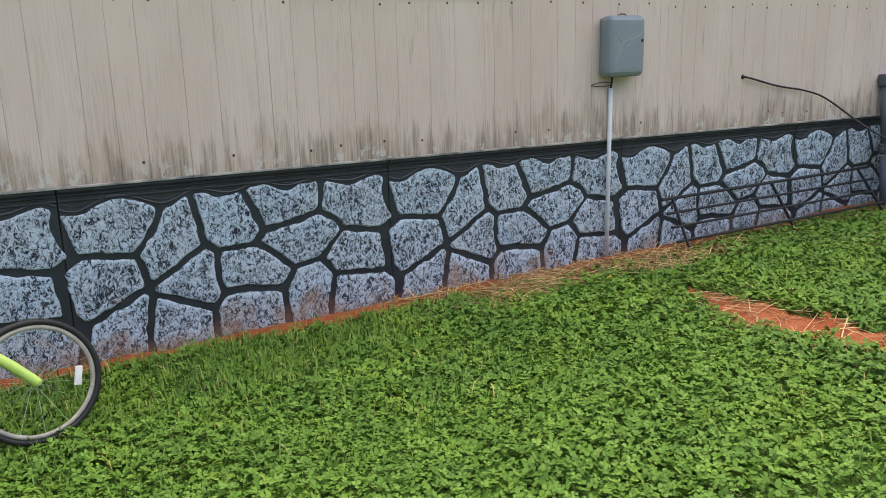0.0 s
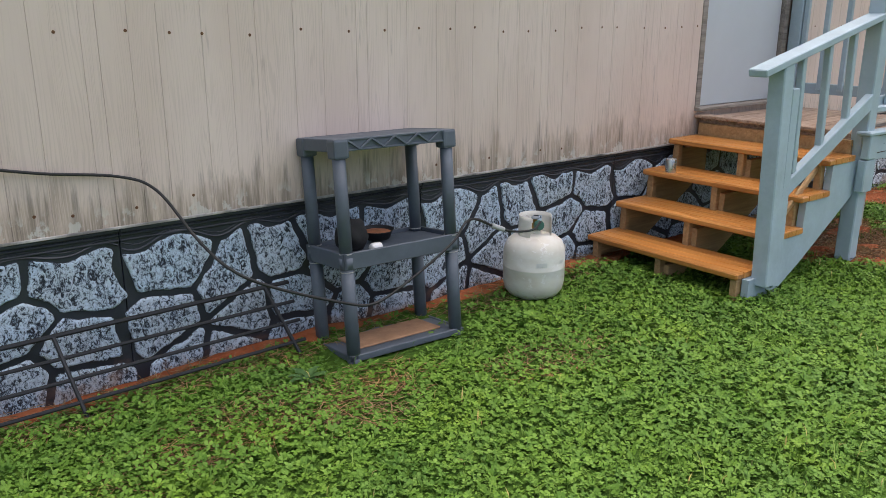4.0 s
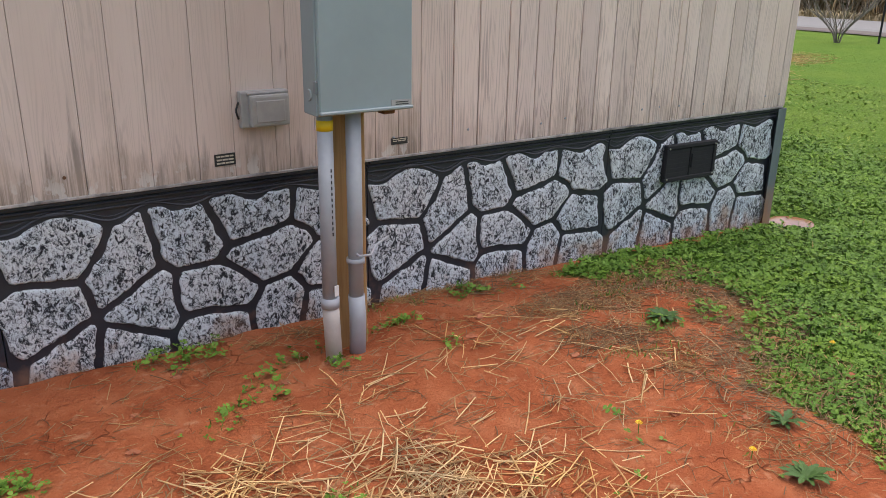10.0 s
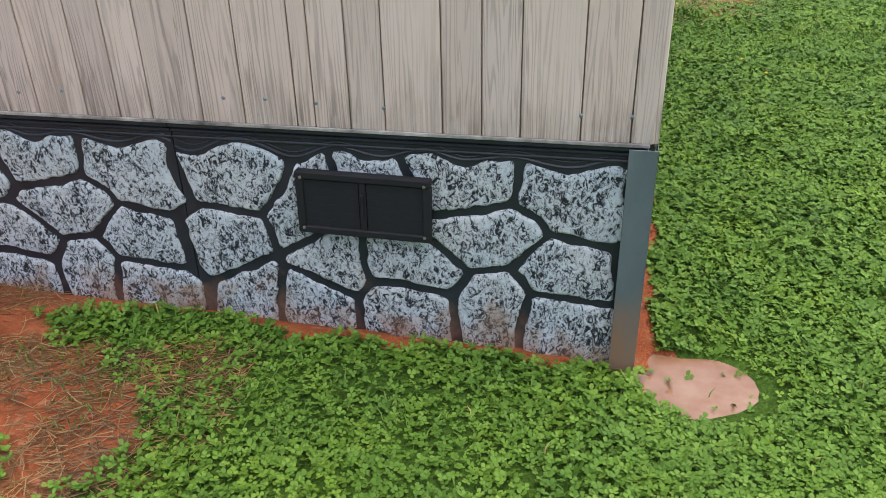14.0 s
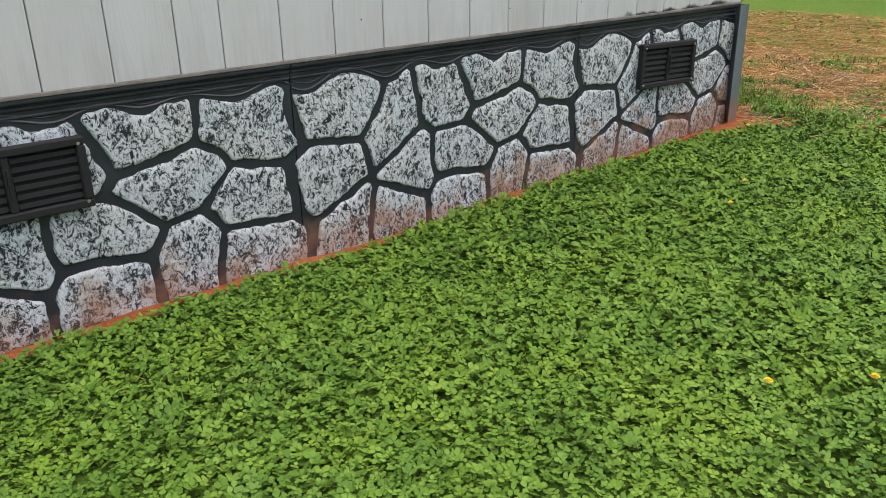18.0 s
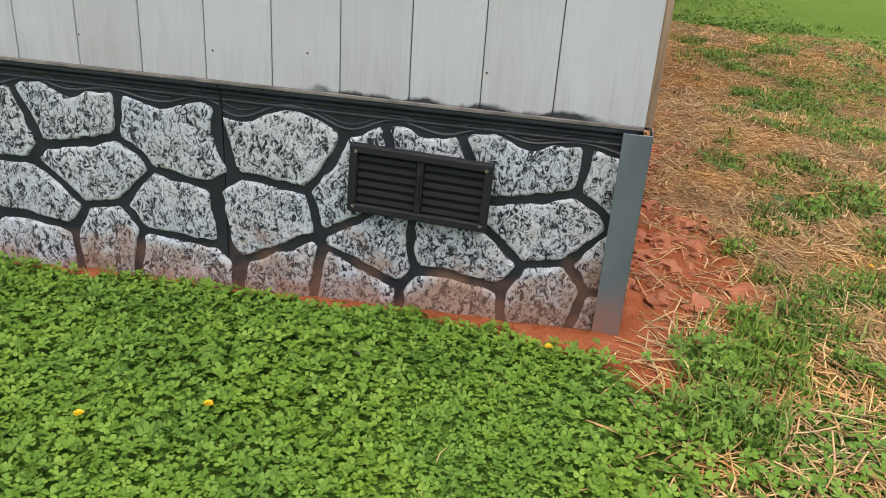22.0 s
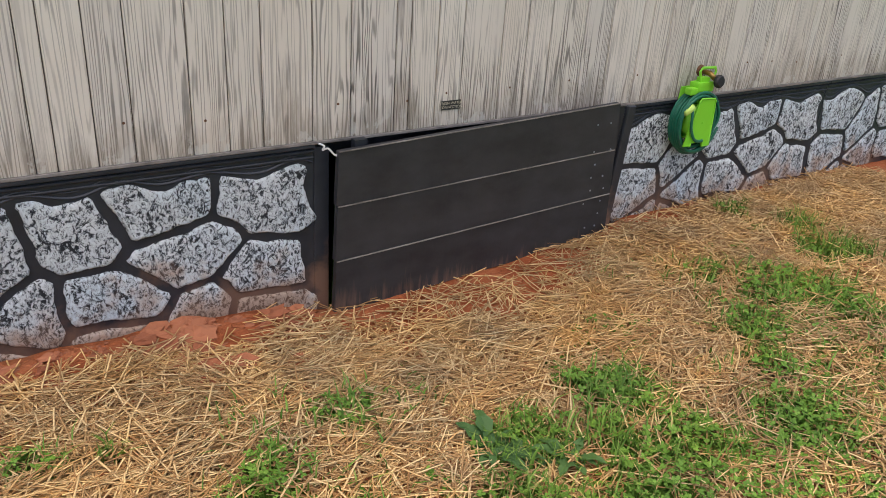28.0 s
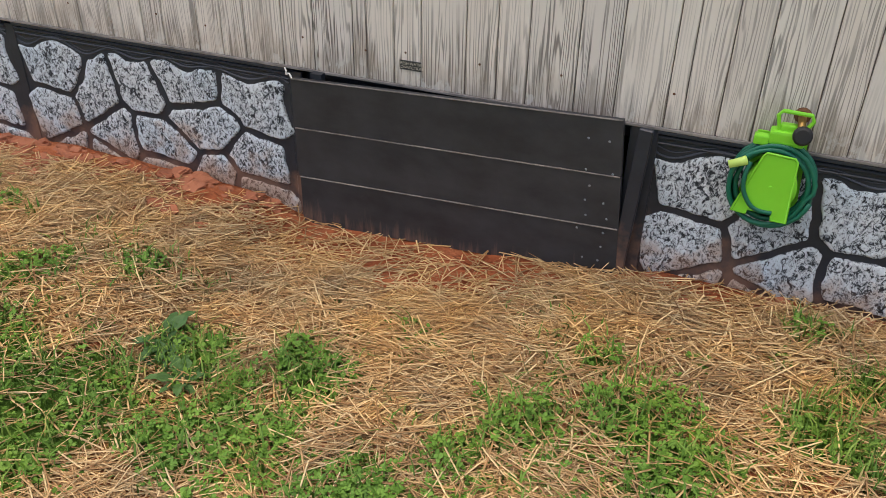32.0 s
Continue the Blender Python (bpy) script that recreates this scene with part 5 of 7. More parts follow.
vent(pose(-0.885, -0.012, 0.495, ry=1.0), True, "black louvred foundation vent, shut, screwed to the stone skirting")
vent(pose(0.012, 0.632, 0.503, rz=90), False, "black slatted foundation vent near the metal corner angle")
vent(pose(0.012, 3.780, 0.488, ry=0, rz=90) @ pose(0, 0, 0, 0, 2, 0), False, "black slatted foundation vent splashed with clay below")
vent(pose(-0.952, WY + 0.012, 0.517, rz=180), False, "black slatted foundation vent above mounded clay")


def ground_at(x, y):
    return float(ground_height(np.array([x]), np.array([y]))[0])


# ---------------------------------------------------------------- south wall: entrance door
def entrance_door():
    x0, x1 = DOOR_A
    th = tagged(new("door_1"), "closed pale grey entrance door in a bare wooden frame", "door", kind="structure")
    th.location = ((x0 + x1) / 2, 0.03, ZS + 0.2)
    w = x1 - x0
    part("leaf", box((w - 0.01, 0.04, 2.04), (0, 0, 1.045), bevel=0.003), M_DOOR, th)
    part("edge_strip", box((0.018, 0.012, 2.04), (-w / 2 + 0.014, -0.026, 1.045), bevel=0.002), M_GREYBOX, th)
    for s in (-1, 1):
        part("jamb", box((0.055, 0.085, 2.10), (s * (w / 2 + 0.030), -0.01, 1.05), bevel=0.004), M_GREYWOOD, th, "bare weathered wood jamb")
    part("head", box((w + 0.115, 0.085, 0.06), (0, -0.01, 2.105), bevel=0.004), M_GREYWOOD, th)
    part("sill", box((w + 0.115, 0.12, 0.022), (0, -0.03, 0.011), bevel=0.003), M_GREYWOOD, th)
    knob = part("door_knob", lathe([(0, 0.06), (0.022, 0.055), (0.028, 0.04), (0.012, 0.02), (0.012, 0), (0.03, 0)], 14), M_BRASS, th)
    knob.matrix_local = pose(w / 2 - 0.07, -0.02, 0.95, 90)


entrance_door()

# ---------------------------------------------------------------- porch and steps
DECK_Z = 0.910
DX0, DX1, DY = -6.80, -5.655, -1.115


def porch():
    th = thing("porch", Matrix.Identity(4), "small blue-grey painted wooden porch with weathered deck boards", "porch")
    # deck boards along x
    y = -0.03
    while y > DY + 0.03:
        w = 0.138
        part("deck_board", beam((DX0 - 0.02, y - w / 2, DECK_Z - 0.016), (DX1 - 0.02, y - w / 2, DECK_Z - 0.016), w - 0.005, 0.032, 0.004), M_DECK, th)
        y -= w
    part("rim_board", beam((DX0 - 0.02, DY - 0.045, 0.845), (DX1, DY - 0.035, 0.812), 0.038, 0.165, 0.005), M_BLUE, th, "cracked blue-grey rim board")
    for run in (((0.02, 0.906), (0.30, 0.899), (0.52, 0.886), (0.72, 0.880)), ((0.70, 0.872), (0.86, 0.884), (1.00, 0.880), (1.13, 0.876)), ((0.05, 0.800), (0.16, 0.803), (0.30, 0.797))):
        part("crack", tube(curve_points([(DX0 + u, DY - 0.0640 + 0.0088 * u, z) for u, z in run], 4), 0.0028, 5), M_GAP, th, "long dark drying crack")
    for k, (x, z) in enumerate(((0.16, 0.83), (0.17, 0.74), (0.62, 0.80), (0.63, 0.72), (1.10, 0.83), (1.11, 0.74))):
        part("nail_head", lathe([(0, 0.0015), (0.004, 0.001), (0.005, 0)], 6), M_GAP, th).matrix_local = pose(DX0 + x, DY - 0.0635 + 0.0088 * x, z + 0.02, 90)
    part("rim_cap", beam((DX0 - 0.07, DY - 0.040, 0.922), (DX1 + 0.01, DY - 0.035, 0.900), 0.085, 0.024, 0.006), M_BLUE, th)
    part("side_rim", beam((DX1 - 0.01, DY, 0.79), (DX1 - 0.01, -0.03, 0.79), 0.038, 0.185, 0.005), M_BLUE, th)
    part("stair_rim", beam((DX0 - 0.005, DY, 0.80), (DX0 - 0.005, -0.03, 0.80), 0.038, 0.17, 0.005), M_DECK, th)
    part("corner_cap", box((0.06, 0.09, 0.20), (DX1 - 0.032, DY - 0.022, 0.785), bevel=0.006), M_BLUE, th)
    # painted posts at the front, from the ground past the rail
    for x, label in ((DX0 + 0.020, "blue-grey post with bare splintered foot"), (DX1 - 0.09, "blue-grey post, clay-stained foot")):
        g = ground_at(x, DY + 0.01)
        part("post", box((0.092, 0.092, 1.86 - g + 0.06), (x, DY + 0.005, (1.86 + g - 0.06) / 2), bevel=0.006), M_BLUEPOST, th, label)
    part("post_block", box((0.120, 0.05, 0.19), (DX0 + 0.012, DY - 0.045, 0.672), bevel=0.006), M_BLUE, th)
    part("post_block", box((0.105, 0.05, 0.155), (DX0 + 0.006, DY - 0.052, 0.850), bevel=0.006), M_BLUE, th)
    # bare posts under the deck
    for x, y in ((-5.72, -0.66), (-5.69, -0.21)):
        g = ground_at(x, y)
        part("bare_post", box((0.088, 0.088, 0.80 - g + 0.05), (x, y, (0.80 + g - 0.05) / 2), (0, 0, 7), bevel=0.004), M_GREYPOST, th, "bare grey wood post with a drying crack")
    part("joist", beam((DX0, -0.66, 0.82), (DX1, -0.66, 0.82), 0.038, 0.12, 0.003), M_GREYWOOD, th)
    part("joist", beam((DX0, -0.21, 0.82), (DX1, -0.21, 0.82), 0.038, 0.12, 0.003), M_GREYWOOD, th)
    # rails
    part("rail", beam((DX0 + 0.09, DY + 0.02, 1.045), (DX1 - 0.12, DY + 0.02, 1.045), 0.075, 0.034, 0.005), M_BLUE, th)
    part("rail", beam((DX0 + 0.09, DY + 0.045, 1.085), (DX1 - 0.12, DY + 0.045, 1.085), 0.034, 0.060, 0.005), M_BLUE, th)
    part("rail", beam((DX0 + 0.02, DY + 0.03, 1.80), (DX1 - 0.09, DY + 0.03, 1.80), 0.085, 0.036, 0.005), M_BLUE, th)
    for k in range(6):
        x = DX0 + 0.125 + k * 0.163
        part("baluster", box((0.034, 0.034, 0.78), (x, DY + 0.008, 1.44), bevel=0.004), M_BLUE, th)
    ys = DX1 - 0.09
    part("rail", beam((ys, DY + 0.08, 1.06), (ys, -0.10, 1.06), 0.034, 0.075, 0.005), M_BLUE, th)
    part("rail", beam((ys, DY + 0.03, 1.80), (ys, -0.02, 1.80), 0.085, 0.036, 0.005), M_BLUE, th)
    for k in range(6):
        part("baluster", box((0.034, 0.034, 0.78), (ys - 0.02, DY + 0.20 + k * 0.155, 1.44), bevel=0.004), M_BLUE, th)
    part("wall_post", box((0.092, 0.092, 0.96), (ys, -0.07, 1.38), bevel=0.006), M_BLUE, th)
    part("rail_block", box((0.11, 0.055, 0.085), (DX1 - 0.36, DY + 0.06, 0.985), (0, 0, 4), bevel=0.006), M_GREYWOOD, th, "bare wood spacer block under the rail")
    part("loose_board", beam((DX0 + 0.15, DY + 0.13, DECK_Z + 0.012), (DX1 - 0.06, DY + 0.16, DECK_Z + 0.012), 0.10, 0.022, 0.004), M_GREYWOOD, th, "bleached board edge")
    return th


porch()


def stairs():
    th = thing("stairs", Matrix.Identity(4), "four stained wooden steps with a blue-grey painted handrail", "stairs")
    y0, y1 = -0.045, -1.085
    fronts = [-7.915 + 0.250 * k for k in range(4)]
    tops = [0.265 + 0.1770 * k for k in range(4)]
    for k, (x, z) in enumerate(zip(fronts, tops)):
        for j in range(4):
            w = 0.0745
            part("tread_slat", beam((x + w / 2 + j * w, y0, z - 0.016), (x + w / 2 + j * w, y1 - (0.045 if k else 0.0), z - 0.016), w - 0.0012, 0.034 - (0.0015 if j else 0), 0.007 if j == 0 else 0.0018), M_CEDAR, th)
        for y in (y0 - 0.05, (y0 + y1) / 2, y1 + 0.03):
            part("cleat", box((0.042, 0.040, 0.15), (x + 0.045, y, z - 0.033 - 0.075), bevel=0.003), M_RAW, th)
            if k < 3:
                part("runner", beam((x + 0.06, y, z - 0.075), (x + 0.30, y, z - 0.075), 0.038, 0.075, 0.003), M_RAW, th)
    part("top_riser", beam((DX0 - 0.035, y0, 0.83), (DX0 - 0.035, y1, 0.83), 0.022, 0.09, 0.003), M_RAW, th)
    part("top_nosing", beam((DX0 - 0.02, y0 + 0.02, DECK_Z + 0.008), (DX0 - 0.02, y1 + 0.12, DECK_Z + 0.008), 0.10, 0.022, 0.004), M_DECK, th)
    # outer stringer, sawtooth plate
    out = [(-7.855, 0.12)]
    for k, (x, z) in enumerate(zip(fronts, tops)):
        out += [(x + 0.06, z - 0.034), (x + 0.30, z - 0.034)]
    out += [(DX0 + 0.02, tops[3] - 0.036), (DX0 + 0.02, 0.590), (-7.33, 0.255), (-7.62, 0.10), (-7.70, 0.05), (-7.855, 0.05)]
    bm = plate(out, 0.04)
    bmesh.ops.translate(bm, vec=(0, y1 - 0.018, 0), verts=bm.verts[:])
    part("stringer", bm, M_BLUE, th, "blue-grey sawtooth stringer")
    for y in (y0 - 0.02, -0.60):
        bm = plate([(x, z - 0.02) for x, z in out], 0.038)
        bmesh.ops.translate(bm, vec=(0, y, -0.02), verts=bm.verts[:])
        part("stringer", bm, M_RAW, th, "bare lumber stringer")
    # newel of two boards
    part("newel", beam((-7.748, y1 - 0.055, 0.19), (-7.742, y1 - 0.022, 1.36), 0.088, 0.09, 0.006, up=(0, 1, 0)), M_BLUE, th)
    part("newel", beam((-7.668, y1 - 0.068, 0.17), (-7.660, y1 - 0.05, 1.22), 0.072, 0.04, 0.006, up=(0, 1, 0)), M_BLUE, th)
    part("handrail", beam((-7.965, y1 - 0.025, 1.303), (-6.72, y1 - 0.025, 1.590), 0.10, 0.038, 0.005), M_BLUE, th)
    part("lower_rail", beam((-7.66, y1 - 0.045, 0.683), (-6.80, y1 - 0.050, 1.110), 0.045, 0.085, 0.005), M_BLUE, th)
    for k in range(3):
        x = -7.562 + 0.2545 * k
        part("baluster", beam((x, y1 - 0.040, 0.74 + 0.126 * k), (x - 0.015, y1 - 0.035, 1.375 + 0.0575 * k), 0.036, 0.036, 0.004, up=(0, 1, 0)), M_BLUE, th)
    return th


stairs()
stick = obj("wooden_stick", beam((-7.62, -1.085, 0.46), (-6.86, -1.02, 0.895), 0.022, 0.03, 0.003), M_RAW)
tagged(stick, "thin bare wooden stick propped along the steps", "stick")
cup = thing("tin_can", pose(-7.36, -0.22, 0.605), "small dented silver can standing on a step", "can")
part("body", lathe([(0, 0), (0.033, 0), (0.034, 0.005), (0.034, 0.095), (0.031, 0.1), (0.030, 0.098), (0.03, 0.01), (0, 0.01)], 20), M_CHROME, cup, smooth=True)
part("pull_ring", tube([(0.012 * math.cos(a), 0.012 * math.sin(a), 0.102) for a in np.linspace(0, 2 * math.pi, 9)[:-1]], 0.002, 5, closed=True), M_CHROME, cup)

# ---------------------------------------------------------------- things along the south wall
def utility_box():
    th = thing("utility_box", pose(-12.29, -0.015, 1.27), "grey plastic telecom box with a moulded swoosh", "utility box")
    bm = box((0.262, 0.105, 0.335), (0, -0.055, 0), bevel=0.045, segs=4)
    part("cover", bm, M_BOXGREY, th, smooth=False)
    part("back_plate", box((0.235, 0.02, 0.31), (0, -0.006, 0), bevel=0.02, segs=2), M_BOXGREY, th)
    for pts, r in ((((-0.09, 0.07), (-0.02, 0.0), (0.06, 0.055), (0.115, 0.075)), 0.0022), (((-0.085, -0.09), (-0.03, 0.02), (0.05, 0.045), (0.115, 0.06)), 0.002), (((-0.10, -0.08), (-0.06, -0.01), (-0.03, 0.03)), 0.002)):
        part("swoosh", tube(curve_points([(x, -0.1075, z) for x, z in pts], 6), r, 6), M_JBOX, th, "raised pale swoosh line")
    part("lock", lathe([(0, 0.004), (0.008, 0.003), (0.009, 0)], 10), M_RUBBER, th).matrix_local = pose(0.10, -0.108, 0.03, 90)
    part("hanger", tube([(-0.03, -0.05, 0.168), (-0.015, -0.05, 0.176), (0.015, -0.05, 0.176), (0.03, -0.05, 0.168)], 0.003, 6), M_RUBBER, th)
    return th


utility_box()
bw = obj("bell_wire", tube(curve_points([(-14.2, -0.021, 1.52), (-13.8, -0.022, 1.535), (-13.4, -0.021, 1.528), (-13.04, -0.022, 1.538), (-13.012, -0.021, 1.555), (-13.01, -0.021, 1.9)], 6), 0.004, 6), M_RUBBER)
tagged(bw, "thin dark wire tacked along the siding", "wire")
c = thing("conduit", pose(-12.345, -0.035, 0), "thin white conduit running down to the ground", "conduit")
part("pipe", tube([(0.0, 0, 0.02), (0.002, 0, 0.5), (0.006, 0, 1.04)], 0.0125, 12), M_WHITEPVC, c, smooth=True)
part("wire", tube(curve_points([(0.006, 0, 1.03), (0.008, -0.005, 1.07), (0.01, -0.01, 1.12)], 5), 0.006, 8), M_RUBBER, c)
w = obj("wire_loop", tube(curve_points([(-12.34, -0.03, 1.07), (-12.40, -0.03, 1.075), (-12.47, -0.025, 1.06), (-12.40, -0.03, 1.05), (-12.33, -0.03, 1.06)], 6), 0.0025, 6), M_RUBBER)
tagged(w, "thin dark wire looped under the telecom box", "wire")

cable = obj("black_cable", tube(curve_points([(-11.25, 0.0, 1.065), (-11.22, -0.04, 1.06), (-10.95, -0.035, 1.00), (-10.68, -0.04, 0.958), (-10.56, -0.12, 0.90), (-10.50, -0.35, 0.74), (-10.44, -0.50, 0.645), (-10.30, -0.55, 0.558), (-10.00, -0.55, 0.428), (-9.83, -0.55, 0.382),
            (-9.64, -0.55, 0.448), (-9.40, -0.55, 0.577), (-9.30, -0.52, 0.648), (-9.20, -0.48, 0.645), (-9.05, -0.42, 0.580), (-8.97, -0.42, 0.545), (-8.87, -0.42, 0.518), (-8.76, -0.425, 0.512), (-8.69, -0.40, 0.535), (-8.665, -0.375, ground_at(-8.66, -0.335) + 0.405)], 8), 0.0062, 8), M_RUBBER, smooth=True)
tagged(cable, "black gas hose sagging from the wall to the tank", "hose")
sleeve = tube([(-9.045, -0.42, 0.578), (-9.03, -0.42, 0.572), (-8.985, -0.42, 0.553), (-8.965, -0.42, 0.544)], 0.0125, 10)
part("sleeve", sleeve, plain("grey_hose_sleeve", (0.42, 0.43, 0.43), 0.5), cable, "pale grey sleeve on the hose")
hole = obj("cable_grommet", lathe([(0, 0.006), (0.012, 0.005), (0.016, 0)], 12), M_RUBBER)
hole.matrix_world = pose(-11.25, -0.016, 1.066, 90)
tagged(hole, "dark rubber grommet in the siding", "grommet")


def bar_frame():
    """A long welded grid of bars leaning on the skirting."""
    th = thing("bar_frame", Matrix.Identity(4), "black steel bar frame leaning against the skirting", "metal frame")

    def at(x, s):
        return Vector((x, -0.25 + 0.17 * s, 0.075 + 0.285 * s + 0.016 * (x + 11.9)))
    for s in (0.17, 0.45, 0.72, 1.0):
        part("long_bar", tube([at(-11.96, s), at(-11.0, s), at(-9.99, s)], 0.0105 if s == 1.0 else 0.0085, 8), M_STEEL, th)
    for x, foot in ((-11.875, -11.885), (-11.0, -10.95), (-10.11, -10.03)):
        a, b = at(foot, -0.08), at(x, 1.0)
        part("cross_bar", beam(a, b, 0.018, 0.014, 0.003, up=(1, 0, 0)), M_STEEL, th)
    return th


bar_frame()


SHELF_Z = 0.055


def shelf_unit():
    gz = SHELF_Z
    th = thing("plastic_shelf", pose(-9.58, -0.305, gz, rz=-2) @ pose(0, 0, 0, -5.5, 0.2, 0), "slate grey plastic shelving unit, half emptied and leaning", "shelf")
    W, D, H = 0.625, 0.355, 0.985
    for sx in (-1, 1):
        for sy in (-1, 1):
            x, y = sx * (W / 2 - 0.03), sy * (D / 2 - 0.03)
            part("upright", tube([(x, y, 0.0), (x, y, 0.46)], 0.031, 14), M_SHELF, th, smooth=True)
            part("upright", tube([(x, y, 0.46), (x, y, H - 0.03)], 0.029, 14), M_SHELF, th, smooth=True)
            part("collar", tube([(x, y, 0.44), (x, y, 0.49)], 0.034, 14), M_SHELF, th, smooth=True)
            for z in (0.505, 0.425):
                part("joint_line", tube([(x, y, z), (x, y, z + 0.004)], 0.0325, 14), M_JBOX, th, "pale scuffed joint line")
            part("corner_socket", box((0.072, 0.072, 0.085), (x, y, H - 0.025), bevel=0.012, segs=2), M_SHELF, th)
            part("foot", lathe([(0.033, -0.02), (0.033, 0.03), (0.028, 0.035)], 14), M_SHELF, th, smooth=True).location = (x, y, 0)
    for z, lip, name in ((0.035, 0.03, "bottom_shelf"), (0.475, 0.075, "middle_shelf"), (H - 0.01, 0.055, "top_shelf")):
        solid = name != "top_shelf"
        if solid:
            sh = part(name, box((W - 0.03, D - 0.03, 0.012), (0, 0, z + lip * 0.15)), M_SHELF, th)
        else:
            sh = part(name, box((W - 0.03, D - 0.03, 0.006), (0, 0, z + lip * 0.42)), M_SHELF, th)
        for side in (-1, 1):
            if solid:
                part("front_rim", box((W, 0.016, lip), (0, side * (D / 2 - 0.008), z), bevel=0.003), M_SHELF, sh)
            else:
                part("front_rim", box((W, 0.010, lip), (0, side * (D / 2 - 0.012), z), bevel=0.002), M_SHELF, sh)
                for up in (-1, 1):
                    part("rim_flange", box((W, 0.016, 0.009), (0, side * (D / 2 - 0.008), z + up * (lip / 2 - 0.005)), bevel=0.002), M_SHELF, sh)
            part("end_rim", box((0.016, D, lip), (side * (W / 2 - 0.008), 0, z), bevel=0.003), M_SHELF, sh)
        if name == "top_shelf":
            for side in (-1, 1):
                for k in range(8):
                    a, b = -W / 2 + 0.06 + k * 0.06, -W / 2 + 0.06 + (k + 1) * 0.06
                    up = (k % 2) * 2 - 1
                    part("truss_rib", beam((a, side * (D / 2 + 0.001), z - up * lip * 0.38), (b, side * (D / 2 + 0.001), z + up * lip * 0.38), 0.008, 0.008, 0.001), M_SHELF, sh)
    return th


shelf_unit()
soil = obj("spilled_soil", box((0.46, 0.20, 0.010), (-9.58, -0.30, SHELF_Z + 0.050), (-5.5, 0.2, -2), bevel=0.004), M_SOIL)
tagged(soil, "dry tan soil spilled on the bottom shelf", "soil")
b = thing("pet_bowl", pose(-9.575, -0.20, SHELF_Z + 0.502) @ Matrix.Scale(1.2, 4), "shallow black bowl of brown pellets on the shelf", "bowl")
part("bowl", lathe([(0, 0), (0.05, 0), (0.066, 0.035), (0.07, 0.036), (0.062, 0.03), (0.045, 0.008), (0, 0.008)], 24), M_RUBBER, b, smooth=True)
part("pellets", lathe([(0, 0.034), (0.03, 0.030), (0.058, 0.024), (0.0, 0.015)], 18), M_PELLET, b)
bag = thing("black_bag", pose(-9.755, -0.27, SHELF_Z + 0.490), "crumpled black cloth bag on the shelf", "bag")
bm = bmesh.new()
bmesh.ops.create_icosphere(bm, subdivisions=3, radius=0.075)
for v in bm.verts:
    f = 1 + 0.22 * noise.noise(v.co * 22)
    v.co = Vector((v.co.x * 1.05 * f, v.co.y * 0.9 * f, max(-0.07, v.co.z * 1.0 * f) + 0.07))
part("sack", bm, M_FABRIC, bag, smooth=True)
lid = thing("bottle_cap", pose(-9.72, -0.375, SHELF_Z + 0.515, rz=8) @ pose(0, 0, 0, 0, 90, 0), "white ribbed plastic cap lying on the shelf", "cap")
part("shell", lathe([(0, 0.0), (0.019, 0.0), (0.021, 0.004), (0.021, 0.048), (0.018, 0.052), (0, 0.052)], 20), M_WHITEPLASTIC, lid, smooth=True)
part("grip_ring", lathe([(0.0215, 0.010), (0.0222, 0.012), (0.0222, 0.030), (0.0215, 0.032)], 20), M_WHITEPLASTIC, lid)



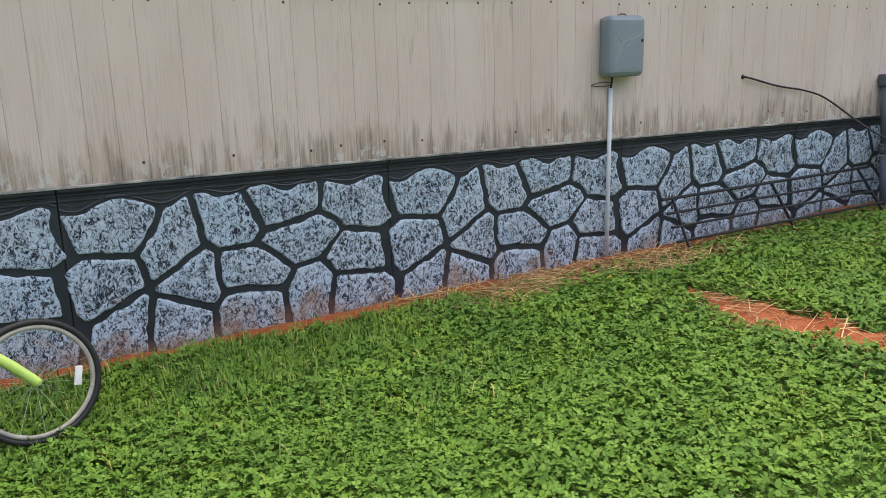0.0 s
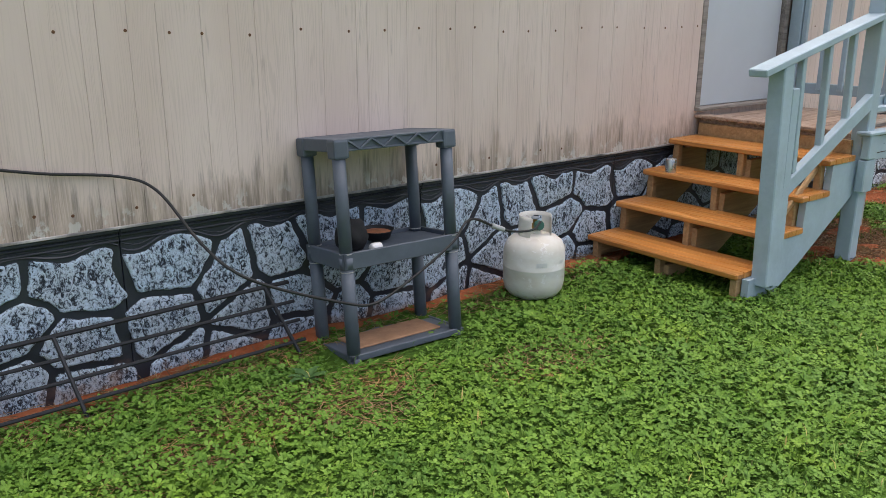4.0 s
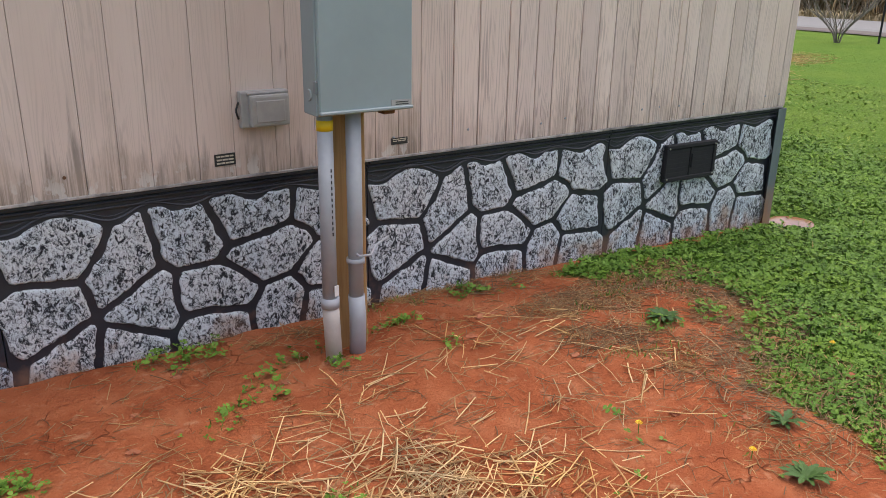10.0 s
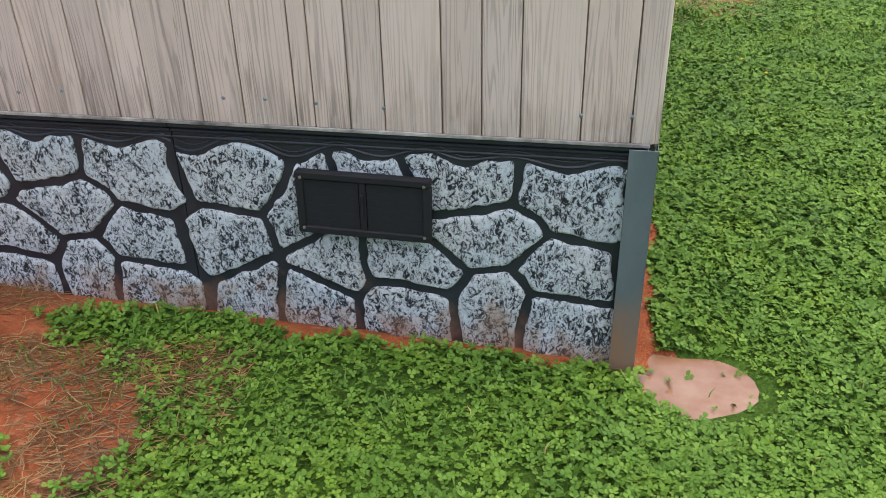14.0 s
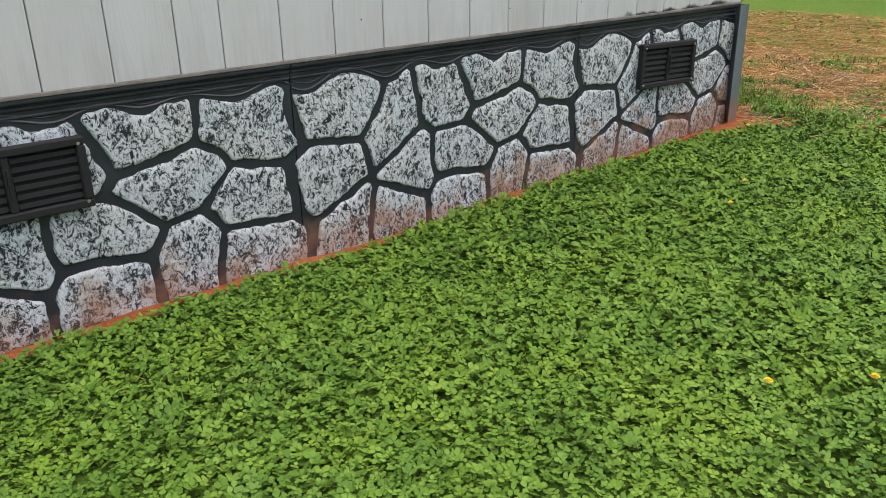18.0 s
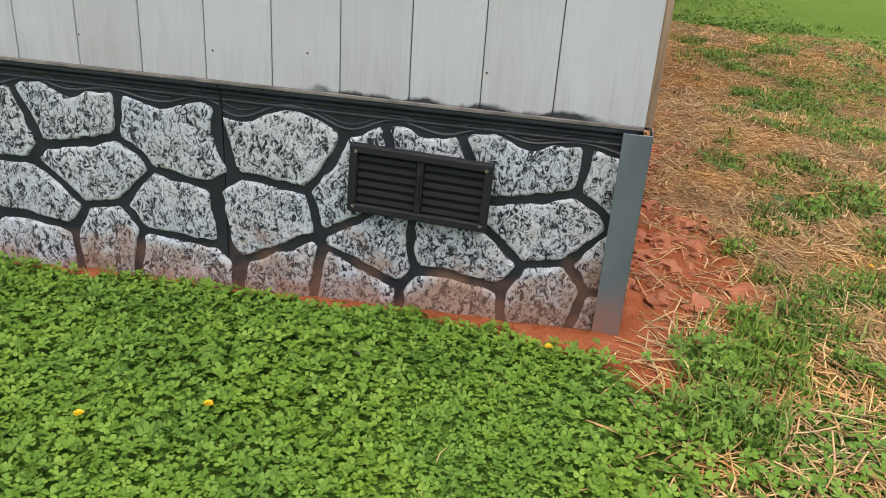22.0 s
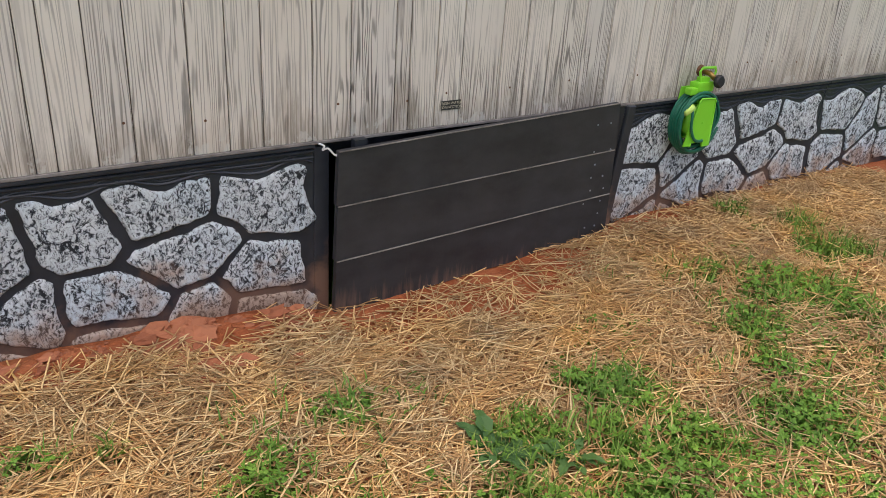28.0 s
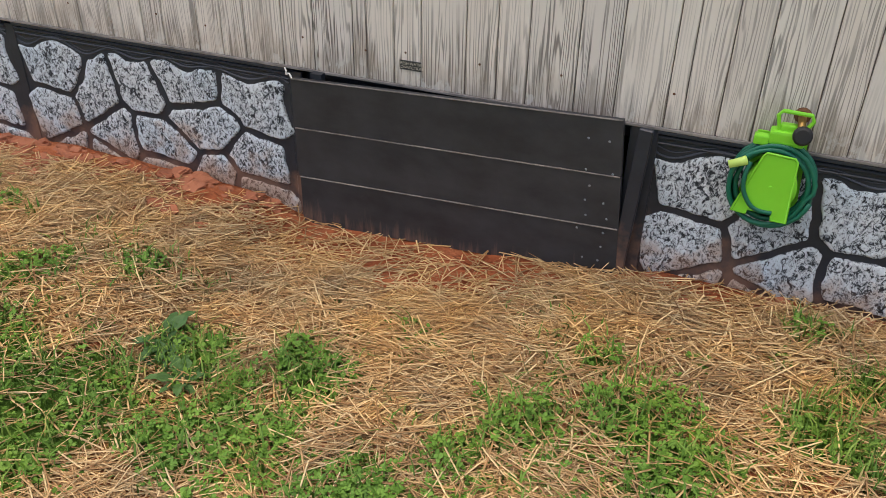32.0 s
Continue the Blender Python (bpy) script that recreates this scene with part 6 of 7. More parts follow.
def gas_tank():
    g = ground_at(-8.66, -0.335)
    th = thing("propane_tank", pose(-8.66, -0.335, g - 0.01, rz=75) @ Matrix.Diagonal((1.0, 1.0, 0.95, 1.0)), "chalky white propane tank with a worn label on the lawn", "gas tank")
    r = 0.165
    prof = [(0.09, 0.0), (0.092, 0.012), (0.105, 0.016), (0.135, 0.032), (0.155, 0.062), (0.163, 0.10), (r, 0.13), (r, 0.188), (r + 0.0015, 0.192), (r + 0.0015, 0.198), (r, 0.202), (r, 0.265), (0.160, 0.302), (0.146, 0.335), (0.120, 0.358), (0.075, 0.372), (0.03, 0.378), (0, 0.378)]
    part("body", lathe(prof, 44), M_TANK, th, smooth=True)
    # guard collar, open to one side, with hand holes
    bm = bmesh.new()
    n = 48
    arc = np.linspace(-2.35, 2.35, n)
    levels = (0.345, 0.422, 0.458, 0.482)

    def shell(a, z, inner):
        rad = (0.090 - 0.03 * (z - 0.345)) - inner
        return bm.verts.new((rad * math.cos(a), rad * math.sin(a), z - (0.012 * max(0, abs(a) - 1.9) if z > 0.47 else 0)))
    grid = [[[shell(a, z, i) for z in levels] for a in arc] for i in (0.0, 0.005)]
    for i in range(n - 1):
        mid = (arc[i] + arc[i + 1]) / 2
        for j in range(3):
            if j == 1 and abs(abs(mid) - 0.62) < 0.30:
                continue
            for side in (0, 1):
                g0 = grid[side]
                bm.faces.new((g0[i][j], g0[i + 1][j], g0[i + 1][j + 1], g0[i][j + 1]))
        bm.faces.new((grid[0][i][3], grid[0][i + 1][3], grid[1][i + 1][3], grid[1][i][3]))
    bmesh.ops.recalc_face_normals(bm, faces=bm.faces[:])
    part("collar", bm, M_TANK, th, smooth=True)
    part("neck", lathe([(0, 0.395), (0.03, 0.395), (0.034, 0.372)], 20), M_TANK, th)
    valve = part("valve", lathe([(0.018, 0.38), (0.018, 0.43), (0.012, 0.435), (0.012, 0.46), (0.0, 0.46)], 14), M_BRASS, th)
    knob = part("valve_knob", lathe([(0, 0.040), (0.022, 0.038), (0.029, 0.028), (0.029, 0.012), (0.022, 0.002), (0, 0)], 12), plain("dark_green_knob", (0.03, 0.115, 0.085), 0.5), th)
    knob.matrix_local = pose(-0.020, 0, 0.425, 0, -80, 0)
    # pale patches laid on the body: reflected light put in as colour
    scrap = plain("label_scrap", (0.62, 0.62, 0.60), 0.35)
    for a0, a1, z0, z1 in ((2.70, 3.05, 0.222, 0.248), (3.55, 3.75, 0.232, 0.25)):
        wedge = bmesh.new()
        vs = [wedge.verts.new(((r + 0.0015) * math.cos(a), (r + 0.0015) * math.sin(a), z)) for a in np.linspace(a0, a1, 6) for z in (z0, z1)]
        for i in range(0, len(vs) - 2, 2):
            wedge.faces.new((vs[i], vs[i + 2], vs[i + 3], vs[i + 1]))
        part("label_scrap", wedge, scrap, th, "pale glint of light painted on the tank side")
    part("outlet", tube([(0.0, 0, 0.432), (-0.022, 0, 0.428)], 0.011, 8), M_BRASS, th)
    part("hand_wheel", lathe([(0, 0.012), (0.02, 0.011), (0.023, 0.006), (0.02, 0), (0, 0)], 12), M_GALV, th, "grey hand wheel").matrix_local = pose(0, 0, 0.458)
    part("tag", box((0.002, 0.035, 0.062), (-0.012, -r - 0.014, 0.262), (6, 0, 78), bevel=0.0005), M_WHITEPLASTIC, th, "peeling white label flap")
    return th


gas_tank()


def bucket():
    g = ground_at(-5.37, -0.24)
    th = thing("zinc_bucket", pose(-5.37, -0.25, g - 0.01, rz=15), "old dull zinc bucket with rusty streaks beside the porch", "bucket")
    part("wall", lathe([(0.105, 0), (0.12, 0.008), (0.128, 0.10), (0.131, 0.104), (0.128, 0.108), (0.138, 0.185), (0.141, 0.19), (0.138, 0.195), (0.145, 0.25), (0.150, 0.255), (0.147, 0.26), (0.141, 0.25), (0.118, 0.012), (0, 0.012)], 36), M_BUCKET, th, smooth=True)
    part("bail", tube([(0.149 * math.cos(a), 0.149 * math.sin(a) * 0.98, 0.235 + 0.02 * math.sin(a)) for a in np.linspace(math.pi, 2 * math.pi, 14)], 0.0035, 6), M_RUST, th, "rusty wire handle")
    for s in (-1, 1):
        part("ear", box((0.008, 0.03, 0.03), (s * 0.147, 0, 0.235), bevel=0.003), M_BUCKET, th)
    return th


bucket()


def power_stand():
    """The treated post with its meter panel and conduits."""
    px, py = -3.395, -0.385
    g = ground_at(px, py)
    post = obj("utility_post", box((0.155, 0.095, 2.75 - g + 0.08), (px, py, (2.75 + g - 0.08) / 2), bevel=0.006), M_POST)
    tagged(post, "treated brown wooden service post set in clay", "post")
    th = thing("electrical_panel", pose(-3.385, -0.51, 1.065), "pale grey-green steel electrical panel on the service post", "electrical panel")
    part("case", box((0.385, 0.105, 0.74), (0, 0.0, 0.37), bevel=0.004), M_GREYBOX, th)
    part("cover", box((0.375, 0.016, 0.72), (0, -0.059, 0.372), bevel=0.005), M_GREYBOX, th)
    part("bottom_lip", box((0.375, 0.03, 0.012), (0, -0.062, 0.012), bevel=0.003), M_GREYBOX, th)
    part("strap", tube([(-0.03, 0.0, -0.535), (-0.03, -0.035, -0.545), (0.02, -0.04, -0.548), (0.06, 0.0, -0.53), (0.15, 0.05, -0.52)], 0.005, 6), M_PVC, th, "pale pipe strap on the post")
    part("rating_label", box((0.085, 0.002, 0.032), (0.140, -0.068, 0.024)), M_JBOX, th, "small pale rating label")
    for k in range(3):
        part("label_bar", box((0.055, 0.0012, 0.003), (0.142, -0.0694, 0.032 - k * 0.008)), M_LABEL, th)
    part("latch", box((0.012, 0.022, 0.045), (-0.19, -0.045, 0.10), bevel=0.003), M_GALV, th)
    ko = part("knockout", lathe([(0, 0.004), (0.018, 0.004), (0.021, 0.0)], 18), M_GREYBOX, th)
    ko.matrix_local = pose(-0.193, 0.0, 0.07, 0, -90, 0)
    part("hub", box((0.05, 0.05, 0.02), (0.115, 0.0, -0.008), bevel=0.004), M_RUST, th)
    for x, mat, top, tape in ((-3.520, M_PVC, 1.065, True), (-3.406, M_PVC, 1.065, False)):
        y = -0.503
        gg = ground_at(x, y)
        c = thing("conduit", Matrix.Identity(4), "grey conduit with a clay-dusted foot" + (", yellow tape at the top" if tape else ""), "conduit")
        part("pipe", tube([(x + 0.0, y, 0.33), (x, y, top)], 0.029, 18), mat, c, smooth=True)
        part("lower_pipe", tube([(x + (0.012 if tape else 0), y, gg - 0.03), (x + 0.004, y, 0.25), (x, y, 0.345)], 0.033, 18), M_PVC_DUSTY if tape else mat, c, smooth=True)
        if tape:
            part("sticker", box((0.02, 0.003, 0.042), (x + 0.012, y - 0.0335, 0.395), (0, 0, 15)), M_WHITEPLASTIC, c, "white sticker")
        part("coupling", tube([(x, y, 0.48 if not tape else 0.32), (x, y, 0.50 if not tape else 0.36)], 0.036, 18), mat, c, smooth=True)
        if tape:
            part("tape", tube([(x, y, 1.005), (x, y, 1.043)], 0.0305, 18), M_YELLOW, c, "yellow tape band", smooth=True)
            for k in range(12):
                part("print_mark", box((0.004, 0.002, 0.012), (x + 0.006, y - 0.0295, 0.62 + k * 0.022)), M_LABEL, c)
    return th


power_stand()
j = thing("junction_box", pose(-3.56, -0.016, 1.02), "weathered grey outlet cover box on the siding", "outlet box")
part("base", box((0.20, 0.04, 0.145), (0, -0.02, 0), bevel=0.008, segs=2), M_JBOX, j)
part("lid", box((0.165, 0.035, 0.125), (0.012, -0.052, -0.004), bevel=0.010, segs=2), M_JBOX, j)
part("lid_panel", box((0.12, 0.004, 0.085), (0.012, -0.071, -0.006), bevel=0.003), M_JBOX, j)
part("hinge", tube([(-0.075, -0.045, 0.064), (0.098, -0.045, 0.064)], 0.006, 8), M_JBOX, j)
part("staple", tube(curve_points([(-0.10, -0.02, 0.03), (-0.115, -0.03, 0.0), (-0.105, -0.025, -0.035)], 5), 0.004, 6), M_RUBBER, j)


def wall_label(m, w, h, lines, label, worn=False):
    th = thing("warning_label", m, label, "label")
    part("plate", box((w, 0.002, h), (0, -0.001, 0)), M_LABEL, th)
    if lines and isinstance(lines[0], str):
        for k, text in enumerate(lines):
            cu = bpy.data.curves.new("words", "FONT")
            cu.body, cu.size, cu.align_x, cu.align_y = text, h * 0.43, "CENTER", "CENTER"
            tmp = bpy.data.objects.new("words", cu)
            scene.collection.objects.link(tmp)
            me = bpy.data.meshes.new_from_object(tmp.evaluated_get(bpy.context.evaluated_depsgraph_get()))
            bpy.data.objects.remove(tmp)
            me.materials.append(M_LABELTEXT)
            ob = new("words", me)
            ob.parent = th
            ob.matrix_local = pose(0, -0.0026, h * (0.20 - 0.42 * k), 90)
    else:
        for k, n in enumerate(lines):
            for i in range(n):
                part("print_bar", box((w * 0.72 / n, 0.001, h * 0.13), (-w * 0.42 + (i + 0.5) * w * 0.84 / n, -0.0026, h * (0.28 - 0.28 * k))), M_LABELTEXT, th)
    return th


wall_label(pose(-3.724, -0.018, 0.826, ry=-1), 0.086, 0.048, (4, 3, 4), "small black label with worn cream print")
wall_label(pose(-2.913, -0.018, 0.820, ry=-1), 0.086, 0.030, (4, 3), "small black label with worn cream print")
wall_label(pose(-3.722, WY + 0.018, 0.832, rz=180), 0.088, 0.036, ("FRESH WATER", "CONNECTION"), "small black label reading fresh water connection")


def nail_rows(wall, place, start, end, rows, local, shut=(0, 0), size=1.0):
    """Heads of the nails along a wall's siding; place gives the pose of a nail at a run and a height."""
    me = bpy.data.meshes.new("nail_head")
    bm = lathe([(0, 0.003 * size), (0.005 * size, 0.002 * size), (0.007 * size, 0)], 7)
    bm.to_mesh(me)
    bm.free()
    me.materials.append(M_RUST)
    bright = me.copy()
    bright.materials[0] = M_GALV
    for row_z, step, keep, from_bright in rows:
        u = start
        while u < end:
            u += local.uniform(*step)
            if shut[0] < u < shut[1] or local.random() > keep:
                continue
            ob = new("nail_head", bright if u > from_bright else me)
            ob.parent = bpy.data.objects[wall]
            ob.matrix_world = place(u, row_z + local.uniform(-0.012, 0.012))


nail_rows("wall_south", lambda u, z: pose(u, -0.0165, z, 90), -16.2, -0.2, ((1.50, (0.13, 0.26), 1.0, 9), (0.83, (0.13, 0.26), 0.45, -3.2)), random.Random(3), (DOOR_A[0] - 0.1, DOOR_A[1] + 0.1))
nail_rows("wall_east", lambda u, z: pose(0.0165, u, z, 90, 0, 90), 0.1, WY - 0.1, ((0.855, (0.21, 0.65), 0.6, 9),), random.Random(5), size=0.55)
nail_rows("wall_north", lambda u, z: pose(-u, WY + 0.0165, z, 90, 0, 180), 0.15, 9.0, ((0.875, (0.15, 0.5), 0.8, 99), (1.3, (0.2, 0.5), 0.5, 99)), random.Random(7), size=0.7)


def bicycle():
    """The front wheel, fork and down tube of a bicycle lying against the house."""
    cx, cy = -15.435, -0.74
    g = ground_at(cx, cy)
    th = thing("bicycle", pose(cx, cy, g + 0.225, rz=14) @ pose(0, 0, 0, -9, 0, 0) @ Matrix.Scale(0.66, 4), "lime green bicycle standing beside the stone skirting", "bicycle")
    R = 0.315

    def ring(radius, n=48):
        return [(radius * math.cos(a), 0, radius * math.sin(a)) for a in np.linspace(0, 2 * math.pi, n + 1)[:-1]]
    wheel = part("wheel", tube(ring(R), 0.017, 10, closed=True), M_RUBBER, th, "black tyre", smooth=True)
    part("rim", tube(ring(R - 0.028), 0.013, 8, closed=True), plain("scuffed_cream_rim", (0.36, 0.34, 0.29), 0.5, 0, 0.3), wheel, "dull silver rim", smooth=True)
    part("hub", tube([(0, -0.045, 0), (0, 0.045, 0)], 0.016, 12), M_CHROME, wheel)
    for k in range(28):
        a = 2 * math.pi * k / 28
        s = 1 if k % 2 else -1
        b = a + 0.32 * (1 if k % 4 < 2 else -1)
        part("spoke", tube([(0.018 * math.cos(b), s * 0.035, 0.018 * math.sin(b)), ((R - 0.036) * math.cos(a), 0, (R - 0.036) * math.sin(a))], 0.0011, 4), M_CHROME, wheel)
    part("reflector", box((0.038, 0.012, 0.105), (0.205, -0.02, -0.02), (0, 14, 0), bevel=0.004), M_WHITEPLASTIC, wheel, "white spoke reflector")
    for s in (-1, 1):
        part("fork_leg", tube(curve_points([(0.0, s * 0.055, 0.0), (-0.10, s * 0.055, 0.115), (-0.26, s * 0.05, 0.28), (-0.42, s * 0.03, 0.46)], 5), 0.026, 12), M_LIMEFRAME, th, smooth=True)
    part("head_tube", tube([(-0.42, 0, 0.44), (-0.49, 0, 0.60)], 0.026, 12), M_LIMEFRAME, th, smooth=True)
    part("down_tube", tube([(-0.44, 0, 0.49), (-0.80, 0, 0.02)], 0.026, 12), M_LIMEFRAME, th, smooth=True)
    part("top_tube", tube([(-0.475, 0, 0.56), (-0.90, 0, 0.44)], 0.024, 12), M_LIMEFRAME, th, smooth=True)
    part("seat_tube", tube([(-0.78, 0, 0.02), (-0.90, 0, 0.50)], 0.02, 12), M_LIMEFRAME, th, smooth=True)
    part("chain_stay", tube([(-0.78, 0.03, 0.02), (-1.20, 0.03, 0.0)], 0.012, 8), M_LIMEFRAME, th)
    rear = part("wheel", tube([(x - 1.20, y, z) for x, y, z in ring(R)], 0.023, 10, closed=True), M_RUBBER, th, "black tyre", smooth=True)
    part("rim", tube([(x - 1.20, y, z) for x, y, z in ring(R - 0.032)], 0.012, 8, closed=True), M_CHROME, rear, smooth=True)
    part("saddle", box((0.25, 0.13, 0.05), (-0.93, 0, 0.58), bevel=0.02, segs=2), M_RUBBER, th)
    part("handlebar", tube(curve_points([(-0.46, -0.28, 0.68), (-0.48, -0.12, 0.69), (-0.50, 0, 0.62), (-0.48, 0.12, 0.69), (-0.46, 0.28, 0.68)], 5), 0.011, 8), M_RUBBER, th)
    return th


bicycle()

# ---------------------------------------------------------------- north wall: access door and hose reel
def access_door():
    th = tagged(new("access_door"), "black plank access door leaning slightly out of the skirting", "door", kind="structure")
    th.matrix_world = pose(-3.222, WY + 0.045, 0.0, rz=180) @ pose(0, 0, 0, 2.0, 0, 0)
    w = 1.345
    # planks rise and narrow a little towards the far end
    edges = ((0.050, 0.137), (0.287, 0.352), (0.514, 0.567), (0.727, 0.783))
    ends = (1.385, 1.372, 1.355, 1.337)
    for k in range(3):
        lo0, lo1, hi0, hi1 = *edges[k], *edges[k + 1]
        bm = plate([(-0.006, lo0 + 0.003), (ends[k], lo1 + 0.003), (ends[k + 1], hi1 - 0.003), (0.0, hi0 - 0.003)], 0.026)
        part("plank", bm, M_PLANK, th)
        part("joint_edge", beam((0.0, -0.0155, hi0 - 0.001), (ends[k + 1] - 0.004, -0.0155, hi1 - 0.001), 0.005, 0.0035, 0.0), M_EDGE, th, "pale worn plank edge")
    local = random.Random(9)
    for k in range(9):
        for x in (w - 0.03, w - 0.11):
            if local.random() < 0.65:
                s = part("screw", lathe([(0, 0.003), (0.004, 0.002), (0.005, 0)], 6), M_GALV, th)
                s.matrix_local = pose(x + local.uniform(-0.02, 0.02), -0.014, 0.2 + k * 0.062, 90)
    part("stile", box((0.05, 0.022, 0.62), (w + 0.055, 0.0, 0.45), (0, 3.2, 0), bevel=0.004), M_BLACK, th)
    part("back_batten", box((0.05, 0.03, 0.6), (0.10, 0.03, 0.45)), M_BLACK, th)
    return th


access_door()
bm = box((0.10, 0.02, 0.72), (-4.625, WY + 0.004, 0.40), bevel=0.003)
tagged(obj("door_jamb", bm, M_BLACK), "black jamb strip beside the access door", "trim", kind="structure")
bm = box((1.5, 0.02, 0.05), (-3.87, WY - 0.06, 0.70))
tagged(obj("door_header", bm, M_BLACK), "dark header behind the access door", "trim", kind="structure")
st = obj("white_string", tube(curve_points([(-3.165, WY + 0.035, 0.748), (-3.180, WY + 0.05, 0.741), (-3.175, WY + 0.045, 0.726), (-3.195, WY + 0.05, 0.731), (-3.215, WY + 0.06, 0.708), (-3.235, WY + 0.066, 0.70), (-3.225, WY + 0.068, 0.672)], 6), 0.0035, 6), M_WHITEPLASTIC)
tagged(st, "short white string tied at the door corner", "string")
tail = obj("white_string", tube(curve_points([(-3.215, WY + 0.06, 0.708), (-3.245, WY + 0.068, 0.710), (-3.255, WY + 0.068, 0.703)], 5), 0.0032, 6), M_WHITEPLASTIC)
tagged(tail, "loose end of the white string", "string")


def hose_reel():
    th = thing("hose_reel", pose(-5.068, WY + 0.02, 0.645, rz=180) @ Matrix.Diagonal((1.30, 0.95, 1.34, 1.0)), "lime green hose holder with a coiled dark green hose", "hose reel")
    # local x to the viewer's right, y into the wall
    outline = [(-0.081, -0.073), (-0.044, -0.0755), (-0.042, -0.0625), (0.016, -0.065), (0.017, -0.082), (0.055, -0.083), (0.047, 0.080), (0.040, 0.088), (-0.026, 0.092), (-0.033, 0.084)]
    part("front_plate", plate(outline, 0.006), M_LIME, th).location = (0, -0.108, 0)
    part("plate_rim", tube([(x, -0.112, z) for x, z in outline], 0.0032, 6, closed=True), M_LIME, th, smooth=True)
    part("boss", lathe([(0, 0.003), (0.003, 0.003), (0.0045, 0.002), (0.005, 0)], 12), M_LIME, th).matrix_local = pose(0.0, -0.111, 0.005, 90)
    part("hub", tube([(0.0, -0.105, 0.0), (0.0, -0.012, 0.0)], 0.062, 20), M_LIME, th, smooth=True)
    part("back_plate", plate([(-0.075, -0.07), (0.075, -0.07), (0.06, 0.12), (-0.06, 0.12)], 0.008), M_LIME, th).location = (0, -0.010, 0)
    part("top_bracket", box((0.084, 0.060, 0.036), (0.010, -0.050, 0.123), bevel=0.008, segs=2), M_LIME, th)
    part("side_bracket", box((0.036, 0.040, 0.024), (-0.048, -0.060, 0.112), bevel=0.005, segs=2), M_LIME, th)
    part("neck", box((0.045, 0.035, 0.02), (0.012, -0.050, 0.146), bevel=0.005, segs=2), M_LIME, th)
    part("carry_handle", tube([(-0.012, -0.062, 0.140), (-0.022, -0.062, 0.178), (-0.013, -0.062, 0.189), (0.054, -0.062, 0.187), (0.060, -0.062, 0.172), (0.050, -0.062, 0.154)], 0.0052, 8), M_LIME, th)
    bm = bmesh.new()
    local = random.Random(4)
    pts = []
    for turn in range(11):
        for k in range(28):
            a = 2 * math.pi * k / 28
            f = (turn + k / 28) / 11
            rad = 0.094 + 0.009 * math.sin(turn * 2.1) + (0.007 * math.sin(a - 2.0) if turn % 3 == 0 else 0)
            low = 0.010 * max(0.0, -math.sin(a)) * (turn % 4 == 1)
            pts.append((rad * math.cos(a) + local.uniform(-0.0015, 0.0015), -0.098 + 0.075 * abs(((f * 3) % 2) - 1), rad * math.sin(a) * 1.05 - low))
    tube(pts, 0.0058, 8, bm)
    part("hose_coil", bm, M_HOSE, th, "coiled dark green hose", smooth=True)
    part("hose_loop", tube(curve_points([(-0.060, -0.105, 0.060), (-0.066, -0.117, 0.030), (-0.062, -0.120, -0.010), (-0.039, -0.120, -0.047), (-0.013, -0.118, -0.060), (0.016, -0.112, -0.062)], 6), 0.0058, 8), M_HOSE, th, smooth=True)
    part("nozzle", tube([(-0.070, -0.114, 0.066), (-0.082, -0.118, 0.061), (-0.110, -0.124, 0.050)], 0.0125, 12, taper=0.8), M_LIMEFRAME, th, "pale lime hose end", smooth=True)
    return th


hose_reel()
sp = thing("spigot", pose(-5.112, WY + 0.016, 0.863, rz=180) @ Matrix.Scale(1.25, 4), "corroded outdoor tap with a black knob on a worn patch", "tap")
part("flange", lathe([(0, 0.012), (0.016, 0.01), (0.022, 0)], 14), M_RUST, sp).matrix_local = pose(0, 0, 0.006, 90)
part("body", tube([(0, 0, 0.006), (0, -0.05, 0.004), (0.004, -0.075, -0.012)], 0.010, 10), M_BRASS, sp, smooth=True)
part("tap_knob", lathe([(0, 0.022), (0.018, 0.022), (0.024, 0.016), (0.0245, 0.006), (0.018, 0.0), (0, 0)], 14), M_RUBBER, sp, "black ribbed knob").matrix_local = pose(0.008, -0.078, -0.018, 82)

# ---------------------------------------------------------------- puddle, flowers and small litter
n = Nodes("muddy_water", 0.06)
n.color(n.ramp(n.noise(n.place((1, 1, 1), world_space=True), 6, 4), (0.35, (0.26, 0.125, 0.065)), (0.65, (0.34, 0.20, 0.125))))
M_PUDDLE = n.mat
bm = bmesh.new()
edge = [(0.265 + (0.285 + 0.035 * math.sin(3 * a + 1) + 0.015 * math.sin(7 * a)) * math.cos(a), -0.045 + (0.235 + 0.03 * math.sin(2 * a) + 0.012 * math.sin(5 * a)) * math.sin(a)) for a in np.linspace(0, 2 * math.pi, 40)[:-1]]
low = ground_at(0.25, -0.045) + 0.024
bm.faces.new([bm.verts.new((x, y, low)) for x, y in edge])
tagged(obj("puddle", bm, M_PUDDLE), "shallow puddle of pinkish muddy water", "puddle", kind="structure")


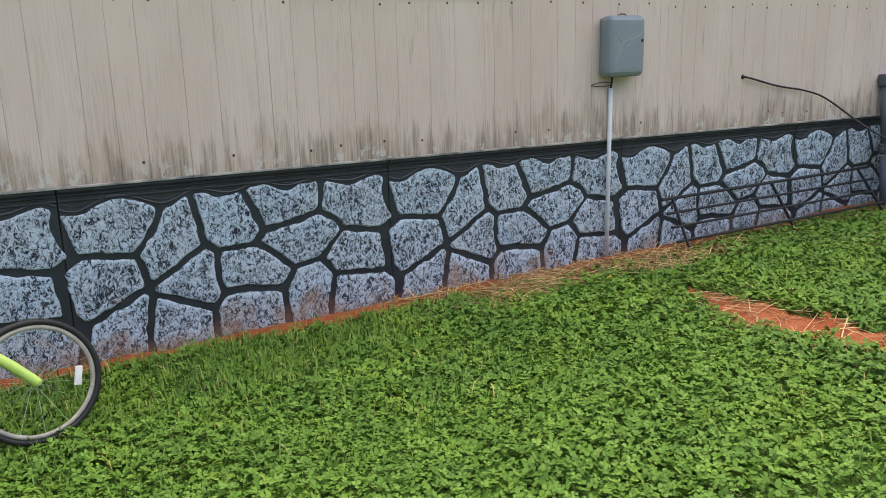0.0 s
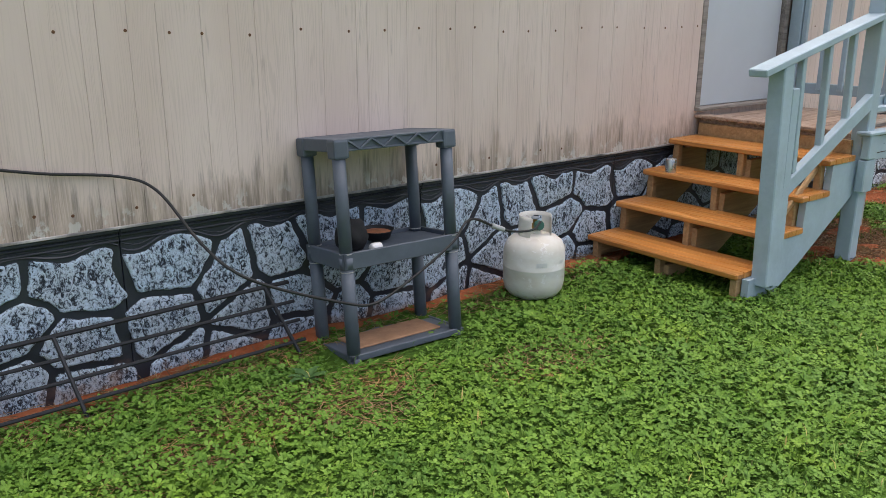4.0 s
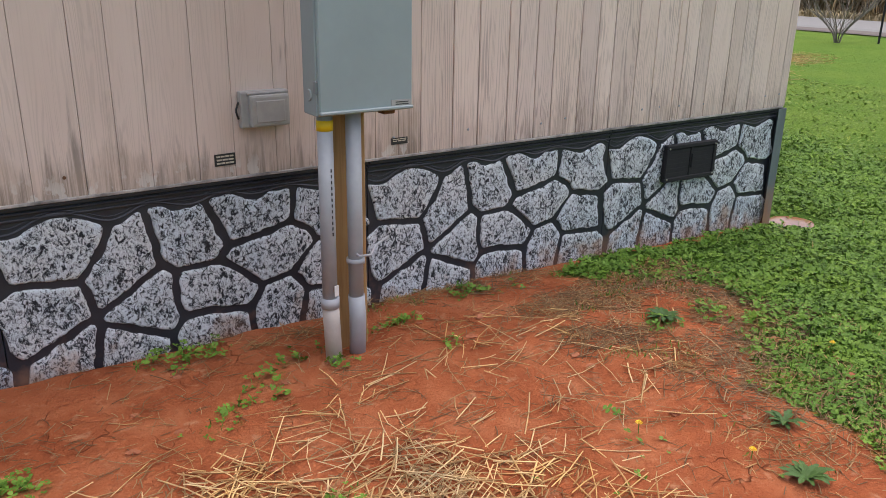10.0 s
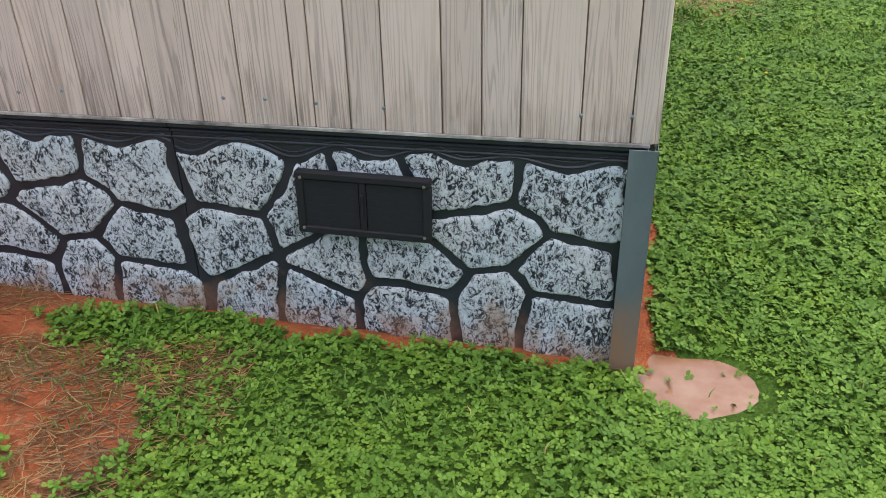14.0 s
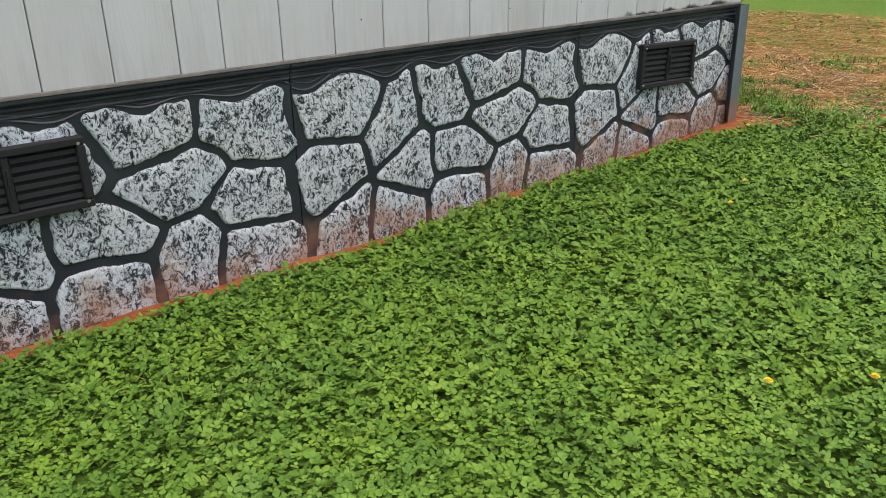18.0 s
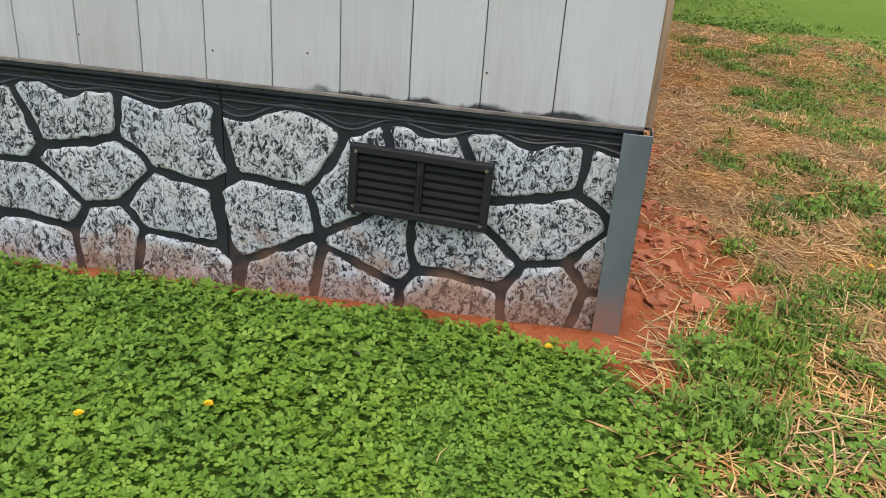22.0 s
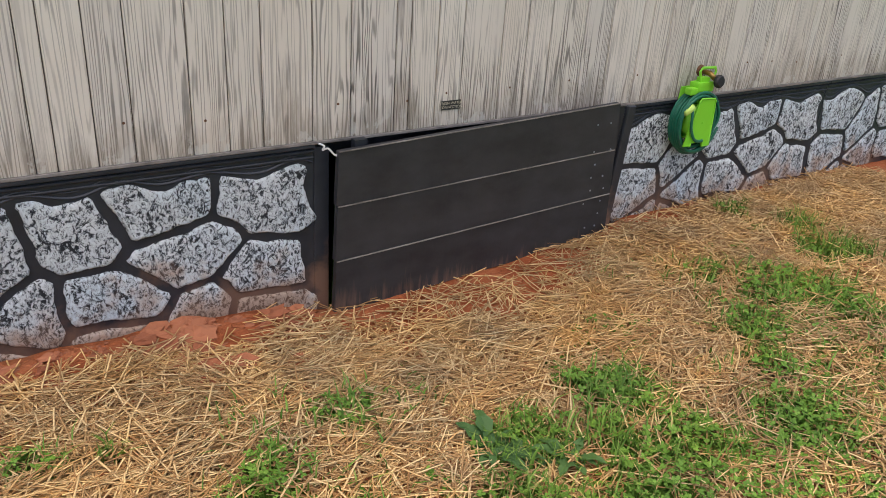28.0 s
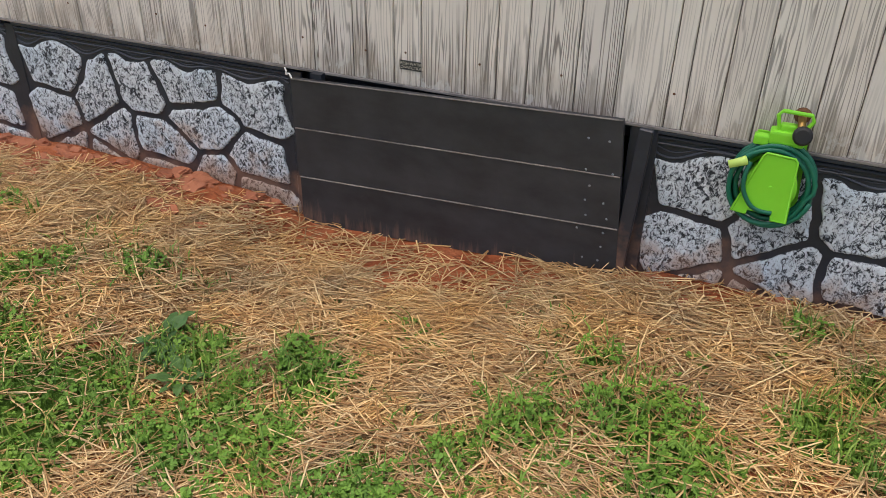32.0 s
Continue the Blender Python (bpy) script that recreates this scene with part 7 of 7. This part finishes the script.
def dandelion(x, y, s=1.0):
    g = ground_at(x, y)
    th = thing("dandelion", pose(x, y, g, rz=random.Random(x).uniform(0, 360)), "yellow dandelion flower in the lawn", "flower", "dandelions")
    part("stem", tube([(0, 0, 0), (0.004, 0, 0.05 * s)], 0.0016, 5), M_GRASS, th)
    bm = bmesh.new()
    for layer, (n, rad, z) in enumerate(((14, 0.017, 0.0), (11, 0.012, 0.004), (7, 0.007, 0.007))):
        for k in range(n):
            a = 2 * math.pi * (k + 0.5 * layer) / n
            c, d = math.cos(a), math.sin(a)
            p = [bm.verts.new(v) for v in ((0.004, 0, 0.05 * s + z), (0.004 + c * rad * s - d * 0.0016, d * rad * s + c * 0.002, 0.052 * s + z + 0.003), (0.004 + c * rad * s + d * 0.002, d * rad * s - c * 0.002, 0.052 * s + z + 0.003))]
            bm.faces.new(p)
    part("petals", bm, M_YELLOW, th, "bright yellow petals")


for x, y in ((-12.70, -0.50), (-2.87, -1.51), (-2.68, -1.82), (-1.64, -1.47), (1.69, 2.0), (1.87, 2.21), (0.87, 3.11), (0.76, 3.40), (0.26, 4.24), (-0.68, 5.41), (-0.71, 5.50)):
    dandelion(x, y, 0.75)


def weed(x, y, r, count, label):
    """A low rosette of lobed leaves."""
    local = random.Random(int(x * 1000))
    th = thing("weed", pose(x, y, ground_at(x, y)), label, "weed", "broad-leaved weeds")
    for k in range(count):
        a = 2 * math.pi * k / count + local.uniform(-0.25, 0.25)
        length, lift = r * local.uniform(0.65, 1.15), local.uniform(0.15, 0.75)
        d, side = Vector((math.cos(a), math.sin(a), 0)), Vector((-math.sin(a), math.cos(a), 0))
        bm = bmesh.new()
        rows = []
        for i in range(7):
            t = i / 6
            c = d * length * t + Vector((0, 0, 0.012 + length * lift * math.sin(t * 2.2) * 0.6))
            w = length * 0.17 * math.sin(math.pi * min(1, t * 0.92 + 0.06)) * (1.25 if i % 2 else 0.75)
            rows.append([bm.verts.new(c - side * w), bm.verts.new(c - Vector((0, 0, w * 0.25))), bm.verts.new(c + side * w)])
        for p, q in zip(rows, rows[1:]):
            for j in (0, 1):
                bm.faces.new((p[j], p[j + 1], q[j + 1], q[j]))
        part("leaf", bm, M_WEED, th)


M_WEED = leaf("weed_leaf", (0.035, 0.085, 0.025), (0.065, 0.135, 0.040), (0.11, 0.20, 0.06))
for x, y, r, count in ((-2.06, -0.92, 0.085, 22), (-2.38, -1.74, 0.07, 12), (-2.62, -1.98, 0.08, 14), (-6.28, -0.62, 0.11, 10), (-10.15, -0.52, 0.09, 10)):
    weed(x, y, r, count, "blue-green leafy weed growing from the red clay")
for x, y, r, count in ((-3.27, 5.48, 0.13, 12), (-3.46, 5.62, 0.12, 11), (-3.33, 5.55, 0.10, 10), (-1.28, 5.20, 0.09, 10)):
    weed(x, y, r, count, "dark broad-leaved weed spreading over the straw")
for pts in (((-1.13, -0.62, 0.0), (-1.08, -0.56, 0.10), (-1.03, -0.47, 0.18), (-0.99, -0.41, 0.20)), ((-1.06, -0.70, 0.0), (-1.0, -0.69, 0.035), (-0.90, -0.68, 0.045), (-0.82, -0.67, 0.03))):
    st = obj("grass_stalk", tube(curve_points([(x, y, ground_at(x, y) + z) for x, y, z in pts], 5), 0.0022, 5, taper=0.4), M_GRASS)
    tagged(st, "long pale grass stalk bent over the clover", "grass stalk", "grass stalks")


def pebble(x, y, s, material, label, category):
    bm = bmesh.new()
    bmesh.ops.create_icosphere(bm, subdivisions=2, radius=s)
    for v in bm.verts:
        v.co *= 1 + 0.25 * noise.noise(v.co / s * 1.3 + Vector((x, y, 0)))
        v.co.z *= 0.65
    ob = obj("pebble", bm, material, smooth=True)
    ob.location = (x, y, ground_at(x, y) + s * 0.35)
    tagged(ob, label, category)


pebble(0.373, 3.705, 0.026, M_CONCRETE, "small pale stone lying in the clover", "stone")
pebble(-5.15, -0.42, 0.035, M_CLODS, "round lump of red clay beside the porch", "stone")
bm = beam((-6.65, -1.02, ground_at(-6.65, -1.02) + 0.010), (-6.53, -0.99, ground_at(-6.53, -0.99) + 0.012), 0.045, 0.018, 0.003)
tagged(obj("wood_scrap", bm, M_GREYWOOD), "short weathered wood offcut on the ground", "wood scrap")

# ---------------------------------------------------------------- road, scrub and trees beyond the lawn
ROAD_A, ROAD_B = Vector((17.5, -40.0, 0)), Vector((21.0, 60.0, 0))


def ribbon(name, a, b, off, width, z, material, label, category):
    d = (b - a).normalized()
    s = Vector((d.y, -d.x, 0))
    steps = 60
    bm = bmesh.new()
    prev = None
    for k in range(steps + 1):
        c = a.lerp(b, k / steps) + s * (off + 0.12 * math.sin(k * 1.7))
        row = [bm.verts.new((c.x + s.x * width * e, c.y + s.y * width * e, z - (0.03 if abs(e) == 0.5 else 0))) for e in (-0.5, -0.42, 0, 0.42, 0.5)]
        if prev:
            for p, q in zip(range(4), range(1, 5)):
                bm.faces.new((prev[p], prev[q], row[q], row[p]))
        prev = row
    bmesh.ops.recalc_face_normals(bm, faces=bm.faces[:])
    tagged(obj(name, bm, material), label, category, kind="structure")


ribbon("road", ROAD_A, ROAD_B, 3.6, 6.0, 0.03, M_ASPHALT, "worn grey asphalt road across the lawn", "road")
ribbon("road_shoulder", ROAD_A, ROAD_B, 0.4, 1.9, 0.0, M_GRAVEL, "dark gravel shoulder along the road", "road shoulder")


def road_sign(x, y):
    g = ground_at(x, y)
    th = thing("stop_sign", pose(x, y, g, rz=-70), "red octagonal road sign on a thin steel post", "road sign")
    part("post", box((0.05, 0.03, 2.1), (0, 0, 1.0), bevel=0.004), M_STEEL, th)
    oct_pts = [(0.38 * math.cos(math.pi / 8 + k * math.pi / 4), 1.75 + 0.38 * math.sin(math.pi / 8 + k * math.pi / 4)) for k in range(8)]
    bm = plate(oct_pts, 0.006)
    bmesh.ops.translate(bm, vec=(0, -0.025, 0), verts=bm.verts[:])
    part("plate", bm, plain("sign_red", (0.45, 0.02, 0.025), 0.4), th)
    part("post_band", box((0.055, 0.035, 0.3), (0, 0, 1.22), bevel=0.004), M_WHITEPLASTIC, th, "white reflective band")


road_sign(16.3, 8.05)


def foliage(bm, centre, radii, count, size, local):
    for _ in range(count):
        while True:
            p = Vector((local.uniform(-1, 1), local.uniform(-1, 1), local.uniform(-1, 1)))
            if 0.25 < p.length < 1.0:
                break
        p = Vector((p.x * radii[0], p.y * radii[1], p.z * radii[2])) + centre
        d = Vector((local.gauss(0, 1), local.gauss(0, 1), local.gauss(0, 1))).normalized()
        s = d.orthogonal().normalized()
        a, b = d * size * local.uniform(0.6, 1.4), s * size * 0.55 * local.uniform(0.6, 1.3)
        bm.faces.new([bm.verts.new(p - a), bm.verts.new(p + b), bm.verts.new(p + a), bm.verts.new(p - b)])


def tree(x, y, height, seed, material, label, low=0.1):
    local = random.Random(seed)
    g = ground_at(x, y)
    th = thing("tree", pose(x, y, g), label, "tree", "trees beyond the road")
    bm = tube([(0, 0, -0.1), (0.1, 0, height * 0.35), (local.uniform(-0.3, 0.3), 0.1, height * 0.75)], 0.16, 8, taper=0.3)
    crown = bmesh.new()
    for k in range(9):
        a = local.uniform(0, 6.28)
        z0 = height * local.uniform(0.15, 0.6)
        tip = Vector((math.cos(a) * height * 0.3, math.sin(a) * height * 0.3, z0 + height * local.uniform(0.05, 0.3)))
        tube([(0, 0, z0), tip * 0.6 + Vector((0, 0, z0 * 0.4)), tip], 0.05, 5, bm, taper=0.3)
        foliage(crown, tip, (height * 0.24, height * 0.24, height * 0.18), 240, 0.15, local)
    foliage(crown, Vector((0, 0, height * (0.30 + low))), (height * 0.42, height * 0.42, height * 0.34), 650, 0.17, local)
    part("trunk", bm, M_BARK, th)
    part("crown", crown, material, th)


lt = random.Random(77)
for k in range(26):
    y = -34 + k * 3.6 + lt.uniform(-1, 1)
    x = 31.0 + lt.uniform(-1.5, 4.5) + 0.035 * y
    tree(x, y, lt.uniform(5.5, 9.0), 200 + k, M_FARLEAF if lt.random() < 0.72 else M_BROWNLEAF, "dark dense tree in the roadside wood")


def scrub(name, x0, x1, y0, y1, count, material, label, tall):
    local = np.random.default_rng(count)
    x, y = local.uniform(x0, x1, count), local.uniform(y0, y1, count)
    x = x + 0.035 * y
    blade_field(name, x, y, tall, label, material, wide=0.02)


scrub("dry_verge_grass", 25.2, 28.0, -34, 58, 26000, M_DRYGRASS, "tall dry tan grass along the far verge", 0.34)
scrub("roadside_scrub", 27.5, 30.5, -34, 58, 9000, M_BROWNLEAF, "brown scrub below the trees", 1.1)


def far_wood(name, x0, x1, y0, y1, count, tall, material, label):
    """The dense wood behind the first trees: many small leaf clumps under an uneven roofline."""
    local = np.random.default_rng(count)
    y = local.uniform(y0, y1, count)
    x = local.uniform(x0, x1, count) + 0.035 * y
    roof = tall * (0.75 + 0.5 * fbm(x * 0.2, y, 0.22, 231, 4))
    z = ground_height(x, y) + roof * local.uniform(0.0, 1.0, count)
    d = local.normal(0, 1, (count, 3))
    d /= np.linalg.norm(d, axis=1)[:, None]
    s = np.cross(d, local.normal(0, 1, (count, 3)))
    s /= np.linalg.norm(s, axis=1)[:, None]
    c = np.stack([x, y, z], 1)
    size = local.uniform(0.10, 0.26, count)[:, None]
    verts = np.stack([c - d * size, c + s * size * 0.6, c + d * size, c - s * size * 0.6], 1)
    tagged(mesh_from(name, verts.reshape(-1, 3), np.arange(4 * count), np.full(count, 4), material), label, "woodland")


far_wood("wood_green", 31.0, 36.0, -36, 60, 60000, 7.5, M_FARLEAF, "dense dark green wood behind the roadside trees")
far_wood("wood_brown", 29.6, 34.0, -36, 60, 22000, 4.5, M_BROWNLEAF, "bare brown brushwood at the edge of the wood")


def shrub(x, y, tall=1.0, wide=1.0, seed=31, mulch=True):
    """A leafless shrub of many upright stems on a mulch ring."""
    local = random.Random(seed)
    g = ground_at(x, y)
    th = thing("bare_shrub", pose(x, y, g), "leafless grey multi-stemmed shrub on the lawn" if mulch else "low spreading leafless shrub beside the road", "shrub", "bare shrubs")
    for k in range(11):
        a = 2 * math.pi * k / 11 + local.uniform(-0.2, 0.2)
        out = local.uniform(0.35, 0.8) * wide
        h = local.uniform(1.5, 2.3) * tall
        pts = [(0.05 * math.cos(a), 0.05 * math.sin(a), -0.05), (0.18 * out * math.cos(a), 0.18 * out * math.sin(a), h * 0.3), (0.6 * out * math.cos(a), 0.6 * out * math.sin(a), h * 0.7), (out * math.cos(a), out * math.sin(a), h)]
        pts = curve_points(pts, 4)
        stem = part("stem", tube(pts, 0.016, 6, taper=0.25), M_BARK, th)
        for j in range(16):
            base = pts[local.randrange(3, len(pts))]
            b = a + local.uniform(-1.4, 1.4)
            l = local.uniform(0.2, 0.55)
            tw = tube([base, base + Vector((math.cos(b) * l * 0.5, math.sin(b) * l * 0.5, l * 0.5)), base + Vector((math.cos(b) * l * 0.7, math.sin(b) * l * 0.7, l))], 0.006, 4, taper=0.4)
            part("twig", tw, M_BARK, stem)
    if mulch:
        part("mulch", lathe([(0.0, 0.035), (0.25, 0.03), (0.42, 0.005), (0.45, -0.02)], 20), plain("dark_mulch", (0.035, 0.022, 0.015), 0.95, 0, 0.4, 20, 0.6), th, "dark mulch ring")


shrub(6.9, 0.3)
shrub(15.6, 8.75, 0.55, 1.7, 57, False)


# ---------------------------------------------------------------- truck parked on the dark strip beside the road
def parked_truck(x, y, turn):
    """A white truck; local x runs towards its front, the wheels stand at z = 0."""
    th = thing("truck", pose(x, y, ground_at(x, y), rz=turn), "white parked truck with polished wheels on the dark verge", "truck")
    white = plain("white_truck_paint", (0.74, 0.76, 0.78), 0.3, 0, 0.03, 3, 0.03)
    dark = plain("truck_window_glass", (0.02, 0.024, 0.028), 0.08)
    cab = [(-1.9, 0.62), (-0.62, 0.62), (-0.62, 0.78), (-0.52, 1.02), (-0.30, 1.16), (0.30, 1.16), (0.52, 1.02), (0.62, 0.72), (0.62, 0.34), (1.00, 0.34), (1.08, 0.62), (1.08, 1.28), (0.96, 1.52), (0.15, 1.66), (-0.20, 2.40), (-0.45, 2.52), (-1.9, 2.52)]
    part("cab", plate(cab, 2.15), white, th)
    part("window", plate([(-1.35, 1.62), (-0.02, 1.62), (-0.32, 2.30), (-1.35, 2.30)], 2.17), dark, th, "dark side glass")
    part("windscreen", beam((0.17, -0.9, 1.74), (0.17, 0.9, 1.74), 0.02, 0.02, 0.0), dark, th)
    part("bumper", box((0.16, 2.25, 0.36), (1.10, 0, 0.52), bevel=0.04, segs=2), white, th)
    part("bumper_guard", tube([(1.12, -1.12, 0.36), (1.24, -1.02, 0.40), (1.28, -0.4, 0.46), (1.28, 0.4, 0.46), (1.24, 1.02, 0.40), (1.12, 1.12, 0.36)], 0.04, 8), M_CHROME, th, "bright steel guard", smooth=True)
    part("tow_bracket", box((0.10, 0.10, 0.30), (1.22, -1.02, 0.50), bevel=0.02), M_CHROME, th)
    part("grille", box((0.05, 1.2, 0.6), (1.09, 0, 1.0), bevel=0.02), M_CHROME, th)
    for side in (-1, 1):
        part("headlight", box((0.06, 0.26, 0.2), (1.08, side * 0.86, 1.05), bevel=0.03), M_WHITEPLASTIC, th)
        part("step", box((1.1, 0.18, 0.30), (-1.25, side * 1.04, 0.50), bevel=0.03), M_STEEL, th)
        part("mirror", box((0.10, 0.20, 0.42), (0.10, side * 1.28, 1.95), bevel=0.03), M_RUBBER, th)
    part("chassis", box((7.2, 0.9, 0.22), (-2.4, 0, 0.66), bevel=0.01), M_STEEL, th)
    part("cargo_box", box((5.0, 2.4, 2.5), (-4.55, 0, 2.15), bevel=0.03), white, th)
    for wx in (0.0, -5.0):
        for side in (-1, 1):
            wheel = part("wheel", lathe([(0.29, -0.12), (0.40, -0.13), (0.485, -0.10), (0.51, -0.04), (0.51, 0.04), (0.485, 0.10), (0.40, 0.13), (0.29, 0.12)], 36), M_RUBBER, th, "black tyre", smooth=True)
            wheel.matrix_local = pose(wx, side * 1.0, 0.51, -90 * side)
            part("rim", lathe([(0.30, -0.10), (0.375, 0.132), (0.335, 0.125), (0.30, 0.07), (0.14, 0.09), (0.12, 0.15), (0.0, 0.16)], 32), M_CHROME, wheel, "polished steel rim", smooth=True)
            for k in range(10):
                a = 2 * math.pi * k / 10
                hole_part = part("hand_hole", lathe([(0, 0.004), (0.026, 0.004), (0.030, 0)], 8), M_RUBBER, wheel)
                hole_part.location = (0.235 * math.cos(a), 0.235 * math.sin(a), 0.082)


parked_truck(19.2, 16.6, -48)
